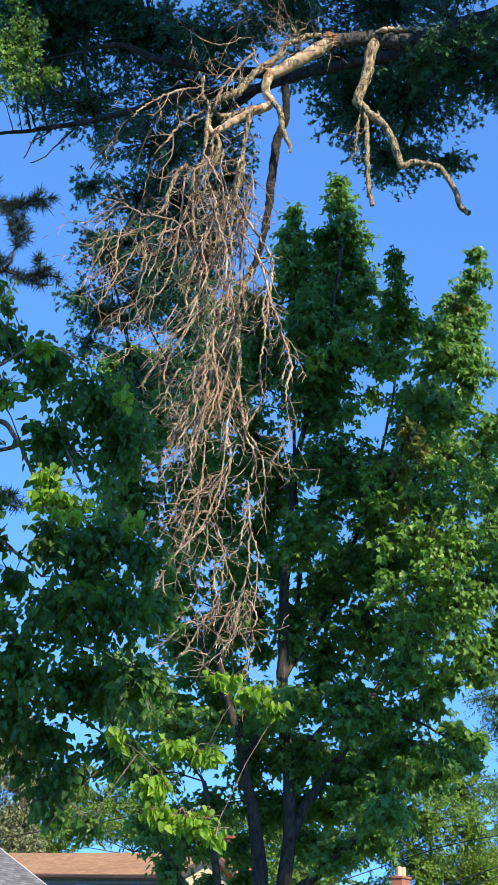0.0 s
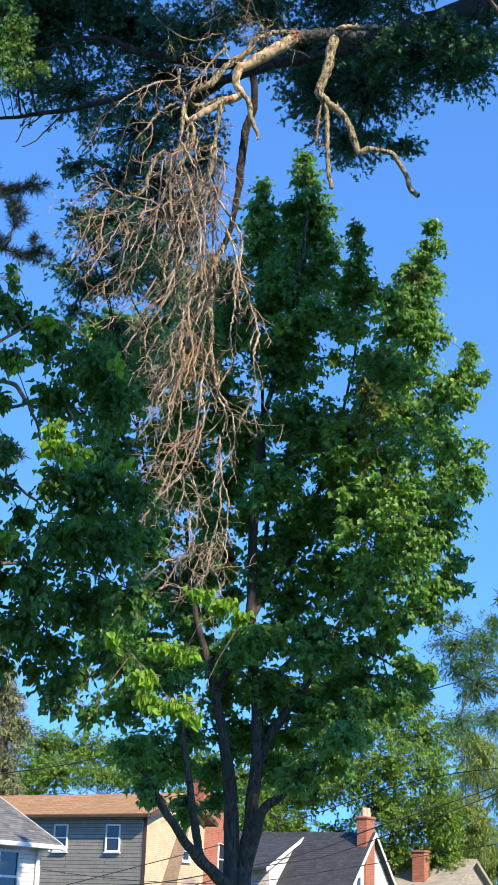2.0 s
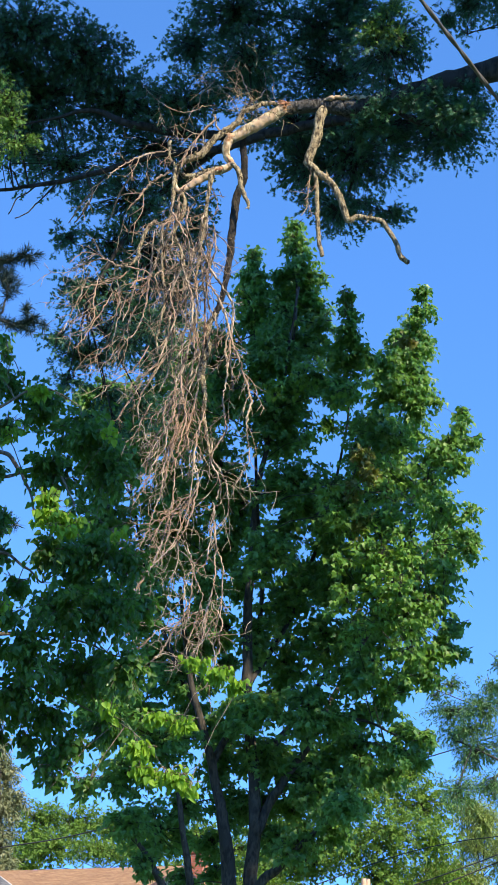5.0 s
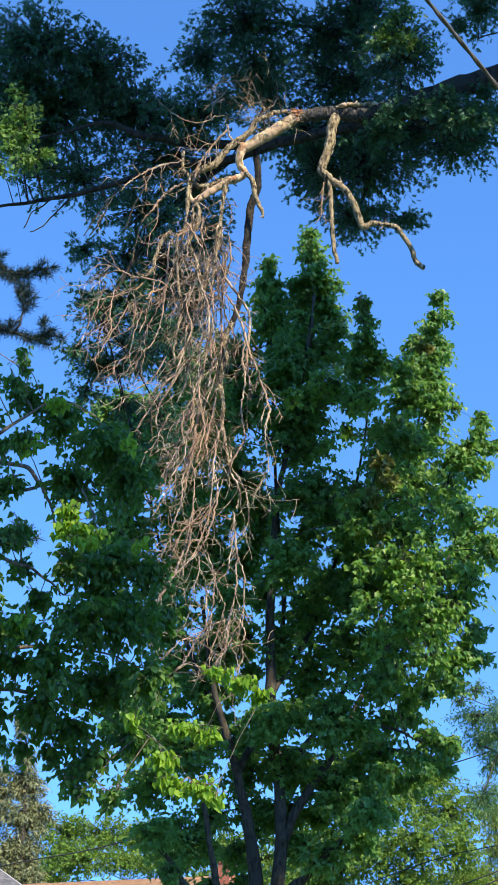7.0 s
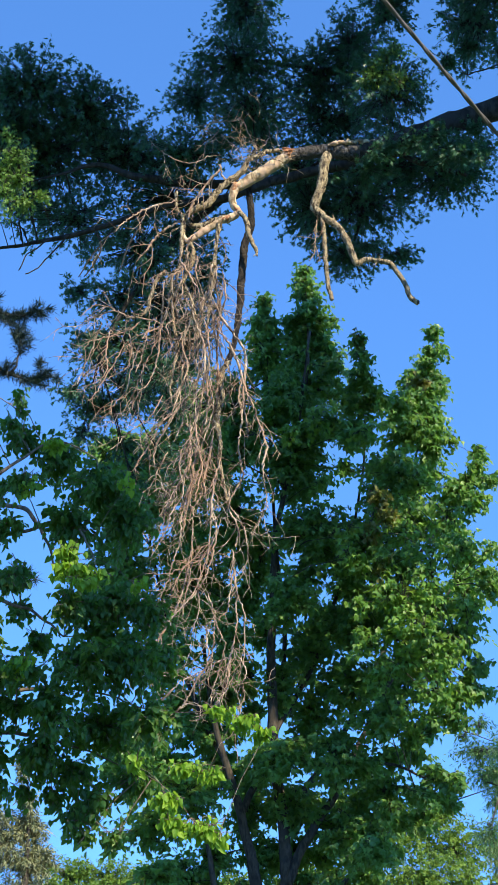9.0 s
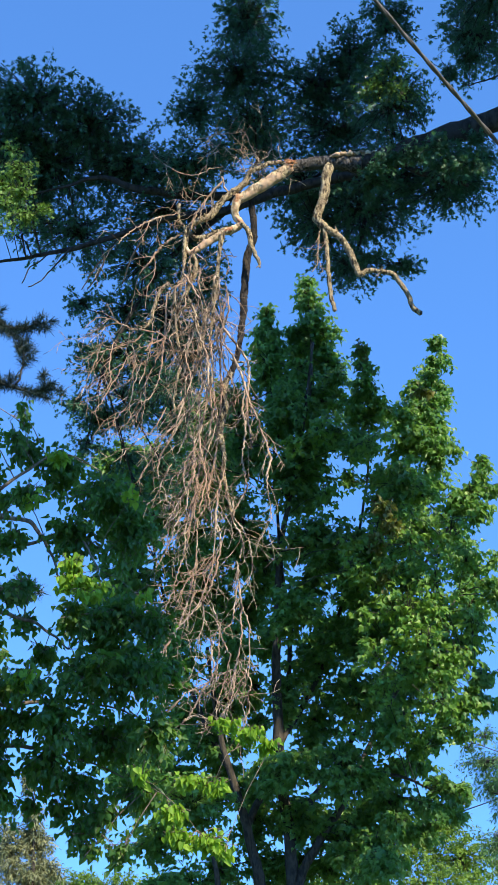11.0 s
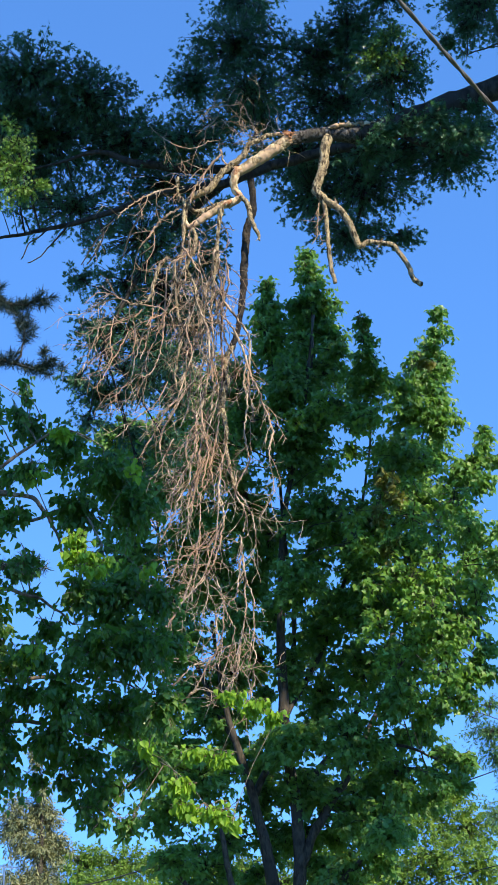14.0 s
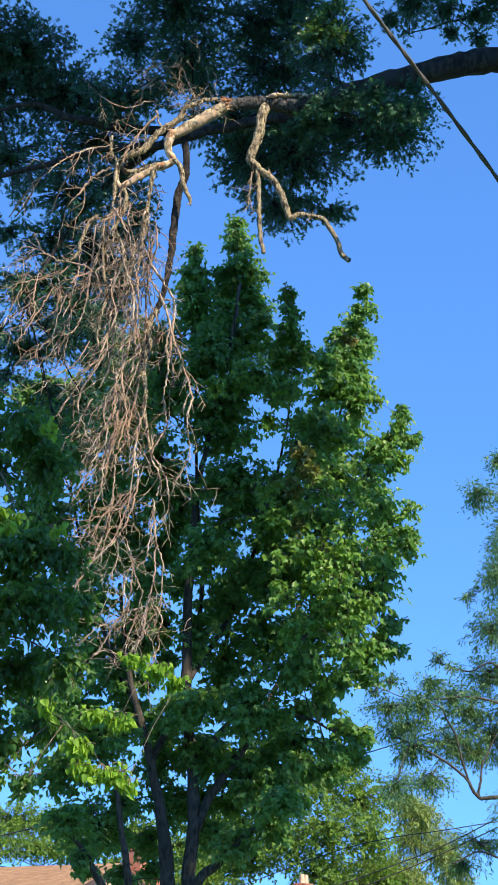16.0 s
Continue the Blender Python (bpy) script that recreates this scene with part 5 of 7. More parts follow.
    strand((-0.45, 19.42, 9.19, 0.0167), (-0.49, 19.42, 8.91, 0.0166), (-0.37, 19.42, 8.73, 0.0165), (-0.28, 19.42, 8.55, 0.0144), (-0.23, 19.42, 8.33, 0.0123), (-0.21, 19.42, 8.05, 0.0102), (-0.29, 19.42, 7.84, 0.0081))
    strand((-0.43, 18.92, 8.04, 0.0160), (-0.40, 18.92, 7.78, 0.0198), (-0.39, 18.92, 7.54, 0.0197), (-0.36, 18.92, 7.37, 0.0157), (-0.38, 18.92, 7.17, 0.0137), (-0.36, 18.92, 6.95, 0.0117), (-0.39, 18.92, 6.80, 0.0078))
    strand((-0.36, 19.40, 7.48, 0.0161), (-0.28, 19.40, 7.27, 0.0121), (-0.27, 19.40, 6.85, 0.0120), (-0.29, 19.40, 6.57, 0.0099), (-0.35, 19.40, 6.38, 0.0079))
    strand((-0.65, 19.11, 8.36, 0.0162), (-0.76, 19.11, 8.11, 0.0161), (-0.89, 19.11, 7.94, 0.0137), (-1.10, 19.11, 7.86, 0.0112), (-1.32, 19.11, 7.75, 0.0088), (-1.56, 19.11, 7.75, 0.0064))
    strand((-0.69, 19.16, 8.11, 0.0162), (-0.91, 19.16, 8.00, 0.0121), (-1.07, 19.16, 7.87, 0.0107), (-1.18, 19.16, 7.70, 0.0094), (-1.27, 19.16, 7.45, 0.0080))
    strand((-0.85, 18.95, 7.66, 0.0119), (-0.98, 18.95, 7.40, 0.0118), (-1.10, 18.95, 7.24, 0.0118), (-1.28, 18.95, 7.04, 0.0118), (-1.39, 18.95, 6.86, 0.0137), (-1.48, 18.95, 6.73, 0.0117), (-1.59, 18.95, 6.61, 0.0097), (-1.62, 18.95, 6.43, 0.0077))
    strand((-0.99, 19.30, 8.36, 0.0123), (-1.06, 19.30, 7.97, 0.0162), (-1.14, 19.30, 7.55, 0.0161), (-1.27, 19.30, 7.22, 0.0160), (-1.40, 19.30, 7.02, 0.0139), (-1.46, 19.30, 6.89, 0.0120), (-1.60, 19.30, 6.77, 0.0101), (-1.69, 19.30, 6.57, 0.0082), (-1.73, 19.30, 6.36, 0.0063))
    strand((-1.43, 19.04, 6.84, 0.0118), (-1.41, 19.04, 6.55, 0.0099), (-1.47, 19.04, 6.42, 0.0080), (-1.67, 19.04, 6.41, 0.0062))
    strand((-1.47, 19.42, 6.96, 0.0120), (-1.67, 19.42, 6.96, 0.0092), (-1.83, 19.42, 6.88, 0.0064))
    strand((-1.40, 19.03, 6.54, 0.0078), (-1.46, 19.03, 6.31, 0.0068), (-1.49, 19.03, 6.15, 0.0058))
    strand((-0.80, 19.22, 7.52, 0.0120), (-0.73, 19.22, 7.31, 0.0159), (-0.68, 19.22, 7.10, 0.0159), (-0.60, 19.22, 6.89, 0.0119), (-0.53, 19.22, 6.75, 0.0079))
    strand((-0.41, 19.11, 7.76, 0.0160), (-0.47, 19.11, 7.43, 0.0119), (-0.50, 19.11, 7.19, 0.0119), (-0.64, 19.11, 7.06, 0.0118))
    strand((-0.68, 19.25, 7.10, 0.0159), (-0.70, 19.25, 6.89, 0.0158), (-0.73, 19.25, 6.60, 0.0138), (-0.81, 19.25, 6.45, 0.0137), (-0.92, 19.25, 6.30, 0.0157), (-1.01, 19.25, 6.11, 0.0156), (-1.13, 19.25, 5.92, 0.0155), (-1.28, 19.25, 5.80, 0.0116), (-1.48, 19.25, 5.75, 0.0098), (-1.71, 19.25, 5.75, 0.0080), (-1.92, 19.25, 5.79, 0.0062))
    strand((-0.65, 18.98, 7.01, 0.0118), (-0.78, 18.98, 6.98, 0.0118), (-0.80, 18.98, 6.83, 0.0117), (-0.77, 18.98, 6.62, 0.0117), (-0.79, 18.98, 6.41, 0.0116))
    strand((-0.93, 18.97, 6.22, 0.0116), (-1.13, 18.97, 6.17, 0.0098), (-1.26, 18.97, 6.02, 0.0079), (-1.42, 18.97, 5.85, 0.0061))
    strand((-0.37, 19.34, 7.07, 0.0120), (-0.43, 19.34, 6.76, 0.0159), (-0.49, 19.34, 6.52, 0.0158), (-0.51, 19.34, 6.30, 0.0157), (-0.58, 19.34, 6.08, 0.0157), (-0.70, 19.34, 5.92, 0.0137), (-0.81, 19.34, 5.84, 0.0099), (-0.96, 19.34, 5.70, 0.0062))
    strand((-0.80, 19.34, 5.87, 0.0117), (-0.97, 19.34, 5.89, 0.0090), (-1.11, 19.34, 5.90, 0.0062))
    strand((-0.53, 19.22, 6.77, 0.0118), (-0.60, 19.22, 6.49, 0.0118), (-0.68, 19.22, 6.25, 0.0099), (-0.76, 19.22, 6.00, 0.0080), (-0.89, 19.22, 5.89, 0.0062))
    strand((-0.42, 19.45, 6.75, 0.0120), (-0.31, 19.45, 6.52, 0.0119), (-0.25, 19.45, 6.38, 0.0105), (-0.30, 19.45, 6.22, 0.0091), (-0.28, 19.45, 6.02, 0.0077), (-0.34, 19.45, 5.84, 0.0063))
    strand((-0.36, 18.98, 6.31, 0.0097), (-0.45, 18.98, 6.15, 0.0085), (-0.37, 18.98, 6.02, 0.0073), (-0.34, 18.98, 5.84, 0.0061))
    strand((-0.47, 19.40, 6.61, 0.0119), (-0.65, 19.40, 6.54, 0.0099), (-0.79, 19.40, 6.49, 0.0079))
    strand((-1.03, 18.96, 11.68, 0.0171), (-1.16, 18.96, 11.30, 0.0128), (-1.08, 18.96, 10.92, 0.0127), (-1.21, 18.96, 10.46, 0.0126), (-1.31, 18.96, 10.14, 0.0096), (-1.54, 18.96, 9.94, 0.0066))
    strand((-1.50, 19.48, 11.97, 0.0132), (-1.63, 19.48, 11.58, 0.0116), (-1.83, 19.48, 11.10, 0.0100), (-1.97, 19.48, 10.72, 0.0084), (-2.14, 19.48, 10.44, 0.0069))
    strand((-0.80, 19.26, 11.68, 0.0173), (-0.76, 19.26, 11.24, 0.0172), (-0.80, 19.26, 10.82, 0.0171), (-0.77, 19.26, 10.39, 0.0169), (-0.82, 19.26, 10.07, 0.0126))
    strand((-1.26, 19.24, 11.45, 0.0173), (-1.15, 19.24, 11.06, 0.0129), (-1.12, 19.24, 10.59, 0.0113), (-1.17, 19.24, 10.17, 0.0098), (-1.29, 19.24, 9.85, 0.0084))
    # thin twigs that hang straight down through the tangle
    for i in range(9):
        x, z = rng.uniform(-1.2, -0.3), rng.uniform(8.6, 12.4)
        y, drop, lean = 19.2 + rng.uniform(-0.3, 0.35), rng.uniform(1.0, 2.6), rng.normal(-0.16, 0.12)
        strand(*[(x + lean * drop * u * u + rng.normal(0, 0.035), y, z - drop * u, 0.0135 - 0.005 * u) for u in np.linspace(0, 1, 7)])
    wood = Bundle()
    own = np.random.default_rng(77)
    for i in range(13):  # snarled pieces hanging close together under the crook
        x, z = own.uniform(-1.2, -0.5), own.uniform(11.9, 13.5)
        rows, lean = [], own.uniform(-0.07, 0.035)
        for k in range(own.integers(5, 9)):
            rows.append((x, 19.15 + own.normal(0, 0.14), z, 0.018 * own.uniform(0.7, 1.3) * (1 - 0.07 * k)))
            x, z = x + lean + own.normal(0, 0.07), z - own.uniform(0.16, 0.3)
        strand(*rows)
    for rows in paths[6:]:
        for x, y, z, r in glide(rows, 5)[4::2]:
            d = unit(np.array([rng.normal(-0.2, 0.8), rng.normal(0, 0.6), rng.normal(-0.3, 0.4)]))
            spur((x, y, z), d, rng.uniform(0.15, 0.5), max(0.25 * r, 0.0055), 1)
    # a few fine dead twigs standing above the stem
    for i in range(4):
        x, y, z, r = paths[1][rng.integers(0, 8)]
        d = unit(np.array([rng.normal(-0.4, 0.5), rng.normal(-0.1, 0.3), rng.uniform(0.4, 1.0)]))
        spur((x, y, z), d, rng.uniform(0.3, 0.8), 0.0065, 1)
    tagged(wood.link("twig_growth", DEAD_TWIG, thing, "tangle of bare reddish-tan dead twigs"), kind="stuff")
    stub = empty("hanging_limb", pose(0, 0, 0), "crooked dead limb with pale ridged bark hanging from the oak", "branch")
    for i, b in enumerate([
        [(1.20, 19.40, 15.09, 0.100), (1.10, 19.20, 14.67, 0.080), (1.04, 19.20, 14.27, 0.080), (0.91, 19.20, 13.86, 0.071), (1.00, 19.20, 13.71, 0.062), (1.27, 19.20, 13.47, 0.053), (1.40, 19.20, 13.23, 0.053), (1.54, 19.20, 12.81, 0.052), (1.70, 19.20, 12.87, 0.039), (2.06, 19.20, 12.79, 0.039), (2.27, 19.20, 12.44, 0.039), (2.34, 19.20, 12.19, 0.039), (2.46, 19.20, 12.08, 0.039)],
        [(1.02, 19.20, 13.68, 0.035), (1.05, 19.20, 13.36, 0.035), (1.06, 19.20, 12.87, 0.035), (1.08, 19.20, 12.47, 0.035), (1.13, 19.20, 12.16, 0.034)],
        [(0.96, 19.20, 13.71, 0.013), (0.92, 19.20, 13.36, 0.013), (0.89, 19.20, 13.01, 0.009), (0.80, 19.20, 12.86, 0.007)],
        [(1.18, 19.20, 13.52, 0.013), (1.22, 19.20, 13.61, 0.011), (1.20, 19.20, 13.69, 0.009)]]):
        limb("stem", b, DEAD_BARK, stub, rng, 10 if i == 0 else 7, 0.08, 0.007, 10, slack=0.3)
    wood = Bundle()
    for x, z, n in ((0.94, 13.62, 6), (0.90, 13.2, 6), (1.03, 13.5, 4), (1.22, 13.6, 3), (1.9, 12.86, 2)):
        for _ in range(n):
            spur((x, 19.15, z + rng.uniform(-0.15, 0.12)), unit(rng.normal(0, 1, 3) + np.array([-0.5, -0.2, -0.3])), rng.uniform(0.08, 0.28), 0.007, 1)
    tagged(wood.link("twig_growth", DEAD_TWIG, stub), kind="stuff")
    for i in range(26):  # fine dead twigs standing up round the break
        u = rng.uniform(0, 1)
        wood = Bundle()
        spur((0.1 - 0.5 * u + rng.normal(0, 0.2), 19.1 + rng.normal(0, 0.15), 14.6 + 0.62 * u + rng.normal(0, 0.08)),
             unit(np.array([rng.normal(-0.4, 0.7), rng.normal(0, 0.3), rng.uniform(-0.3, 0.9)])), rng.uniform(0.14, 0.55), 0.007, 1)
        wood.link("fine_twig", DEAD_BARK, thing)


broken_branch()


# ------------------------------------------------------------------ maple
def maple():
    rng = np.random.default_rng(33)
    tree = empty("maple_tree", pose(0, 0, 0), "large maple with several stems and dense green leaves on a lawn", "tree")
    stem = [(0.07, 28.00, 0.28, 0.187), (-0.02, 28.00, 1.65, 0.169), (-0.07, 28.00, 2.58, 0.155), (-0.10, 28.00, 3.28, 0.146), (-0.15, 28.00, 3.91, 0.136), (-0.25, 28.00, 4.65, 0.110), (-0.40, 28.00, 5.29, 0.094), (-0.55, 28.00, 5.95, 0.084), (-0.84, 28.00, 6.84, 0.068), (-1.07, 28.00, 7.86, 0.051), (-1.25, 28.00, 9.27, 0.035)]
    x, y, z, r = stem[0]
    stem[:0] = [(x, y, -0.3, r * 1.7), (x, y, 0.25, r * 1.25)]
    limb("trunk", stem, MAPLE_BARK, tree, rng, 14, 0.04, 0.01)
    boughs = [
        [(0.10, 28.00, 1.86, 0.138), (0.21, 28.00, 2.59, 0.118), (0.31, 28.00, 3.60, 0.108), (0.36, 28.00, 4.67, 0.099), (0.31, 28.00, 5.64, 0.094), (0.17, 28.00, 7.09, 0.085), (0.17, 28.00, 8.84, 0.075), (0.20, 28.00, 10.04, 0.064), (0.29, 28.00, 11.28, 0.053), (0.48, 28.00, 12.30, 0.042), (0.81, 28.00, 13.88, 0.030), (1.14, 28.00, 16.21, 0.019)],
        [(-0.03, 28.00, 2.05, 0.106), (-0.52, 27.50, 2.43, 0.084), (-0.94, 27.00, 2.84, 0.067), (-1.30, 26.50, 3.35, 0.056), (-1.61, 26.50, 3.82, 0.041), (-1.94, 26.20, 4.20, 0.026)],
        [(-0.30, 28.00, 2.25, 0.075), (-0.66, 27.70, 2.61, 0.064), (-0.79, 27.50, 3.23, 0.064), (-0.95, 27.20, 4.23, 0.048), (-1.15, 27.00, 5.24, 0.032)],
        [(0.21, 28.00, 2.46, 0.096), (0.46, 27.80, 3.39, 0.080), (0.82, 27.50, 3.74, 0.064), (1.37, 27.00, 4.28, 0.042), (1.99, 26.80, 4.79, 0.021)],
        [(0.35, 28.00, 4.34, 0.082), (0.70, 28.00, 5.11, 0.072), (1.24, 28.00, 5.89, 0.061), (1.73, 28.00, 6.80, 0.051), (2.29, 28.00, 7.85, 0.040), (2.98, 28.00, 8.93, 0.029), (3.92, 28.00, 10.28, 0.018)],
        [(0.31, 28.00, 5.53, 0.067), (1.0, 28.90, 6.6, 0.05), (1.85, 29.40, 7.9, 0.042), (2.7, 29.70, 9.65, 0.036), (3.15, 29.60, 11.44, 0.028), (3.4, 29.40, 13.31, 0.022), (3.65, 29.00, 14.55, 0.016), (3.84, 29.00, 15.67, 0.010), (4.03, 29.00, 16.60, 0.008)],
        [(2.12, 28.90, 9.62, 0.036), (2.90, 28.30, 10.59, 0.030), (3.56, 27.80, 11.32, 0.024), (4.14, 27.60, 12.08, 0.018), (4.58, 27.60, 12.92, 0.009)],
        [(2.29, 28.00, 7.85, 0.034), (3.11, 27.20, 7.70, 0.022), (3.90, 26.50, 7.90, 0.011)],
        [(1.73, 28.00, 6.80, 0.034), (2.43, 27.00, 6.42, 0.022), (3.18, 26.10, 5.95, 0.010)],
        [(0.81, 28.00, 13.88, 0.024), (1.12, 28.60, 15.81, 0.019), (1.08, 29.00, 18.19, 0.010)],
        [(0.20, 28.00, 7.30, 0.05), (0.90, 28.80, 8.60, 0.04), (1.50, 29.20, 10.20, 0.034), (2.00, 29.20, 12.00, 0.026), (2.28, 28.60, 13.60, 0.018), (2.25, 27.60, 15.50, 0.01)],
        [(-0.48, 28.00, 5.73, 0.061), (0.04, 28.60, 6.98, 0.052), (0.35, 28.80, 8.44, 0.047), (0.44, 29.00, 9.72, 0.036), (0.24, 29.00, 12.94, 0.025), (0.15, 29.00, 16.84, 0.013)],
        [(-0.84, 28.00, 6.84, 0.051), (-1.39, 28.60, 7.99, 0.041), (-1.94, 28.80, 9.47, 0.030), (-2.42, 29.00, 11.54, 0.018)]]
    for b in boughs:
        limb("limb", [(x, y, z, r * 1.25) for x, y, z, r in b], MAPLE_BARK, tree, rng, 9, 0.04, 0.02)
    points = limb_points(boughs + [stem[2:]])
    MAPLE_A = [(0.13, 29.00, 17.39, 0.22, 0.29), (0.14, 29.00, 16.98, 0.31, 0.34), (0.18, 29.00, 16.41, 0.49, 0.52), (0.31, 29.72, 16.04, 0.55, 0.59),
        (1.07, 29.00, 18.27, 0.18, 0.26), (1.10, 29.00, 17.87, 0.31, 0.37), (1.18, 29.00, 17.28, 0.49, 0.47), (1.25, 29.00, 16.66, 0.57, 0.52),
        (0.96, 29.81, 16.77, 0.60, 0.60), (1.52, 29.00, 16.02, 0.46, 0.51), (1.07, 28.77, 15.05, 1.01, 0.70), (0.56, 28.04, 14.42, 0.61, 0.61),
        (2.16, 27.10, 15.39, 0.10, 0.22), (2.16, 27.10, 14.99, 0.17, 0.29), (2.20, 27.10, 14.51, 0.31, 0.36), (2.02, 27.50, 14.23, 0.46, 0.43),
        (2.47, 27.50, 14.24, 0.41, 0.34), (1.98, 27.22, 13.32, 0.45, 0.38)]
    MAPLE_B = [(4.03, 29.00, 16.56, 0.22, 0.23), (3.97, 29.00, 16.13, 0.23, 0.31), (3.79, 29.00, 15.67, 0.36, 0.33), (4.09, 29.00, 15.23, 0.25, 0.31),
        (3.48, 29.00, 15.31, 0.33, 0.31), (3.66, 28.80, 14.84, 0.53, 0.40), (3.07, 28.60, 14.56, 0.45, 0.35), (3.82, 28.60, 14.17, 0.35, 0.45),
        (3.23, 28.40, 13.86, 0.64, 0.54), (3.70, 28.20, 13.40, 0.41, 0.37), (0.59, 28.11, 13.00, 0.73, 0.73), (0.95, 28.25, 13.46, 0.49, 0.67),
        (2.78, 27.06, 12.39, 0.58, 0.52), (2.43, 26.97, 11.72, 0.46, 0.41), (3.79, 29.92, 13.55, 0.51, 0.41), (4.62, 27.70, 13.04, 0.18, 0.20),
        (4.53, 27.60, 12.66, 0.29, 0.21), (4.73, 27.40, 12.27, 0.21, 0.21)]
    MAPLE_C = [(4.30, 27.50, 12.30, 0.28, 0.24), (4.00, 27.50, 12.04, 0.42, 0.33), (4.38, 27.30, 11.85, 0.40, 0.30), (3.32, 28.72, 12.01, 0.86, 0.55),
        (1.07, 27.42, 11.23, 0.81, 0.64), (2.28, 27.94, 10.95, 0.94, 0.53), (4.23, 29.62, 11.97, 0.50, 0.38), (4.36, 29.29, 11.21, 0.59, 0.44),
        (4.45, 26.80, 10.05, 0.29, 0.31), (4.52, 26.70, 9.73, 0.20, 0.25), (4.31, 29.02, 10.42, 0.53, 0.44), (3.46, 27.62, 9.67, 0.80, 0.48),
        (2.28, 27.92, 9.72, 0.70, 0.52), (1.73, 28.41, 9.48, 0.71, 0.53), (0.51, 26.66, 9.53, 0.61, 0.61), (3.20, 27.95, 8.80, 0.80, 0.48),
        (3.90, 27.14, 8.91, 0.45, 0.36), (4.02, 26.40, 8.10, 0.28, 0.26)]
    MAPLE_D = [(3.81, 26.30, 7.68, 0.39, 0.28), (4.04, 26.20, 7.51, 0.17, 0.15), (3.39, 26.40, 7.48, 0.47, 0.32), (1.77, 28.82, 8.37, 0.82, 0.54),
        (2.25, 26.25, 7.14, 0.74, 0.43), (3.20, 28.06, 7.31, 0.45, 0.32), (3.52, 26.20, 7.06, 0.30, 0.21), (2.91, 28.53, 6.82, 0.39, 0.30),
        (3.18, 26.10, 5.99, 0.31, 0.21), (3.43, 26.00, 5.81, 0.23, 0.17), (2.96, 26.00, 5.62, 0.31, 0.17), (1.32, 26.60, 6.43, 0.64, 0.49),
        (2.45, 28.49, 6.12, 0.68, 0.34), (1.43, 28.30, 5.39, 0.78, 0.47), (1.95, 25.66, 4.66, 0.50, 0.30), (0.35, 28.30, 8.21, 0.46, 0.58),
        (-1.20, 27.02, 12.88, 0.64, 0.82), (-0.59, 28.29, 11.86, 0.60, 0.96)]
    MAPLE_E = [(-1.48, 27.91, 10.58, 0.88, 0.94), (-1.90, 26.91, 8.49, 0.73, 0.66), (-0.70, 27.31, 8.87, 0.51, 0.79), (-1.24, 28.46, 7.37, 0.63, 0.41),
        (-1.54, 26.79, 5.94, 0.80, 0.53), (-1.90, 26.01, 4.30, 0.50, 0.40), (-1.51, 27.62, 4.36, 0.76, 0.50), (-1.01, 26.71, 3.47, 0.35, 0.47),
        (0.52, 28.16, 5.78, 0.61, 0.45), (0.72, 26.23, 4.28, 0.56, 0.37), (-0.23, 26.60, 4.91, 0.63, 0.52), (-2.26, 28.12, 5.47, 0.67, 0.45),
        (-0.06, 27.44, 6.53, 0.55, 0.44), (-2.90, 28.12, 10.60, 0.71, 0.83), (-2.66, 26.71, 6.76, 0.65, 0.65), (-2.30, 26.90, 11.80, 0.81, 0.69),
        (-0.72, 29.98, 15.27, 0.79, 0.92), (-0.09, 29.50, 11.53, 0.62, 0.75)]
    MAPLE_F = [(0.94, 29.20, 9.17, 0.72, 0.60), (0.36, 26.80, 6.54, 0.65, 0.48), (-0.36, 26.60, 5.74, 0.64, 0.48), (-1.07, 26.70, 4.89, 0.63, 0.47),
        (0.09, 26.70, 4.93, 0.53, 0.42), (1.18, 27.20, 4.08, 0.53, 0.32), (-2.17, 29.00, 6.87, 0.70, 0.58), (-0.96, 29.50, 8.45, 0.60, 0.60),
        (0.96, 29.00, 7.79, 0.59, 0.47), (-0.41, 27.50, 3.75, 0.48, 0.43), (2.65, 29.50, 8.56, 0.72, 0.54), (-0.52, 26.70, 4.19, 0.52, 0.42),
        (-1.61, 29.50, 15.02, 0.58, 0.71), (-2.07, 29.50, 13.89, 0.70, 0.70), (-0.91, 29.50, 13.65, 0.57, 0.70), (-0.29, 29.50, 14.22, 0.58, 0.70),
        (2.75, 26.84, 10.24, 0.62, 0.47), (1.89, 29.09, 10.81, 0.61, 0.61)]
    MAPLE_G = [(-2.83, 29.50, 13.86, 0.77, 0.64), (-1.38, 29.00, 13.03, 0.62, 0.56), (-1.63, 26.60, 3.65, 0.45, 0.25), (2.19, 29.60, 6.75, 0.52, 0.36),
        (0.78, 29.50, 6.11, 0.52, 0.35), (1.81, 29.20, 5.98, 0.70, 0.42), (-0.41, 29.60, 6.56, 0.47, 0.40), (-1.01, 29.60, 6.77, 0.65, 0.53),
        (2.47, 27.50, 5.42, 0.44, 0.28), (1.80, 27.10, 4.30, 0.49, 0.25), (3.39, 26.10, 5.93, 0.27, 0.19), (1.89, 29.50, 13.46, 0.25, 0.25),
        (-1.75, 29.20, 10.09, 0.56, 0.56), (-1.04, 29.60, 10.49, 0.49, 0.57), (-0.30, 29.60, 10.51, 0.40, 0.57), (-1.48, 29.60, 12.04, 0.58, 0.50),
        (-1.77, 29.20, 8.11, 0.55, 0.43), (-0.37, 29.60, 8.74, 0.39, 0.44)]
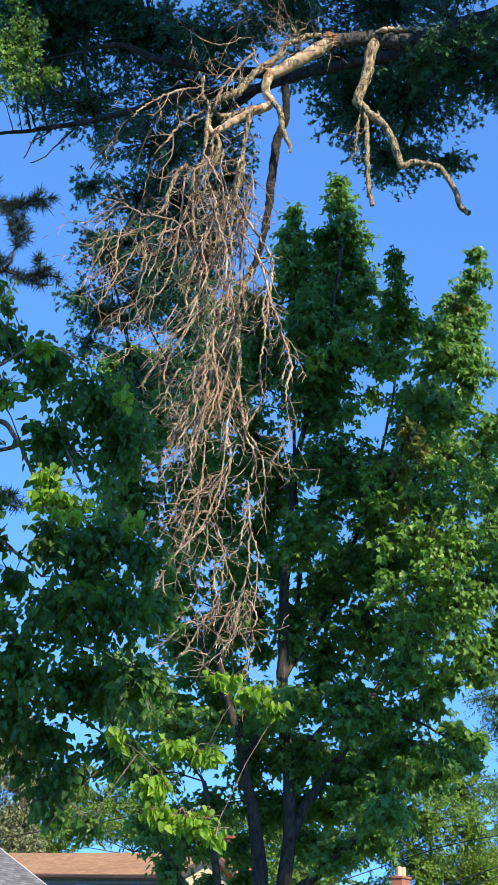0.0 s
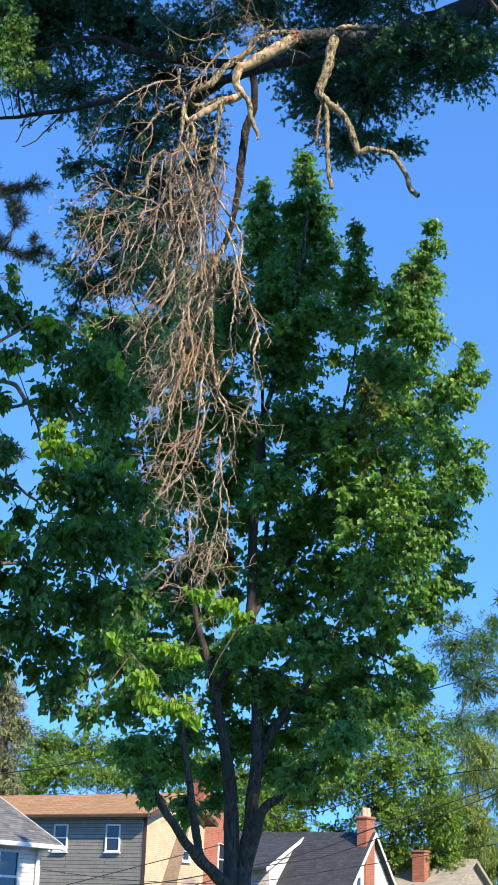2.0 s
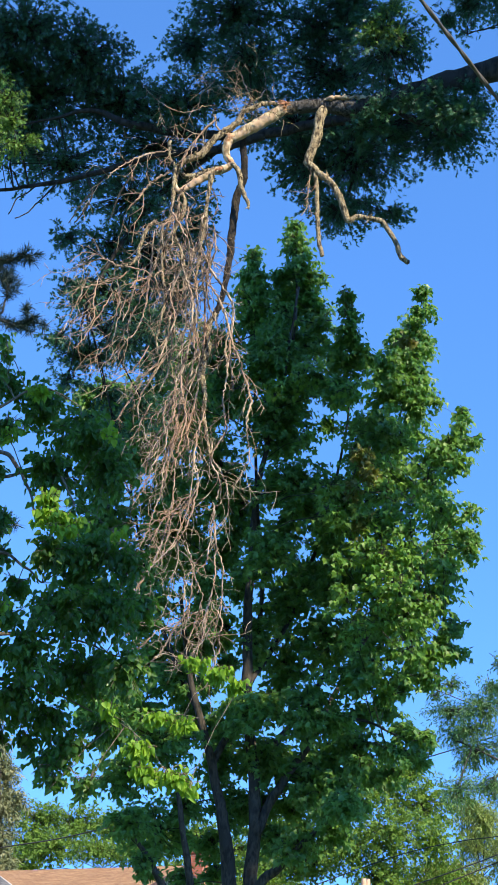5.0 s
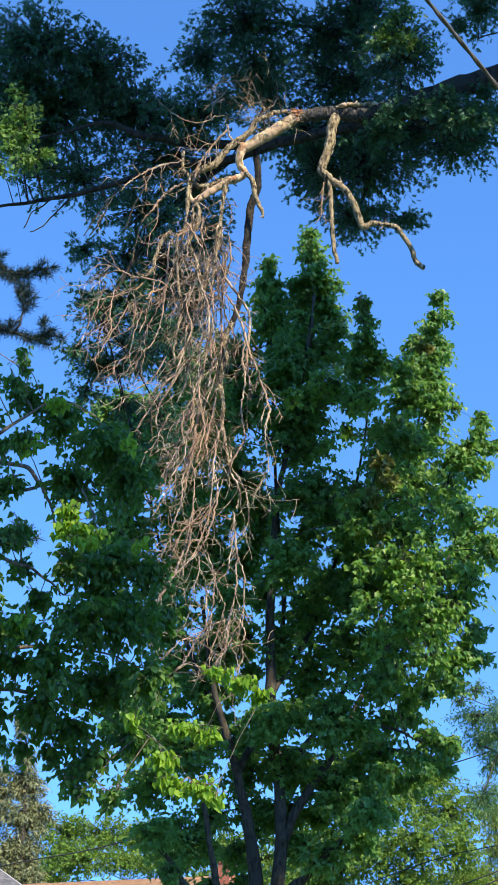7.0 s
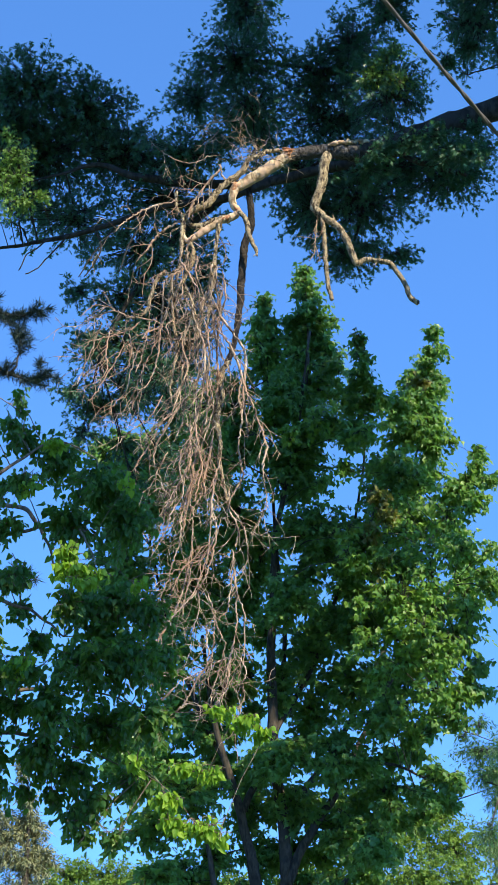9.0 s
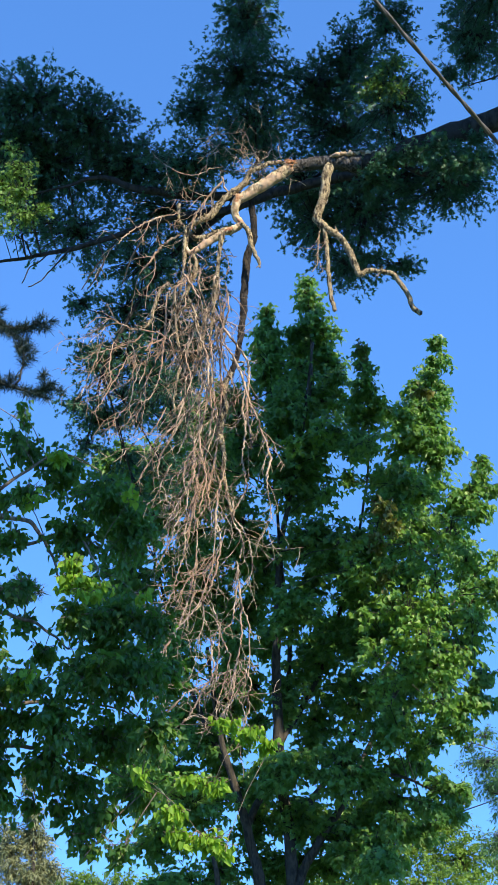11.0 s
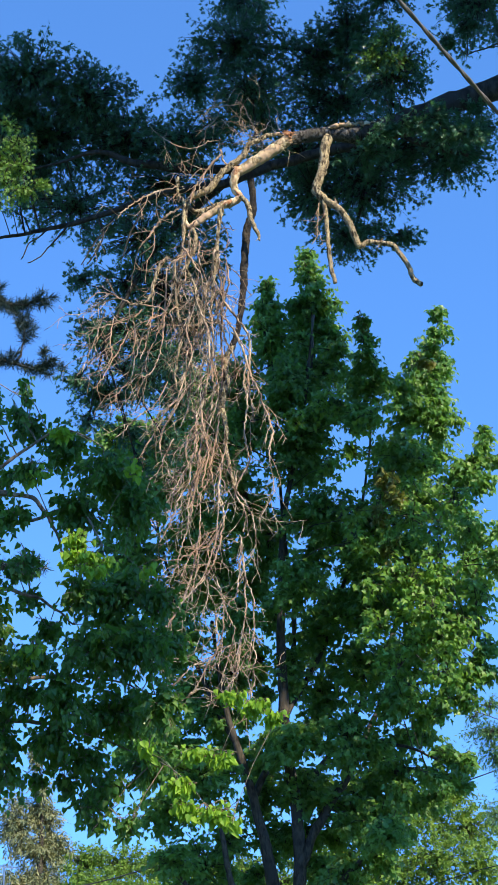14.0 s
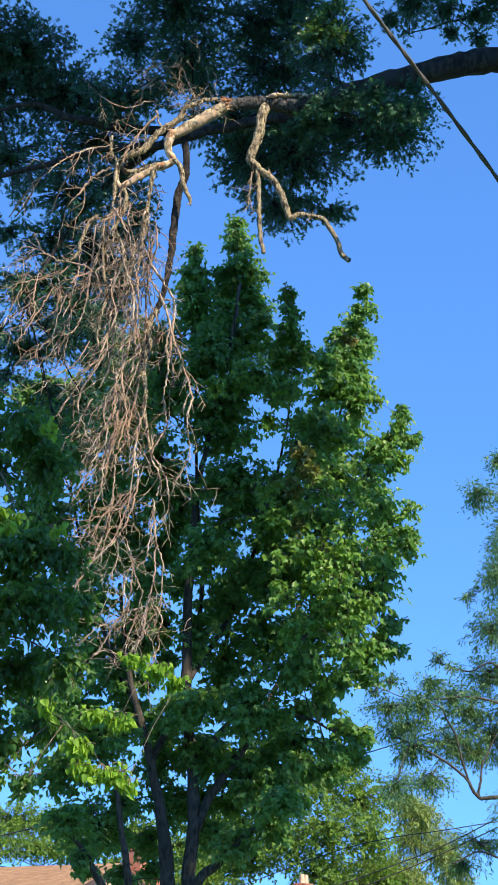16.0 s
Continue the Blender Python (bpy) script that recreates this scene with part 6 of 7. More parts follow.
    MAPLE_H = [(-0.03, 29.60, 9.75, 0.34, 0.44), (-3.61, 29.60, 13.88, 0.46, 0.46), (-3.41, 29.60, 12.79, 0.56, 0.51), (0.56, 29.00, 5.00, 0.46, 0.34),
        (1.13, 29.20, 5.04, 0.46, 0.34), (1.70, 29.00, 5.04, 0.46, 0.34), (1.92, 29.00, 5.50, 0.41, 0.27)]
    MAPLE_I = [(1.02, 28.00, 13.65, 0.42, 0.35), (1.54, 28.50, 14.05, 0.37, 0.31), (2.07, 29.00, 14.05, 0.41, 0.34), (0.98, 28.00, 12.47, 0.41, 0.34),
        (0.77, 28.50, 11.64, 0.46, 0.38), (1.44, 29.00, 11.34, 0.42, 0.35), (2.00, 28.00, 11.42, 0.41, 0.34), (0.91, 28.50, 10.62, 0.45, 0.37),
        (1.89, 29.00, 10.76, 0.42, 0.34), (0.52, 28.00, 13.14, 0.37, 0.31), (2.60, 28.50, 13.01, 0.42, 0.35), (1.25, 29.00, 9.84, 0.46, 0.38)]
    MAPLE_J = [(2.00, 28.00, 9.23, 0.40, 0.33), (2.78, 28.50, 10.08, 0.41, 0.34), (0.78, 29.00, 16.93, 0.26, 0.22), (0.78, 28.00, 15.56, 0.28, 0.23),
        (0.58, 28.50, 14.97, 0.34, 0.28), (1.56, 29.00, 16.91, 0.24, 0.20), (1.58, 28.00, 15.26, 0.28, 0.23), (-0.00, 28.50, 16.70, 0.26, 0.21),
        (0.03, 29.00, 15.80, 0.30, 0.25), (0.30, 28.00, 13.94, 0.33, 0.28)]
    MAPLE_K = [(3.12, 26.60, 6.15, 0.27, 0.22), (2.84, 27.00, 5.83, 0.29, 0.23), (3.48, 27.40, 5.73, 0.28, 0.22), (2.27, 26.60, 5.49, 0.32, 0.25),
        (1.87, 27.00, 5.16, 0.32, 0.25), (2.99, 27.40, 5.44, 0.30, 0.24), (1.64, 26.60, 4.63, 0.31, 0.25), (2.30, 27.00, 4.78, 0.27, 0.21),
        (1.25, 27.40, 5.03, 0.32, 0.26), (1.83, 26.60, 6.32, 0.35, 0.28), (1.42, 27.00, 6.82, 0.33, 0.26), (2.44, 27.40, 6.59, 0.33, 0.26),
        (2.79, 26.60, 6.84, 0.27, 0.22), (3.34, 27.00, 8.11, 0.26, 0.21), (3.78, 27.40, 8.80, 0.27, 0.21), (4.01, 26.60, 9.23, 0.26, 0.21)]
    MAPLE_L = [(-0.72, 29.20, 7.47, 0.34, 0.27), (0.14, 29.20, 6.99, 0.36, 0.29), (-1.02, 29.20, 6.85, 0.34, 0.27), (0.85, 29.20, 7.32, 0.34, 0.27),
        (-0.28, 29.20, 6.20, 0.36, 0.29), (0.58, 29.20, 6.18, 0.34, 0.27), (-1.30, 29.20, 7.61, 0.30, 0.24), (-0.24, 29.20, 7.93, 0.30, 0.24)]
    MAPLE = [MAPLE_L, MAPLE_K, MAPLE_I, MAPLE_J, MAPLE_A, MAPLE_B, MAPLE_C, MAPLE_D, MAPLE_E, MAPLE_F, MAPLE_G, MAPLE_H]
    # low down the leaves hang behind the dark stems
    leafy = [(x, y + 2.0, z, a * 0.84, b * 0.84) if -1.3 < x < 1.0 and z < 6.2 and y < 27.7 else (x, y, z, a, b) for x, y, z, a, b in sum(MAPLE, [])]
    under = [p for p in leafy if p[0] < 1.0 and p[2] < 5.2]
    leafy = [p for p in leafy if p not in under]
    crown(tree, under, points, MAPLE_BLADE, MAPLE_LEAF, MAPLE_BARK, rng, 66, 12, 0.114, 0.42, 0.5, 1.3, 0.3, swell=1.3, face=0.0, tier=0.3, flat=0.3, spread=0.95,
          label="shaded maple leaves seen from below")
    crown(tree, leafy, points, MAPLE_BLADE, MAPLE_LEAF, MAPLE_BARK, rng, 76, 12, 0.114, 0.42, 0.6, 0.6, 0.55, swell=1.26, face=0.4, tier=0.3, flat=0.3, spread=0.95, sunward=0.6,
          singles=280, label="dense green lobed maple leaves")
    flecks = [(-0.07, 27.40, 15.51, 0.16, 0.29), (-1.86, 26.80, 13.88, 0.13, 0.33), (1.17, 27.20, 13.67, 0.31, 0.19), (2.16, 26.60, 13.03, 0.28, 0.18),
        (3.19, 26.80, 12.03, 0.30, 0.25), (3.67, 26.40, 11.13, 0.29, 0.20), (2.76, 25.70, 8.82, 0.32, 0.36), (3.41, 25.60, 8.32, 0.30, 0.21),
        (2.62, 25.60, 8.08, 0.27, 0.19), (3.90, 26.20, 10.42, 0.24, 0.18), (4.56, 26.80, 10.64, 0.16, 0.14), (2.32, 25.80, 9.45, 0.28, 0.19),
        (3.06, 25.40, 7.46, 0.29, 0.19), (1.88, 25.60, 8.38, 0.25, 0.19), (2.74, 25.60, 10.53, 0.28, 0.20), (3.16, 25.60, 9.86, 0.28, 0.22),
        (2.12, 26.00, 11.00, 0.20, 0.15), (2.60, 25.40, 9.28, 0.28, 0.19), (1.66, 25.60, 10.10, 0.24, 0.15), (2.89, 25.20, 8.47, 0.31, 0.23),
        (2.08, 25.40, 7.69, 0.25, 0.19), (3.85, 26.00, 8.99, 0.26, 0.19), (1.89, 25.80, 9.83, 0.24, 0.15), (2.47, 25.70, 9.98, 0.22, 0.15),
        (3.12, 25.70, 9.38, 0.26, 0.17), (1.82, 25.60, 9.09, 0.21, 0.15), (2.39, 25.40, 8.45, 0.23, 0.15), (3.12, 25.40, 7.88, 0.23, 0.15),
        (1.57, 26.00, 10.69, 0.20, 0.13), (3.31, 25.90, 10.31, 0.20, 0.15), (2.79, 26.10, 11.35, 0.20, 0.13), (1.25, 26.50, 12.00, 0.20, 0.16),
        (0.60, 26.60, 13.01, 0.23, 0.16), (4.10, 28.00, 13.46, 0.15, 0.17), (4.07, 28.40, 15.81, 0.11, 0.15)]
    crown(tree, flecks, points, MAPLE_BLADE, SUN_TINTED_MAPLE_LEAF, MAPLE_BARK, rng, 95, 9, 0.11, 0.4, 0.6, 0.6, 0.6, sunward=0.6, face=0.4, tier=0.3, flat=0.3, spread=1.0, name="fresh_growth", label="maple leaves tinted brighter yellow-green to look sunlit", swell=2.3, bough=0.3)
    worn = [(2.27, 25.82, 11.35, 0.24, 0.20), (2.40, 25.71, 10.96, 0.22, 0.24), (2.10, 25.72, 10.61, 0.17, 0.26), (2.16, 27.10, 15.43, 0.10, 0.22),
        (2.23, 25.72, 9.93, 0.09, 0.26), (3.48, 27.80, 14.81, 0.20, 0.12)]
    crown(tree, worn, points, MAPLE_BLADE, WORN_LEAF, MAPLE_BARK, rng, 90, 10, 0.12, 0.4, 1.1, 0.5, 0.7, bough=0.3, name="worn_growth", label="yellowing brown-green leaves")


maple()


# ------------------------------------------------------------------ tree with heart-shaped leaves
def heart_leaved_tree():
    rng = np.random.default_rng(44)
    tree = empty("heart_leaved_tree", pose(0, 0, 0), "tree with broad heart-shaped leaves, some tinted bright yellow-green to look sunlit", "tree")
    boughs = [
        [(-3.26, 13.20, 6.44, 0.073), (-2.82, 13.20, 6.60, 0.056), (-2.54, 13.20, 6.59, 0.034), (-2.35, 13.20, 6.53, 0.031), (-2.21, 13.20, 6.35, 0.025), (-2.11, 13.20, 6.15, 0.020), (-2.00, 13.20, 5.80, 0.011)],
        [(-3.18, 13.00, 6.05, 0.055), (-2.69, 13.00, 6.19, 0.033), (-2.31, 13.00, 6.23, 0.025), (-2.10, 13.00, 6.31, 0.022), (-1.90, 13.00, 6.35, 0.019), (-1.71, 12.70, 6.09, 0.016), (-1.57, 12.50, 5.79, 0.011)],
        [(-3.19, 13.10, 5.45, 0.055), (-2.76, 13.10, 5.57, 0.036), (-2.43, 13.10, 5.54, 0.025), (-2.18, 13.10, 5.43, 0.019), (-1.91, 13.10, 5.20, 0.011)],
        [(-3.10, 13.00, 4.32, 0.058), (-2.62, 13.00, 4.28, 0.037), (-2.14, 13.00, 4.24, 0.026), (-1.72, 13.50, 4.19, 0.014), (-1.25, 13.20, 3.94, 0.008), (-0.92, 12.50, 3.70, 0.004)],
        [(-3.14, 13.00, 4.70, 0.048), (-2.55, 13.00, 4.66, 0.032), (-1.94, 13.20, 4.73, 0.022), (-1.45, 13.20, 4.63, 0.013), (-1.04, 12.80, 4.42, 0.008), (-0.54, 12.30, 4.29, 0.004), (-0.29, 12.00, 4.20, 0.004), (0.01, 11.90, 4.01, 0.002)],
        [(-3.30, 13.00, 6.22, 0.050), (-2.85, 13.00, 6.65, 0.031), (-2.43, 13.00, 6.97, 0.022), (-2.05, 13.00, 7.16, 0.014), (-1.64, 13.00, 6.99, 0.008)]]
    stem = [(-4.3, 13.3, -0.3, 0.2), (-4.25, 13.3, 0.6, 0.15), (-4.1, 13.2, 3.0, 0.13), (-3.9, 13.2, 5.0, 0.10), (-3.6, 13.1, 7.0, 0.07), (-3.2, 13.0, 8.2, 0.03)]
    limb("trunk", stem, HEART_BARK, tree, rng, 12, 0.05, 0.02)
    spine = glide(stem, 6)
    for b in boughs:
        x, y, z, r = b[0]
        k = spine[np.abs(spine[:, 2] - (z - 0.25)).argmin()]
        b.insert(0, (k[0], k[1], k[2], max(r, k[3] * 0.6)))
        limb("limb", [(x, y, z, r * 0.72) for x, y, z, r in b], HEART_BARK, tree, rng, 8, 0.07, 0.012)
    points = limb_points(boughs + [stem])
    HEART_A = [(-2.42, 12.76, 7.59, 0.04, 0.08), (-2.55, 13.68, 7.83, 0.06, 0.10), (-2.46, 12.75, 7.25, 0.08, 0.10), (-2.47, 13.40, 7.39, 0.22, 0.23),
        (-2.09, 13.52, 7.19, 0.32, 0.29), (-1.58, 12.85, 6.63, 0.36, 0.28), (-1.33, 12.91, 6.19, 0.30, 0.38), (-1.85, 12.82, 6.20, 0.33, 0.25),
        (-2.28, 12.45, 6.51, 0.15, 0.16), (-1.40, 12.97, 5.46, 0.38, 0.27), (-1.79, 12.64, 5.35, 0.21, 0.24), (-1.20, 12.66, 4.83, 0.29, 0.31),
        (-1.63, 12.56, 4.74, 0.39, 0.31), (-1.94, 12.57, 4.34, 0.26, 0.31), (-1.56, 13.44, 4.35, 0.46, 0.33), (-2.06, 12.89, 4.06, 0.23, 0.26),
        (-1.04, 12.66, 4.26, 0.26, 0.26), (-1.21, 13.13, 3.79, 0.31, 0.20)]
    HEART_B = [(-1.74, 13.15, 3.49, 0.19, 0.16), (-2.22, 13.21, 3.72, 0.09, 0.13), (-2.18, 12.20, 4.63, 0.09, 0.20), (-2.97, 13.58, 6.81, 0.29, 0.70),
        (-2.65, 12.51, 5.02, 0.28, 0.62), (-2.55, 12.82, 3.88, 0.26, 0.51), (-2.24, 12.70, 4.39, 0.10, 0.21), (-2.66, 12.32, 7.14, 0.16, 0.32),
        (-2.12, 13.30, 4.06, 0.21, 0.21), (-1.80, 13.20, 3.89, 0.24, 0.21), (-1.52, 13.00, 3.58, 0.23, 0.18), (-1.65, 13.00, 3.30, 0.14, 0.09),
        (-1.35, 12.80, 3.23, 0.17, 0.10), (-1.97, 13.20, 3.68, 0.13, 0.11), (-2.40, 13.50, 5.56, 0.15, 0.15), (-2.22, 13.50, 5.22, 0.18, 0.16),
        (-2.48, 13.50, 5.89, 0.09, 0.11), (-2.26, 13.40, 4.88, 0.16, 0.15),
        (-1.54, 13.1, 5.16, 0.24, 0.2), (-1.33, 13.0, 4.94, 0.2, 0.18), (-1.66, 13.1, 5.43, 0.22, 0.16), (-1.06, 13.0, 5.34, 0.22, 0.2), (-0.98, 13.1, 4.95, 0.2, 0.2),
        (-2.47, 12.60, 6.08, 0.13, 0.12), (-2.34, 12.60, 6.15, 0.10, 0.09), (-2.39, 12.60, 5.56, 0.14, 0.13), (-2.26, 12.60, 5.67, 0.10, 0.09), (-2.35, 12.60, 4.65, 0.16, 0.14), (-2.18, 12.60, 4.75, 0.13, 0.12), (-2.37, 12.60, 4.42, 0.14, 0.13), (-2.49, 12.60, 6.52, 0.10, 0.09)]
    # Unseen bough and leaves, added to block sun from the leaves below.
    over = [[(-4.1, 13.2, 4.4, 0.10), (-3.9, 10.0, 8.5, 0.08), (-1.4, 7.0, 11.4, 0.06), (1.8, 6.0, 12.8, 0.03)]]
    limb("limb", over[0], HEART_BARK, tree, rng, 8, 0.07, 0.02)
    spread = [(0.6, 6.2, 11.4, 0.9, 0.8), (1.9, 6.0, 12.0, 0.9, 0.8), (3.1, 5.8, 12.4, 0.8, 0.7), (1.4, 5.8, 13.4, 0.9, 0.8), (0.2, 6.5, 12.8, 1.0, 0.9),
              (2.8, 6.0, 13.8, 0.9, 0.8), (0.6, 6.0, 14.4, 0.9, 0.8), (0.7, 6.6, 9.9, 0.7, 0.6), (2.0, 6.2, 9.8, 0.7, 0.55), (2.7, 6.2, 9.95, 0.5, 0.4), (3.05, 6.2, 9.75, 0.4, 0.32), (2.2, 6.3, 9.2, 0.6, 0.5),
              (1.0, 6.4, 9.0, 0.6, 0.5), (0.0, 6.6, 10.8, 0.8, 0.7),
              (3.2, 6.2, 12.7, 0.42, 0.36), (3.2, 6.5, 12.0, 0.42, 0.36), (3.0, 6.8, 11.0, 0.42, 0.36), (3.6, 6.2, 11.0, 0.42, 0.36),
              (3.5, 6.5, 10.1, 0.42, 0.36), (2.6, 6.8, 10.8, 0.42, 0.36), (3.2, 6.2, 10.5, 0.42, 0.36)]
    crown(tree, spread, limb_points(over), HEART_BLADE, HEART_LEAF, HEART_BARK, rng, 40, 7, 0.2, 0.4, 0.9, 0.55, 0.6)
    crown(tree, HEART_A + HEART_B, points, HEART_BLADE, HEART_LEAF, HEART_BARK, rng, 290, 9, 0.066, 0.26, 0.9, 0.6, 0.85, singles=300, face=0.35, sunward=0.25, fine=0.5, swell=1.2, bough=0.4, label="broad heart-shaped green leaves")
    # Clumps whose sunlight comes from their leaf colour.
    tinted = [(-0.36, 12.00, 4.19, 0.11, 0.04), (-0.18, 11.95, 4.10, 0.12, 0.05), (-0.04, 11.90, 3.99, 0.07, 0.06), (-0.70, 12.00, 3.72, 0.13, 0.04),
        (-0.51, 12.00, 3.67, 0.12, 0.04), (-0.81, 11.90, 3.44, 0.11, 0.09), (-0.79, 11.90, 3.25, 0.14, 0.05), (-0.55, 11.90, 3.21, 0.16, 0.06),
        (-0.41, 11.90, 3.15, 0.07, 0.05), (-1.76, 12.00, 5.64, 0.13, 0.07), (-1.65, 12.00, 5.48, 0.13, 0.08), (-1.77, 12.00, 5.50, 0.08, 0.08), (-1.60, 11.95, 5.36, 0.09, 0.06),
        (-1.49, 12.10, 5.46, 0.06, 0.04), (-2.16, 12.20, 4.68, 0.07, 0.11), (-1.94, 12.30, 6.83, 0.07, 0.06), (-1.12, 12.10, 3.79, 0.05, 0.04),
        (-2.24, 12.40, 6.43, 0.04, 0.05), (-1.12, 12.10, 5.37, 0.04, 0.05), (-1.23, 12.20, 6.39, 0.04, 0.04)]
    crown(tree, tinted, points, HEART_BLADE, SUN_TINTED_HEART_LEAF, HEART_BARK, rng, 640, 9, 0.066, 0.2, 1.2, 0.5, 0.7, face=0.35, tier=0.4, fine=0.45, bough=0.2, name="young_growth", label="heart-shaped leaves tinted bright yellow-green to look sunlit", swell=1.15)


heart_leaved_tree()


# ------------------------------------------------------------------ pine
def pine():
    rng = np.random.default_rng(55)
    tree = empty("pine_tree", pose(0, 0, 0), "dark pine with tufts of long needles on drooping boughs", "tree")
    stem = [(-7.6, 17.4, -0.3, 0.3), (-7.6, 17.4, 1.0, 0.24), (-7.5, 17.3, 6.0, 0.2), (-7.5, 17.2, 12.0, 0.12), (-7.5, 17.2, 16.0, 0.04)]
    limb("trunk", stem, OAK_BARK, tree, rng, 12, 0.06)
    boughs = [
        [(-5.54, 17.00, 11.12, 0.077), (-4.46, 17.00, 11.11, 0.054), (-3.69, 17.00, 11.08, 0.035), (-3.37, 17.00, 10.86, 0.027), (-3.13, 17.00, 10.82, 0.019), (-2.95, 17.00, 10.90, 0.011)],
        [(-5.39, 17.00, 9.85, 0.068), (-4.35, 17.00, 10.03, 0.045), (-3.60, 17.00, 10.02, 0.030), (-3.21, 17.00, 9.92, 0.023), (-2.90, 17.00, 9.85, 0.015), (-2.80, 17.00, 9.93, 0.009)],
        [(-3.21, 17.00, 9.92, 0.019), (-3.14, 17.00, 10.13, 0.015), (-3.11, 17.00, 10.39, 0.011), (-3.15, 17.00, 10.61, 0.010)],
        [(-4.59, 17.00, 6.80, 0.050), (-3.61, 17.00, 7.02, 0.032), (-3.15, 17.00, 7.09, 0.021), (-2.91, 17.00, 7.15, 0.011)]]
    spine = glide(stem, 6)
    needles, frames, sizes = [], [], []
    for i, b in enumerate(boughs):
        if i != 2:
            x, y, z, r = b[0]
            k = spine[np.abs(spine[:, 2] - z).argmin()]
            b.insert(0, (k[0], k[1], k[2], r * 1.3))
        b = [(x - 0.12, y, z - 0.04, r) for x, y, z, r in b]
        limb("limb", b, OAK_BARK, tree, rng, 7, 0.08, 0.01)
        g = glide(b, 5)
        tufts = [(p[:3], unit(g[min(j + 1, len(g) - 1), :3] - g[max(j - 1, 0), :3])) for j, p in enumerate(g) if j > len(g) * 0.45 and j % 2 == 0]
        for p, d in list(tufts):
            for _ in range(2):
                o = unit(d + rng.normal(0, 0.7, 3)) * rng.uniform(0.06, 0.22)
                tufts.append((p + o, unit(o)))
        for p, d in tufts:
            n = 74
            w = unit(d * 0.5 + rng.normal(0, 0.7, (n, 3)))
            needles.append(p + d * rng.uniform(-0.08, 0.05, (n, 1)))
            frames.append(leaf_frames(w, rng.normal(0, 1, (n, 3))))
            sizes.append(rng.uniform(0.09, 0.165, n))
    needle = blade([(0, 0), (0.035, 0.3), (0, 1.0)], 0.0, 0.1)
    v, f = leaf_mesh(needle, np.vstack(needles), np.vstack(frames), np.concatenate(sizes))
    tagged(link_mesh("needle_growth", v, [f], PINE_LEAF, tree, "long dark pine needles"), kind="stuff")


pine()


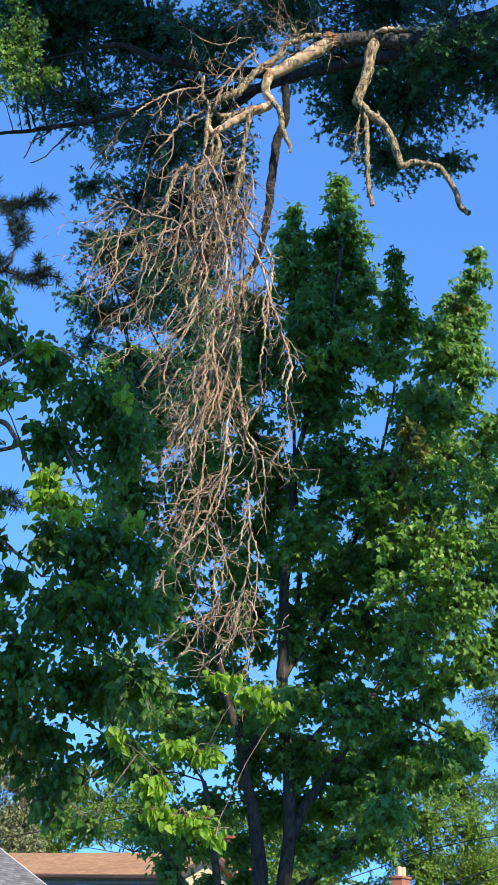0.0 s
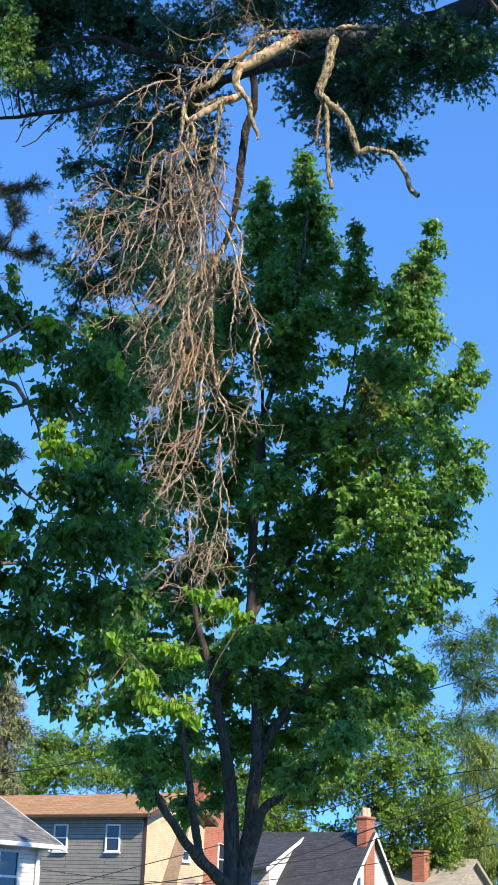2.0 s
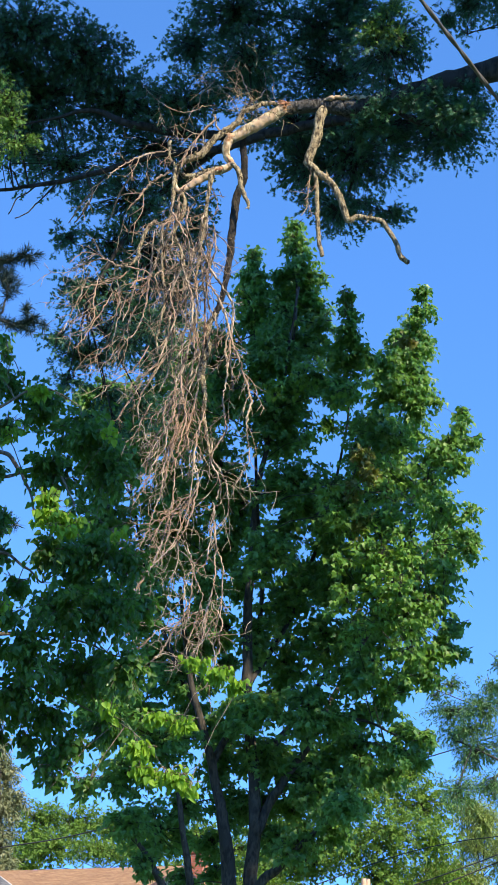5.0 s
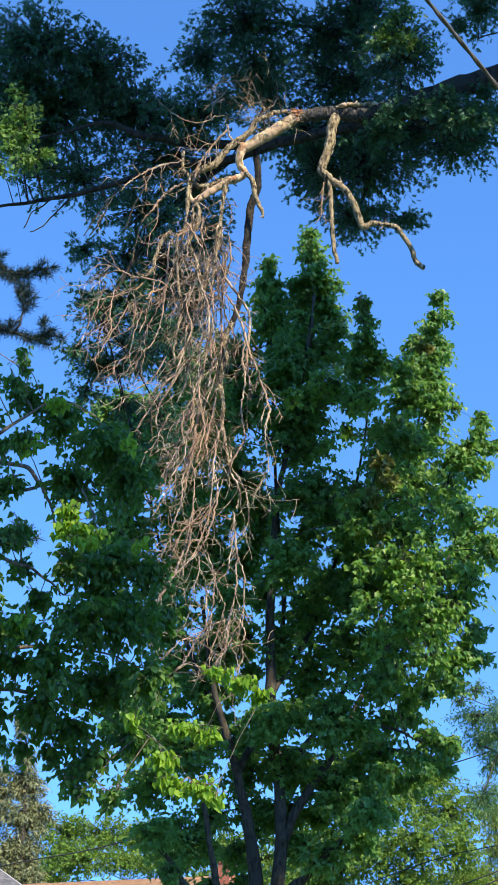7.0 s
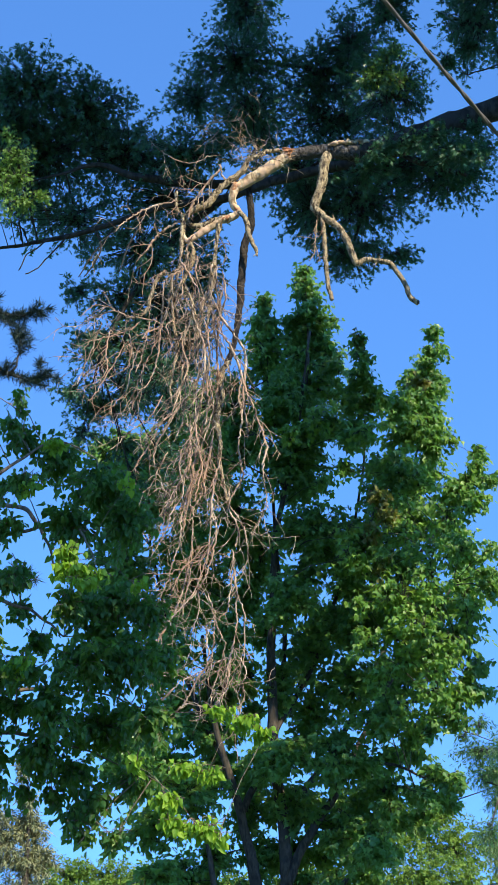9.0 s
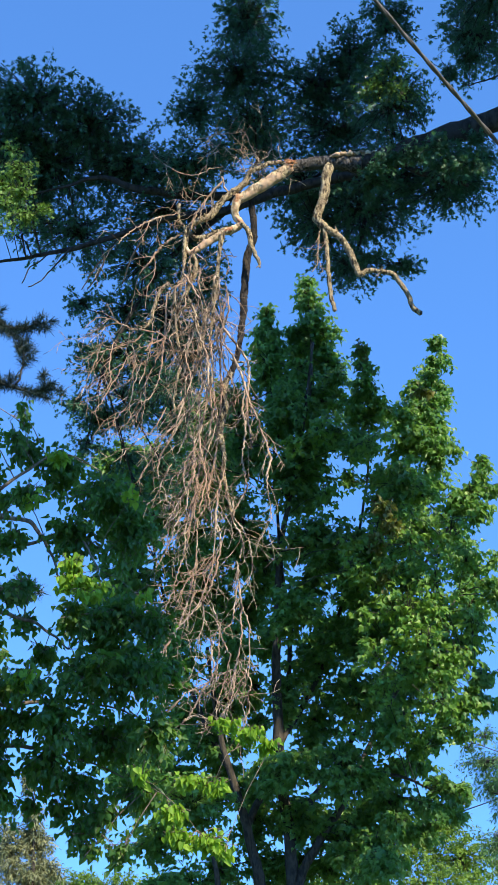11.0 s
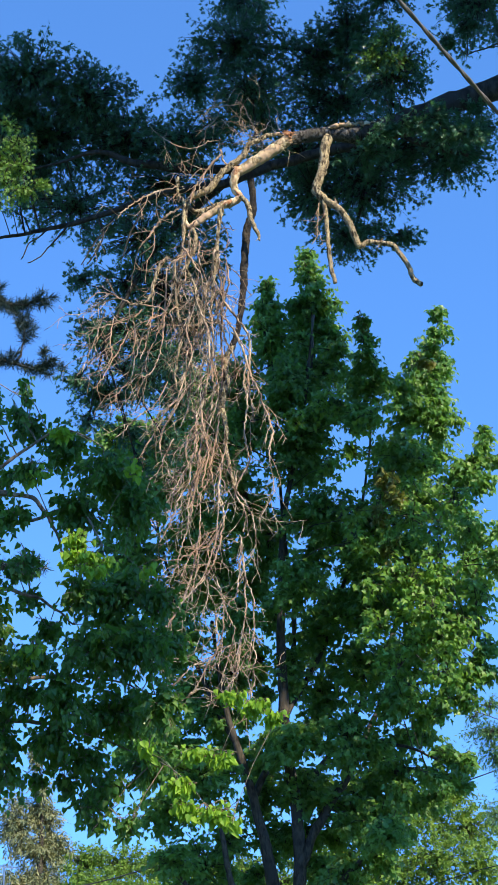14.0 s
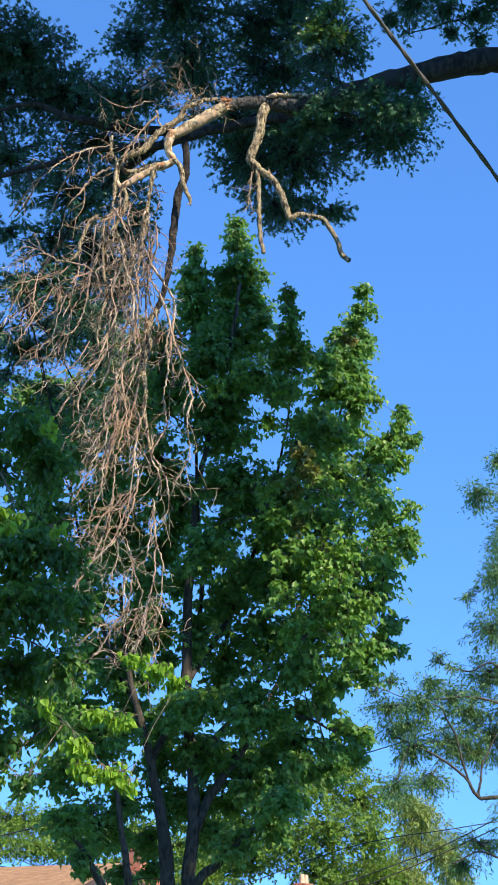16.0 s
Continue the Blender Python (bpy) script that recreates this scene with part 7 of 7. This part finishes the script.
# ------------------------------------------------------------------ trees farther off
def sparse_tree():
    rng = np.random.default_rng(66)
    tree = empty("ash_tree", pose(0, 0, 0), "airy tree with thin grey-green leaflets and bare twigs", "tree")
    boughs = [
        [(12.23, 46.00, 0.88, 0.345), (12.30, 46.00, 4.17, 0.302), (12.21, 46.00, 6.75, 0.254), (11.93, 46.00, 9.44, 0.185), (11.55, 46.00, 12.25, 0.113), (11.15, 46.00, 15.18, 0.068), (11.13, 46.00, 18.25, 0.030)],
        [(12.22, 46.00, 6.93, 0.199), (11.25, 46.00, 7.41, 0.136), (10.37, 46.00, 7.40, 0.109), (9.74, 46.00, 7.39, 0.100), (9.47, 46.00, 7.81, 0.082), (8.91, 46.00, 8.39, 0.064), (7.91, 46.00, 8.92, 0.046), (6.91, 46.00, 9.36, 0.028)],
        [(9.74, 46.00, 7.42, 0.073), (9.81, 46.00, 7.96, 0.064), (10.02, 46.00, 8.59, 0.046), (10.44, 46.00, 9.42, 0.028)],
        [(9.44, 46.00, 7.86, 0.064), (8.96, 46.00, 9.58, 0.046), (8.43, 46.00, 10.30, 0.037), (6.94, 46.00, 10.28, 0.019)],
        [(11.92, 46.00, 9.26, 0.111), (10.68, 46.00, 10.35, 0.074), (9.38, 46.00, 10.60, 0.047), (7.88, 46.00, 10.48, 0.028), (6.39, 46.00, 10.92, 0.019)],
        [(11.93, 46.00, 9.44, 0.083), (10.56, 46.00, 11.66, 0.056), (9.61, 46.00, 11.45, 0.037), (8.30, 46.00, 11.80, 0.019)],
        [(12.30, 46.00, 4.17, 0.106), (10.93, 46.00, 5.17, 0.071), (9.69, 46.00, 5.67, 0.045), (8.77, 46.00, 5.32, 0.027)]]
    x, y, z, r = boughs[0][0]
    boughs[0][:0] = [(x, y, -0.3, r * 1.4)]
    for i, b in enumerate(boughs):
        limb("trunk" if i == 0 else "limb", b if i == 0 else [(x, y, z, r * 0.62) for x, y, z, r in b], MAPLE_BARK, tree, rng, 9, 0.05, 0.04)
    points = limb_points(boughs)
    SPARSE_A = [(7.15, 47.48, 10.37, 0.86, 0.69), (7.81, 45.15, 10.04, 0.91, 0.65), (9.08, 46.41, 10.58, 0.94, 0.71), (10.40, 47.11, 11.41, 0.96, 0.88),
        (9.10, 46.86, 9.17, 1.31, 0.75), (7.91, 47.66, 9.08, 0.95, 0.68), (10.57, 47.44, 9.47, 1.14, 0.95), (8.89, 47.67, 12.18, 0.33, 0.27),
        (8.67, 44.11, 11.12, 0.25, 0.18), (10.38, 45.75, 12.74, 0.85, 0.94), (10.18, 45.94, 17.58, 0.67, 0.71), (10.64, 44.26, 18.23, 0.57, 0.57),
        (10.27, 44.02, 14.20, 0.74, 1.10), (10.01, 47.32, 14.31, 0.28, 0.31), (10.11, 47.93, 6.02, 0.93, 0.56), (9.35, 47.14, 5.24, 0.73, 0.46),
        (10.50, 45.26, 6.82, 0.71, 0.71), (7.08, 46.82, 11.19, 0.46, 0.27)]
    SPARSE_B = [(7.34, 45.20, 9.41, 0.65, 0.47), (9.73, 46.96, 10.13, 0.76, 0.57), (8.11, 45.12, 10.77, 0.55, 0.40), (9.90, 47.13, 8.85, 0.75, 0.49),
        (7.40, 47.95, 9.69, 0.65, 0.46), (6.66, 47.94, 11.02, 0.35, 0.23), (12.26, 47.53, 17.75, 1.22, 1.42), (12.69, 47.65, 14.66, 1.79, 1.79),
        (12.02, 46.83, 10.52, 1.71, 1.71), (12.22, 46.22, 7.31, 1.46, 1.46), (11.61, 47.69, 16.52, 0.81, 0.81), (6.79, 44.36, 7.35, 0.70, 0.63),
        (8.05, 45.48, 7.68, 0.90, 0.58)]
    crown(tree, SPARSE_A + SPARSE_B, points, LONG_BLADE, ASH_LEAF, MAPLE_BARK, rng, 36, 19, 0.15, 0.55, 0.6, 0.6, 0.9, label="narrow grey-green leaflets", spread=1.1, swell=1.25, hub_from=0.5)


def far_tree(name, label, lobes, leaf_mat, seed, bl, sprays, leaves, size, twig, droop, base_x, base_y, top):
    rng = np.random.default_rng(seed)
    tree = empty(name, pose(0, 0, 0), label, "tree", "trees behind the houses")
    stem = [(base_x, base_y, -0.3, 0.4), (base_x, base_y, top * 0.4, 0.3), (base_x + 0.3, base_y, top * 0.8, 0.15), (base_x + 0.3, base_y, top, 0.05)]
    limb("trunk", stem, MAPLE_BARK, tree, rng, 9, 0.05)
    crown(tree, lobes, glide(stem, 8), bl, leaf_mat, MAPLE_BARK, rng, sprays, leaves, size, twig, droop, 0.7, 0.8)


sparse_tree()
FARG_A = [(5.80, 78.14, 11.51, 1.85, 1.54), (8.14, 80.00, 12.43, 2.21, 1.74), (10.41, 80.51, 11.32, 2.22, 1.58), (8.20, 77.64, 9.43, 2.43, 1.82),
    (5.82, 78.24, 8.82, 2.13, 1.52), (4.20, 82.14, 8.19, 2.23, 1.59), (10.64, 77.85, 8.93, 1.52, 1.52), (7.63, 78.15, 7.10, 2.11, 1.51),
    (9.93, 82.24, 6.83, 2.22, 1.90), (6.01, 80.61, 5.43, 2.47, 1.24), (2.87, 79.34, 5.86, 1.83, 1.52), (11.52, 80.06, 6.75, 1.23, 1.85),
    (2.88, 80.81, 8.05, 1.88, 1.25), (1.01, 78.88, 6.37, 1.82, 1.52), (4.04, 78.19, 4.69, 2.39, 1.20), (8.57, 81.44, 4.94, 2.49, 1.25),
    (11.29, 80.85, 4.70, 1.85, 1.24), (9.74, 80.06, 13.11, 1.27, 0.95)]
FARG_B = [(1.60, 81.58, 9.93, 1.59, 1.28), (3.45, 80.25, 10.15, 1.57, 1.26), (5.48, 82.40, 10.44, 1.29, 1.29)]
FARW_A = [(13.33, 83.00, 11.37, 1.30, 1.17), (14.07, 85.79, 9.74, 1.50, 1.50), (12.88, 82.76, 7.57, 1.60, 1.60), (13.80, 82.72, 6.06, 1.59, 1.91),
    (11.98, 83.40, 5.73, 1.60, 1.60), (15.36, 82.92, 8.90, 1.29, 1.93), (16.42, 84.68, 6.54, 1.63, 2.28), (11.24, 82.46, 7.50, 1.28, 1.59),
    (12.93, 85.59, 4.60, 1.96, 1.63), (14.85, 85.43, 4.34, 1.95, 1.63), (14.12, 82.01, 10.66, 1.29, 1.29)]
FARL_A = [(-12.01, 87.82, 10.49, 2.06, 1.24), (-9.59, 87.78, 10.22, 2.40, 1.37), (-7.15, 87.56, 9.94, 2.05, 1.23), (-10.49, 84.81, 8.60, 2.31, 1.32),
    (-7.75, 83.89, 8.29, 2.28, 0.98), (-12.63, 88.23, 8.84, 1.71, 1.37), (-5.99, 86.57, 8.56, 2.02, 1.01), (-4.19, 83.51, 9.00, 1.62, 1.30),
    (-2.02, 88.05, 9.47, 2.06, 1.37), (0.40, 88.42, 8.91, 2.06, 1.37), (-12.71, 84.93, 7.27, 1.97, 1.31), (-3.28, 87.57, 7.41, 2.03, 1.35),
    (-0.86, 83.91, 6.61, 1.94, 1.62), (1.75, 85.69, 7.44, 1.99, 1.66)]
FARC_A = [(-12.76, 74.66, 14.94, 0.42, 0.78), (-12.22, 73.72, 13.16, 0.59, 0.82), (-11.98, 74.41, 11.81, 0.82, 0.88), (-11.72, 74.72, 10.27, 1.06, 1.00),
    (-12.50, 74.28, 11.93, 0.71, 1.00), (-12.26, 74.10, 10.18, 0.99, 1.05), (-12.12, 74.52, 8.52, 1.10, 1.16), (-11.93, 74.43, 7.11, 1.15, 1.15),
    (-13.50, 73.93, 11.27, 0.88, 1.75), (-13.22, 74.14, 7.88, 1.44, 1.73), (-12.67, 74.49, 13.57, 0.36, 0.65)]
far_tree("background_maple", "bright green leafy tree behind the rooftops", FARG_A + FARG_B, FAR_LEAF, 71, TUFT_BLADE, 19, 13, 0.185, 0.9, 0.4, 8.5, 81.0, 9.0)
far_tree("willow", "yellow-green feathery tree behind the rooftops", FARW_A, WILLOW_LEAF, 72, LONG_BLADE, 26, 16, 0.24, 0.9, 0.8, 14.0, 85.0, 8.0)
far_tree("background_linden", "sunlit green tree behind a brown roof", [(x, y, z + 0.45, a, b) for x, y, z, a, b in FARL_A], FAR_LEAF, 73, TUFT_BLADE, 22, 13, 0.175, 0.9, 0.4, -8.0, 87.0, 8.0)
far_tree("spruce", "brownish-green spruce beside the houses", FARC_A, SPRUCE_LEAF, 74, LONG_BLADE, 40, 16, 0.24, 0.6, 0.5, -12.5, 74.0, 12.5)


# ------------------------------------------------------------------ cables
def cable_line(name, rows, mat, label):
    rng = np.random.default_rng(80)
    v, q, t = tube(glide(rows, 8), 8, rng)
    return tagged(link_mesh(name, v, [q, t], mat, None, "", True), label, "cable", "overhead cables")


def service_drop():
    """Two sheathed wires laid round a bearing wire."""
    rng = np.random.default_rng(81)
    g = glide([(-0.19, 12.00, 14.45, 0.030), (1.00, 13.50, 14.01, 0.032), (2.18, 15.00, 13.63, 0.035), (3.28, 16.50, 13.41, 0.038), (4.56, 18.00, 12.87, 0.040), (5.90, 19.50, 12.17, 0.042), (7.79, 21.50, 11.07, 0.045)], 40)
    thing = empty("service_cable", pose(0, 0, 0), "twisted brown-grey service cable slung overhead", "cable", "overhead cables")
    d = unit(np.gradient(g[:, :3], axis=0))
    s = unit(np.cross(d, np.array([0.0, 0.0, 1.0])))
    t = np.cross(d, s)
    ang = np.linspace(0, 2 * math.pi * 11, len(g))
    for k, (r, o) in enumerate(((0.68, 0.22), (0.56, 0.34))):
        w = g.copy()
        a = ang + math.pi * k
        w[:, :3] += (g[:, 3] * o)[:, None] * (np.cos(a)[:, None] * s + np.sin(a)[:, None] * t)
        w[:, 3] *= r
        v, q, tr = tube(w, 7, rng)
        link_mesh("wire", v, [q, tr], CABLE, thing, "", True)


service_drop()


def utility_pole(x, y):
    rng = np.random.default_rng(82)
    pole = empty("utility_pole", pose(x, y, 0), "weathered wooden utility pole with a crossarm", "pole", "poles along the street")
    limb("shaft", [(0, 0, -0.5, 0.16), (0, 0, 5, 0.14), (0, 0, 15.5, 0.11)], OAK_BARK, pole, rng, 10, 0.01)
    part("crossarm", box_bm(-0.06, -1.1, 14.6, 0.06, 1.1, 14.75, 0.01), OAK_BARK, pole)


for place in ((-15.2, 50.0), (15.6, 50.0)):
    utility_pole(*place)
for rows in [
    [(-10.87, 48.00, 0.25, 0.016), (-5.58, 48.00, 2.02, 0.016), (-1.95, 48.00, 2.59, 0.017), (0.79, 48.00, 3.19, 0.017), (2.81, 48.00, 3.74, 0.018), (4.47, 48.00, 4.42, 0.018), (7.28, 48.00, 5.42, 0.019), (9.17, 48.00, 6.17, 0.019), (13.04, 48.00, 8.02, 0.021)],
    [(-10.89, 48.00, 0.42, 0.014), (-2.84, 48.00, 2.06, 0.015), (0.61, 48.00, 3.04, 0.015), (2.81, 48.00, 3.47, 0.017), (4.47, 48.00, 4.04, 0.018), (7.28, 48.00, 5.14, 0.019), (9.17, 48.00, 5.93, 0.019), (13.02, 48.00, 7.64, 0.021)],
    [(-11.86, 52.00, 0.88, 0.015), (-2.15, 52.00, 3.46, 0.015), (1.82, 52.00, 4.75, 0.015), (5.65, 52.00, 6.14, 0.016), (7.90, 52.00, 6.69, 0.016), (9.95, 52.00, 7.00, 0.017), (14.08, 52.00, 7.74, 0.017)],
    [(-11.89, 50.00, 5.23, 0.019), (-8.06, 50.00, 5.98, 0.020), (-6.13, 50.00, 6.31, 0.020), (-4.20, 50.00, 6.76, 0.018), (-0.30, 50.00, 7.53, 0.018), (4.44, 50.00, 8.67, 0.018), (6.83, 50.00, 9.39, 0.019), (9.66, 50.00, 10.34, 0.020), (13.77, 50.00, 11.91, 0.022)],
    [(-11.65, 50.00, 3.08, 0.012), (-7.80, 50.00, 2.98, 0.012), (-5.48, 50.00, 2.73, 0.011), (-2.80, 50.00, 2.57, 0.011), (0.26, 50.00, 2.63, 0.011), (3.70, 50.00, 3.20, 0.012), (13.42, 50.00, 5.01, 0.012)]]:
    rows.insert(0, (-15.2, 50.0, rows[0][2] + 0.1, rows[0][3]))
    rows.append((15.6, 50.0, rows[-1][2] + 0.5, rows[-1][3]))
    cable_line("overhead_cable", rows, BLACK_CABLE, "thin black cable strung along the street")
